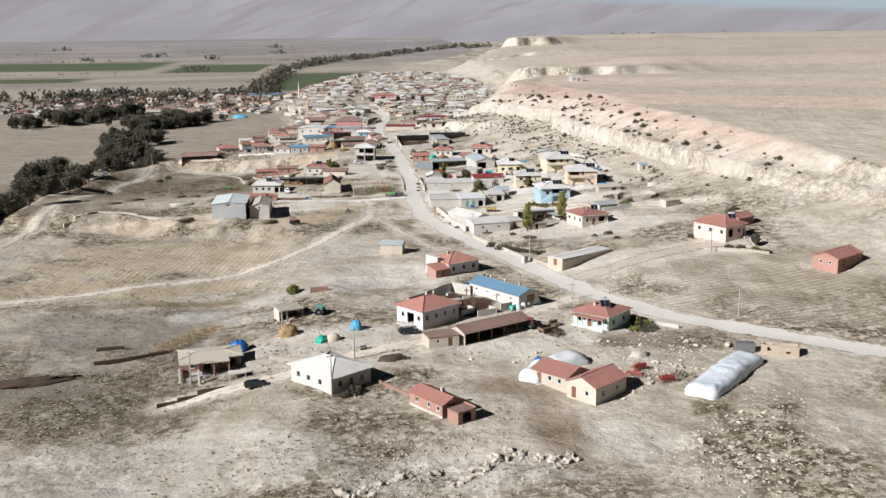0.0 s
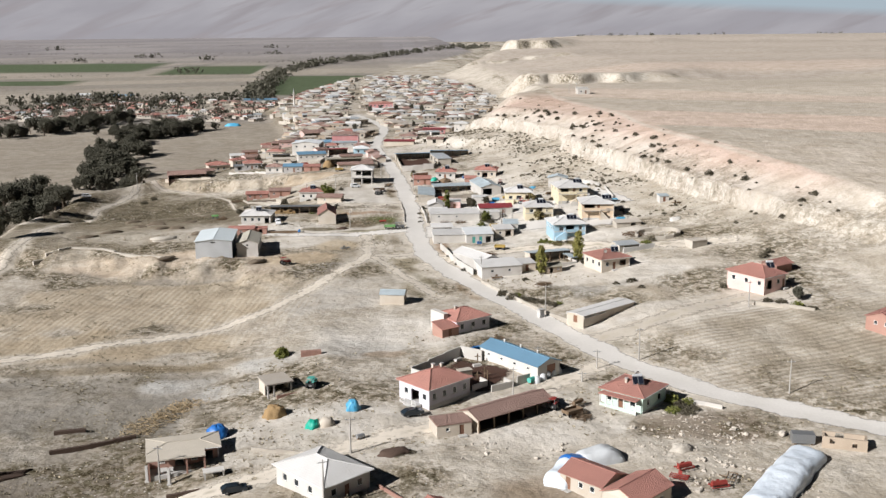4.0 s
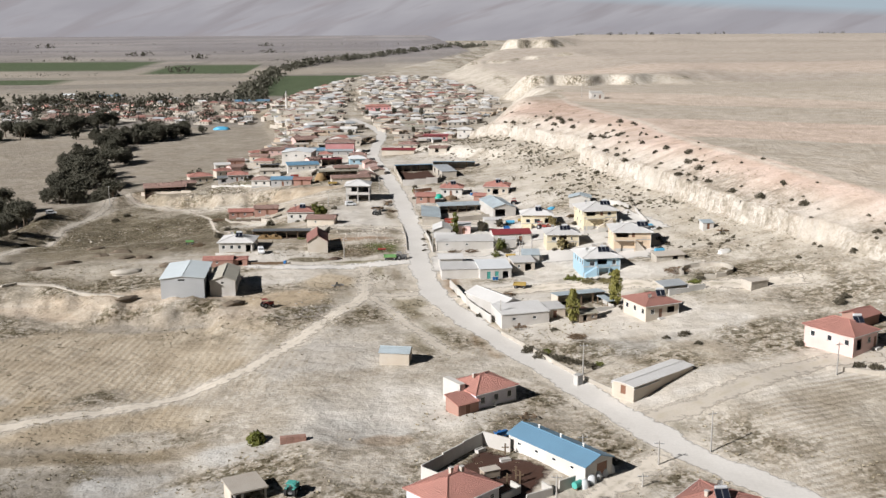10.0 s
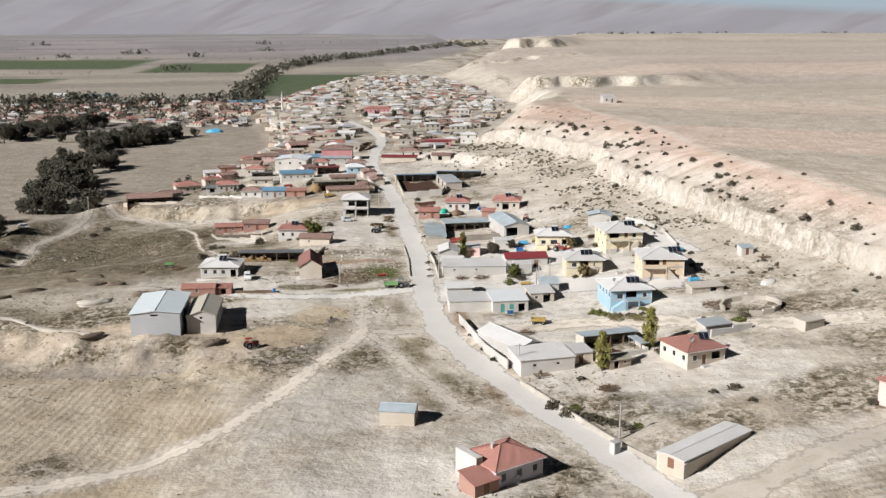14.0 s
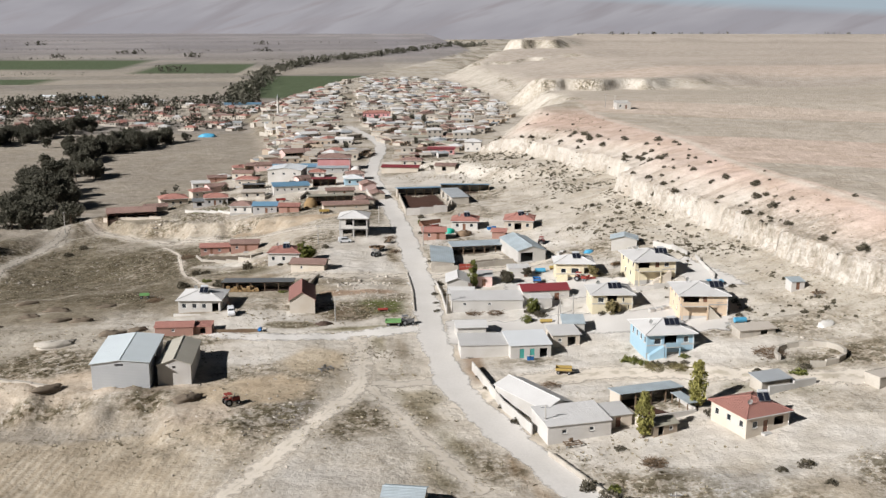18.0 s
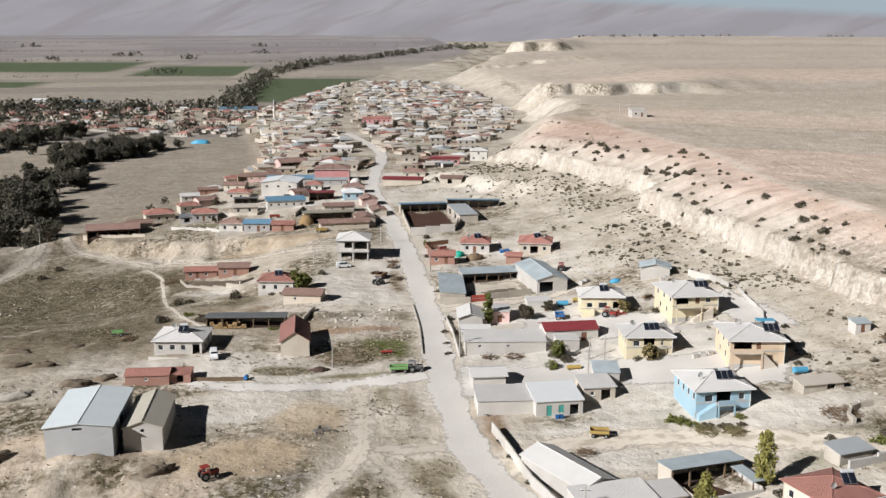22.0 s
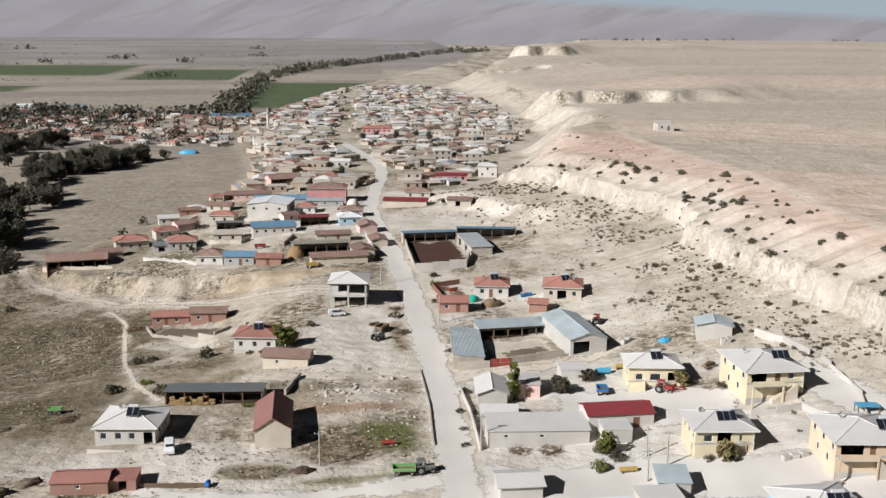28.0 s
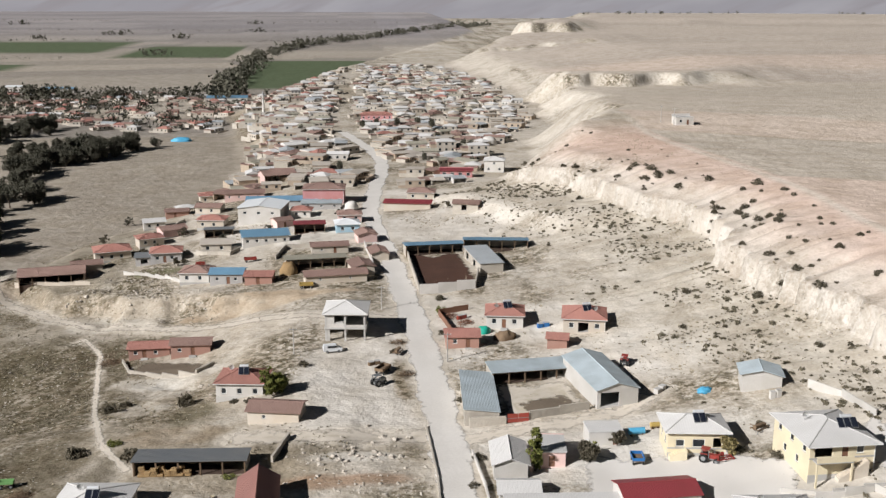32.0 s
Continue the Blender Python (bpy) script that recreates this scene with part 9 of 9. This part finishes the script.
wall_run("curved ruined rubble wall round a small garden", ring, 1.1, 0.6, "stone", name="ruined_wall")
wall_run("long low grey stone wall", [(71.1, 310.3), (76.2, 311.6), (80.8, 312.8)], 1.3, 0.5, "concrete", name="stone_wall")
house("ruined rubble shed with a sagging earth roof", 79.4, 339.5, 8.2, 3.2, 10, 1.3, roof="shed", wall="stone", top="roof_earth", rise=0.5, over=0.3, name="ruined_shed", category="ruin", S=[(5.6, 0.06, 1.6, 1.2, "gap")])
house("small white hut below the cliff", 96.7, 360.1, 3.2, 2.8, 5, 1.9, roof="shed", wall="block", top="sheet_pale", rise=0.4, over=0.2, name="hut", category="hut", S=[D1(1.6, 0.9, 1.7)])
house("flat grey sheet shed behind the red-roofed house", 72.9, 314.3, 6.2, 3.5, 16, 1.5, roof="shed", wall="stone", top="sheet", rise=0.5, over=0.3, name="shed", category="shed")
heap("white_rubble", "low heap of white rubble on the slope", "rubble mound", 95.1, 339.6, 2.4, 1.3, 0.8, "white", 20, 41, 0.35)


def brush_pile(label, x, y, r, h, seed, mat="cane", n=130):
    """Cut branches thrown on a heap."""
    g = random.Random(seed)
    bm = bmesh.new()
    for _ in range(n):
        a, d = g.uniform(0, 6.3), r * g.random() ** 0.6
        p = Vector((math.cos(a) * d, math.sin(a) * d, h * (1 - d / r) * g.random()))
        e = Vector((g.gauss(0, 1), g.gauss(0, 1), g.gauss(0, 0.35))).normalized() * g.uniform(0.5, 1.2)
        tube(bm, p - e, p + e, 0.05, 0.025, 4)
    ob = part("brushwood", bm, M[mat])
    ob.matrix_basis = pose(x, y, gz(x, y) + 0.1, 0, 0, 0)
    return tagged(ob, label, "brushwood", "heaps of brushwood")


for x, y, s in ((-44.6, 212.6, 31), (-42.0, 216.4, 32), (-39.6, 219.6, 33), (-37.4, 222.6, 34)):
    brush_pile("dry pale stalks spread on the ground", x, y, 3.6, 0.35, s, "stalk", 150)
brush_pile("brown brushwood heap below the ruined shed", 78.9, 328.9, 3.4, 1.2, 1, "wood", 200)
brush_pile("dry brushwood heap before the blue house", 56.2, 329.4, 2.4, 0.9, 2)
brush_pile("dry brushwood heap before the blue house", 60.2, 327.9, 2.2, 0.8, 3)
brush_pile("brushwood and scrap below the stable", 36.8, 203.2, 1.8, 0.9, 4, "wood")
brush_pile("dead branches beside the compound wall", 34.4, 326.6, 1.8, 1.0, 5, "wood", 50)
brush_pile("dry brushwood along the wall", 44.8, 291, 1.8, 0.8, 6, "wood")
brush_pile("grey brushwood heap in the weeds", -54.3, 396.9, 1.8, 0.8, 7, "wood")
brush_pile("brushwood heap below the row houses", -59.5, 477.6, 2.6, 1.0, 8, "wood")
brush_pile("dead branches on the bare yard", 7.0, 461.0, 1.6, 0.8, 9, "wood", 60)
for x, y, rx_, ry_, h, s in ((-76.4, 388.9, 3.6, 1.4, 0.9, 51), (-57.4, 365.3, 3.0, 1.6, 1.0, 52), (-80.9, 382.8, 2.6, 1.2, 0.7, 53), (-67.2, 377.3, 2.8, 1.0, 0.8, 54), (-52.7, 368.5, 2.2, 1.2, 0.8, 55), (-34.6, 326.3, 3.0, 1.6, 0.9, 56), (-62.5, 332.9, 3.4, 1.3, 0.8, 57)):
    heap("earth_mound", "dark tipped earth mound with weeds", "earth mound", x, y, rx_, ry_, h, "dung_pale", s * 7, s, 0.45)
heap("rubble_mound", "pale heap of tipped rubble and lime", "rubble mound", -68.0, 358.8, 4.6, 2.2, 1.0, "stone", 25, 58, 0.4)
heap("rubble_mound", "white lime rubble on the farm ground", "rubble mound", 51.0, 187.8, 2.2, 1.4, 0.9, "stone", 10, 59, 0.4)
for ax, ay, bx, by, n in ((41.9, 167.7, 59.1, 185.5, 46), (59.1, 185.5, 63.3, 194.1, 22), (41.9, 188.8, 51.2, 190.1, 16)):
    for k in range(n):  # rows of stones cleared from the field
        u = rng.random()
        boulder(ax + (bx - ax) * u + rng.gauss(0, 1.1), ay + (by - ay) * u + rng.gauss(0, 1.1), 0.3 + 0.6 * rng.random() ** 2, "pale field stone in a cleared row", "cleared field stones")
for cx_, cy_, n, r in ((18.2, 191.1, 14, 3), (65.1, 196.4, 22, 5), (55.0, 181.6, 18, 4), (49.3, 172.8, 14, 3), (70.4, 172, 10, 4), (60.2, 206.6, 8, 2), (-74.3, 538.8, 26, 7), (-63.9, 516.5, 16, 6), (3, 413, 24, 5), (-9, 408, 16, 4), (82.1, 337.4, 14, 4), (73.3, 317, 10, 3), (89, 394.5, 16, 8), (84.9, 433.2, 16, 9), (87.5, 493, 16, 6), (-84.9, 474.4, 18, 14), (-62, 360, 10, 6)):
    for _ in range(n // 4):
        boulder(cx_ + rng.gauss(0, r * 0.6), cy_ + rng.gauss(0, r * 0.5), 0.35 + 1.1 * rng.random() ** 2, "pale loose boulder among rubble", "loose boulders")

# ---- low walls, fences and yards of the valley side ----
wall_run("low rubble wall of the row houses' yard", [(-56.7, 476.9), (-53.3, 468.5), (-37, 459.6), (-33.8, 464.6)], 0.8, 0.4, "stone", name="ruined_wall")
wall_run("dark plank fence beside the brick shed", [(-35.2, 366.6), (-29.8, 366.1), (-24.6, 365.6)], 0.8, 0.12, "wood", name="plank_fence")
wall_run("low rubble wall beside the machine shed", [(-15.8, 404.2), (-13.6, 413.4)], 1.0, 0.4, "stone", name="ruined_wall")
wall_run("low rubble wall along the lane", [(10.6, 416.0), (11.2, 396.0), (10.8, 378.5)], 0.45, 0.3, "stone", name="ruined_wall")
wall_run("low white wall before the farmhouse", [(-46.7, 380.7), (-40.3, 379.8)], 0.5, 0.25, "block", name="garden_wall")
wall_run("grey stone wall beneath the pink house", [(89.4, 257.7), (95.5, 254.8), (101.1, 249.9)], 0.8, 0.4, "stone", name="garden_wall")
strip_on_ground("yard", "dark brown dung-covered yard", [(-52.6, 471.3), (-37.2, 465.3)], 6.5, LOOSE["dung_pale"], 0.106, 1.6, 21)
crate_row("blue plastic barrel beside the wall", "barrel", "barrel", 32.6, 341.2, 5, 2, (0.6, 0.6, 0.9), "blue_paint", "barrels")
crate_row("stacked pale blocks beside the yellow house", "block stack", "block_stack", 63.7, 360, 8, 3, (1.2, 1.0, 0.8), "block", "block stacks")
crate_row("stacked red bricks beside the peach house", "brick stack", "brick_pile", 66.1, 351.1, 4, 2, (1.2, 1.0, 0.7), "brick", "brick piles")
crate_row("stacked pale blocks by the cattle yard", "block stack", "block_stack", 54.3, 421.8, 40, 2, (1.2, 1.0, 0.8), "block", "block stacks")
crate_row("grey crate on the bare yard", "crate", "crate", 1.0, 447.8, 20, 2, (1.1, 0.9, 0.8), "wood", "crates")
for x, y, s, h, lab in ((51.8, 336.1, 1.5, 1.3, "rambling green bush before the blue house"), (53.2, 334.2, 1.7, 1.0, "rambling green bush before the blue house"), (62.6, 332.4, 1.3, 0.8, "rambling green bush before the blue house"), (79.8, 317.8, 2.0, 0.8, "green garden plants inside the old wall"), (82.1, 319.8, 1.6, 0.7, "green garden plants inside the old wall"),
                        (73.6, 315.8, 1.8, 0.7, "green scrub among old walls"), (56.6, 207.4, 1.7, 1.2, "dark green shrub beside the mint house"), (58.4, 205.6, 1.6, 1.0, "dark green shrub beside the mint house"), (-4.6, 174.0, 1.6, 1.4, "dark green shrub at the white house"), (-6.4, 172.8, 1.2, 1.2, "dark green shrub at the white house"),
                        (3.1, 189.6, 1.3, 0.4, "green vegetable rows in the garden"), (5.2, 190.4, 1.2, 0.4, "green vegetable rows in the garden"), (41.0, 297.6, 1.3, 0.7, "dry weeds along the compound"), (-22.3, 399.8, 1.4, 0.6, "green weeds before the barn"), (59.2, 306.2, 1.5, 1.2, "dense bush beside the poplar")):
    plant(rng.choice(garden if "green" in lab else bushes), x, y, s, lab, h, "bushes in the village")
for x, y, h in ((33.6, 231.8, 4.0), (40.8, 221.3, 2.2), (46.6, 364.7, 6.0), (44.4, 368.6, 5.0)):
    pole(x, y, h, "thin grey pole in the yard")
wall_run("low pale garden wall beside the mint house", [(59, 209), (61.6, 207.6), (64.2, 205.6)], 0.8, 0.3, "white", name="garden_wall")
for x, y, s, h, lab in ((56, 210, 2.0, 1.5, "dark green shrub beside the mint house"), (58.4, 208.6, 1.6, 1.1, "dark green shrub beside the mint house"), (33.0, 285.0, 2.0, 1.0, "rank reeds in the ditch"), (35.4, 281.4, 2.2, 0.9, "rank reeds in the ditch"), (38.0, 279.4, 2.0, 0.8, "rank green reeds in the ditch"),
                        (41.0, 277.0, 2.0, 0.7, "dry reeds in the ditch"), (44.3, 273.2, 1.8, 0.7, "dry reeds in the ditch"), (66.9, 284.4, 1.6, 1.0, "yellowing bush in the field"), (62.8, 283.7, 1.2, 0.7, "dry scrub in the field"), (105.6, 293.2, 2.0, 1.0, "dark bush on the slope"), (108.2, 296.6, 1.8, 0.9, "dark bush on the slope"),
                        (20.6, 345.0, 1.2, 0.6, "dry brown roadside weeds along the wall"), (22.6, 327.0, 1.4, 0.6, "dry brown roadside weeds along the wall"), (24.4, 318.0, 1.4, 0.6, "dry brown roadside weeds along the wall"), (25.6, 311.0, 1.5, 0.7, "dry brown roadside weeds along the wall"), (21.6, 333.0, 1.2, 0.6, "dry brown roadside weeds along the wall")):
    plant(rng.choice(garden if "green" in lab else bushes), x, y, s, lab, h, "bushes in the village")

# ---- the painted houses and the cattle yards, closer ----
strip_on_ground("yard", "pale concrete yard round the yellow house", [(77.3, 381.2), (86.4, 383.2)], 24, LOOSE["paving"], 0.112, 1.6, 21)
strip_on_ground("yard", "rusty brown litter in the cattle yard", [(29.0, 419.6), (38.6, 423.0)], 6.0, LOOSE["dung_pale"], 0.130, 1.6, 21)
wall_run("white end wall of the courtyard", [(78.6, 412), (82, 406), (83.3, 396.6)], 1.3, 0.25, "white")
wall_run("pale roadside wall of the barns", [(17.6, 404.0), (18.4, 392.0), (18.4, 376.0)], 0.9, 0.25, "block")
wall_run("low courtyard wall between the yellow houses", [(60.8, 380.3), (67.7, 378.1), (76.8, 377.8)], 0.6, 0.25, "white")
crate_row("rusty drum in the junk yard", "drum", "drum", 22.0, 476.0, 30, 3, (0.7, 0.7, 1.0), "door_red", "drums")
crate_row("small white utility box beside the houses", "utility box", "utility_box", 71.5, 410.4, 5, 2, (0.9, 0.7, 1.3), "white", "utility boxes")
crate_row("blue crate behind the red-roofed house", "crate", "crate", 39.6, 465.4, 10, 2, (1.2, 1.0, 1.0), "blue_paint", "crates")
for x, y, s in ((20.0, 478.0, 71), (23.4, 472.4, 72), (21.6, 467.4, 73)):
    brush_pile("rusty scrap and branches in the junk yard", x, y, 2.0, 0.9, s, "door", 70)
brush_pile("stacked branches beside the road wall", 8.3, 442.0, 1.8, 0.8, 74, "wood", 60)
brush_pile("firewood heap along the white barn", 30.0, 374.6, 2.0, 0.6, 75, "wood", 70)
brush_pile("firewood heap along the white barn", 25.0, 374.9, 1.8, 0.5, 76, "wood", 60)
implement("rusty cultivator beside the yellow house", 65.3, 400.2, 30, "wood", 13)
implement("red cultivator beside the yellow house", 56.6, 392.6, 10, "red", 14)
for x, y, s, h, lab in ((37.9, 371.9, 1.8, 1.1, "green garden bush before the barn"), (39.8, 369.0, 1.7, 1.0, "green garden bush before the barn"), (36.7, 400.0, 1.8, 1.5, "dark green garden bush in the yard"), (16.4, 378.0, 1.2, 0.6, "dry weeds along the road wall"), (16.6, 385.0, 1.1, 0.6, "dry weeds along the road wall"), (16.8, 392.9, 1.2, 0.7, "dry weeds along the road wall"),
                        (18.4, 482.0, 1.6, 1.4, "dark green bush in the junk yard"), (56.7, 364.4, 1.4, 0.8, "autumn brown garden bush"), (53.4, 364.6, 1.3, 0.8, "autumn brown garden bush"), (60, 394.8, 1.4, 0.9, "autumn brown garden bush")):
    plant(rng.choice(garden if "green" in lab else bushes), x, y, s, lab, h, "bushes in the village")

# ---- the edge of the valley ----
car("white van parked under the valley trees", -130.2, 499.4, 20, "car_white", van=True, category="van")
for x, y, s, h, lab in ((-120, 461.5, 2.4, 0.7, "dark bush on the bank of the field track"), (-121.8, 456.5, 2.0, 0.6, "dark bush on the bank of the field track"), (-123.8, 445.1, 2.4, 0.7, "dark bush on the bank of the field track"), (-119.3, 422.2, 2.0, 0.6, "dark bush on the bank of the field track"), (-104.7, 499.9, 1.9, 1.0, "dark bush on the weedy slope"), (-102.8, 512.6, 2.0, 1.0, "brown thorn bush on the weedy slope"),
                        (-130.7, 454.5, 2.0, 0.8, "dark bush on the bank of the field track"), (-131.2, 459.6, 2.0, 0.8, "dark bush on the bank of the field track"), (-35.6, 438, 2.4, 1.3, "dark round bush below the chalk mound"), (-39.2, 408.4, 2.6, 1.0, "dark brown thorn bush by the machine shed")):
    plant(rng.choice(bushes), x, y, s, lab, h, "bushes in the village")
for x, y, rx_, ry_, h, s in ((-88.2, 372.6, 3.6, 1.0, 0.8, 61), (-94, 366, 3.4, 1.0, 0.8, 62), (-72.4, 378.1, 3.0, 0.9, 0.7, 63), (-86.9, 399.9, 3.0, 1.0, 0.7, 64), (-65.1, 391.9, 2.6, 0.9, 0.6, 65)):
    heap("earth_mound", "dark tipped earth mound with weeds", "earth mound", x, y, rx_, ry_, h, "dung_pale", 24, s, 0.45)
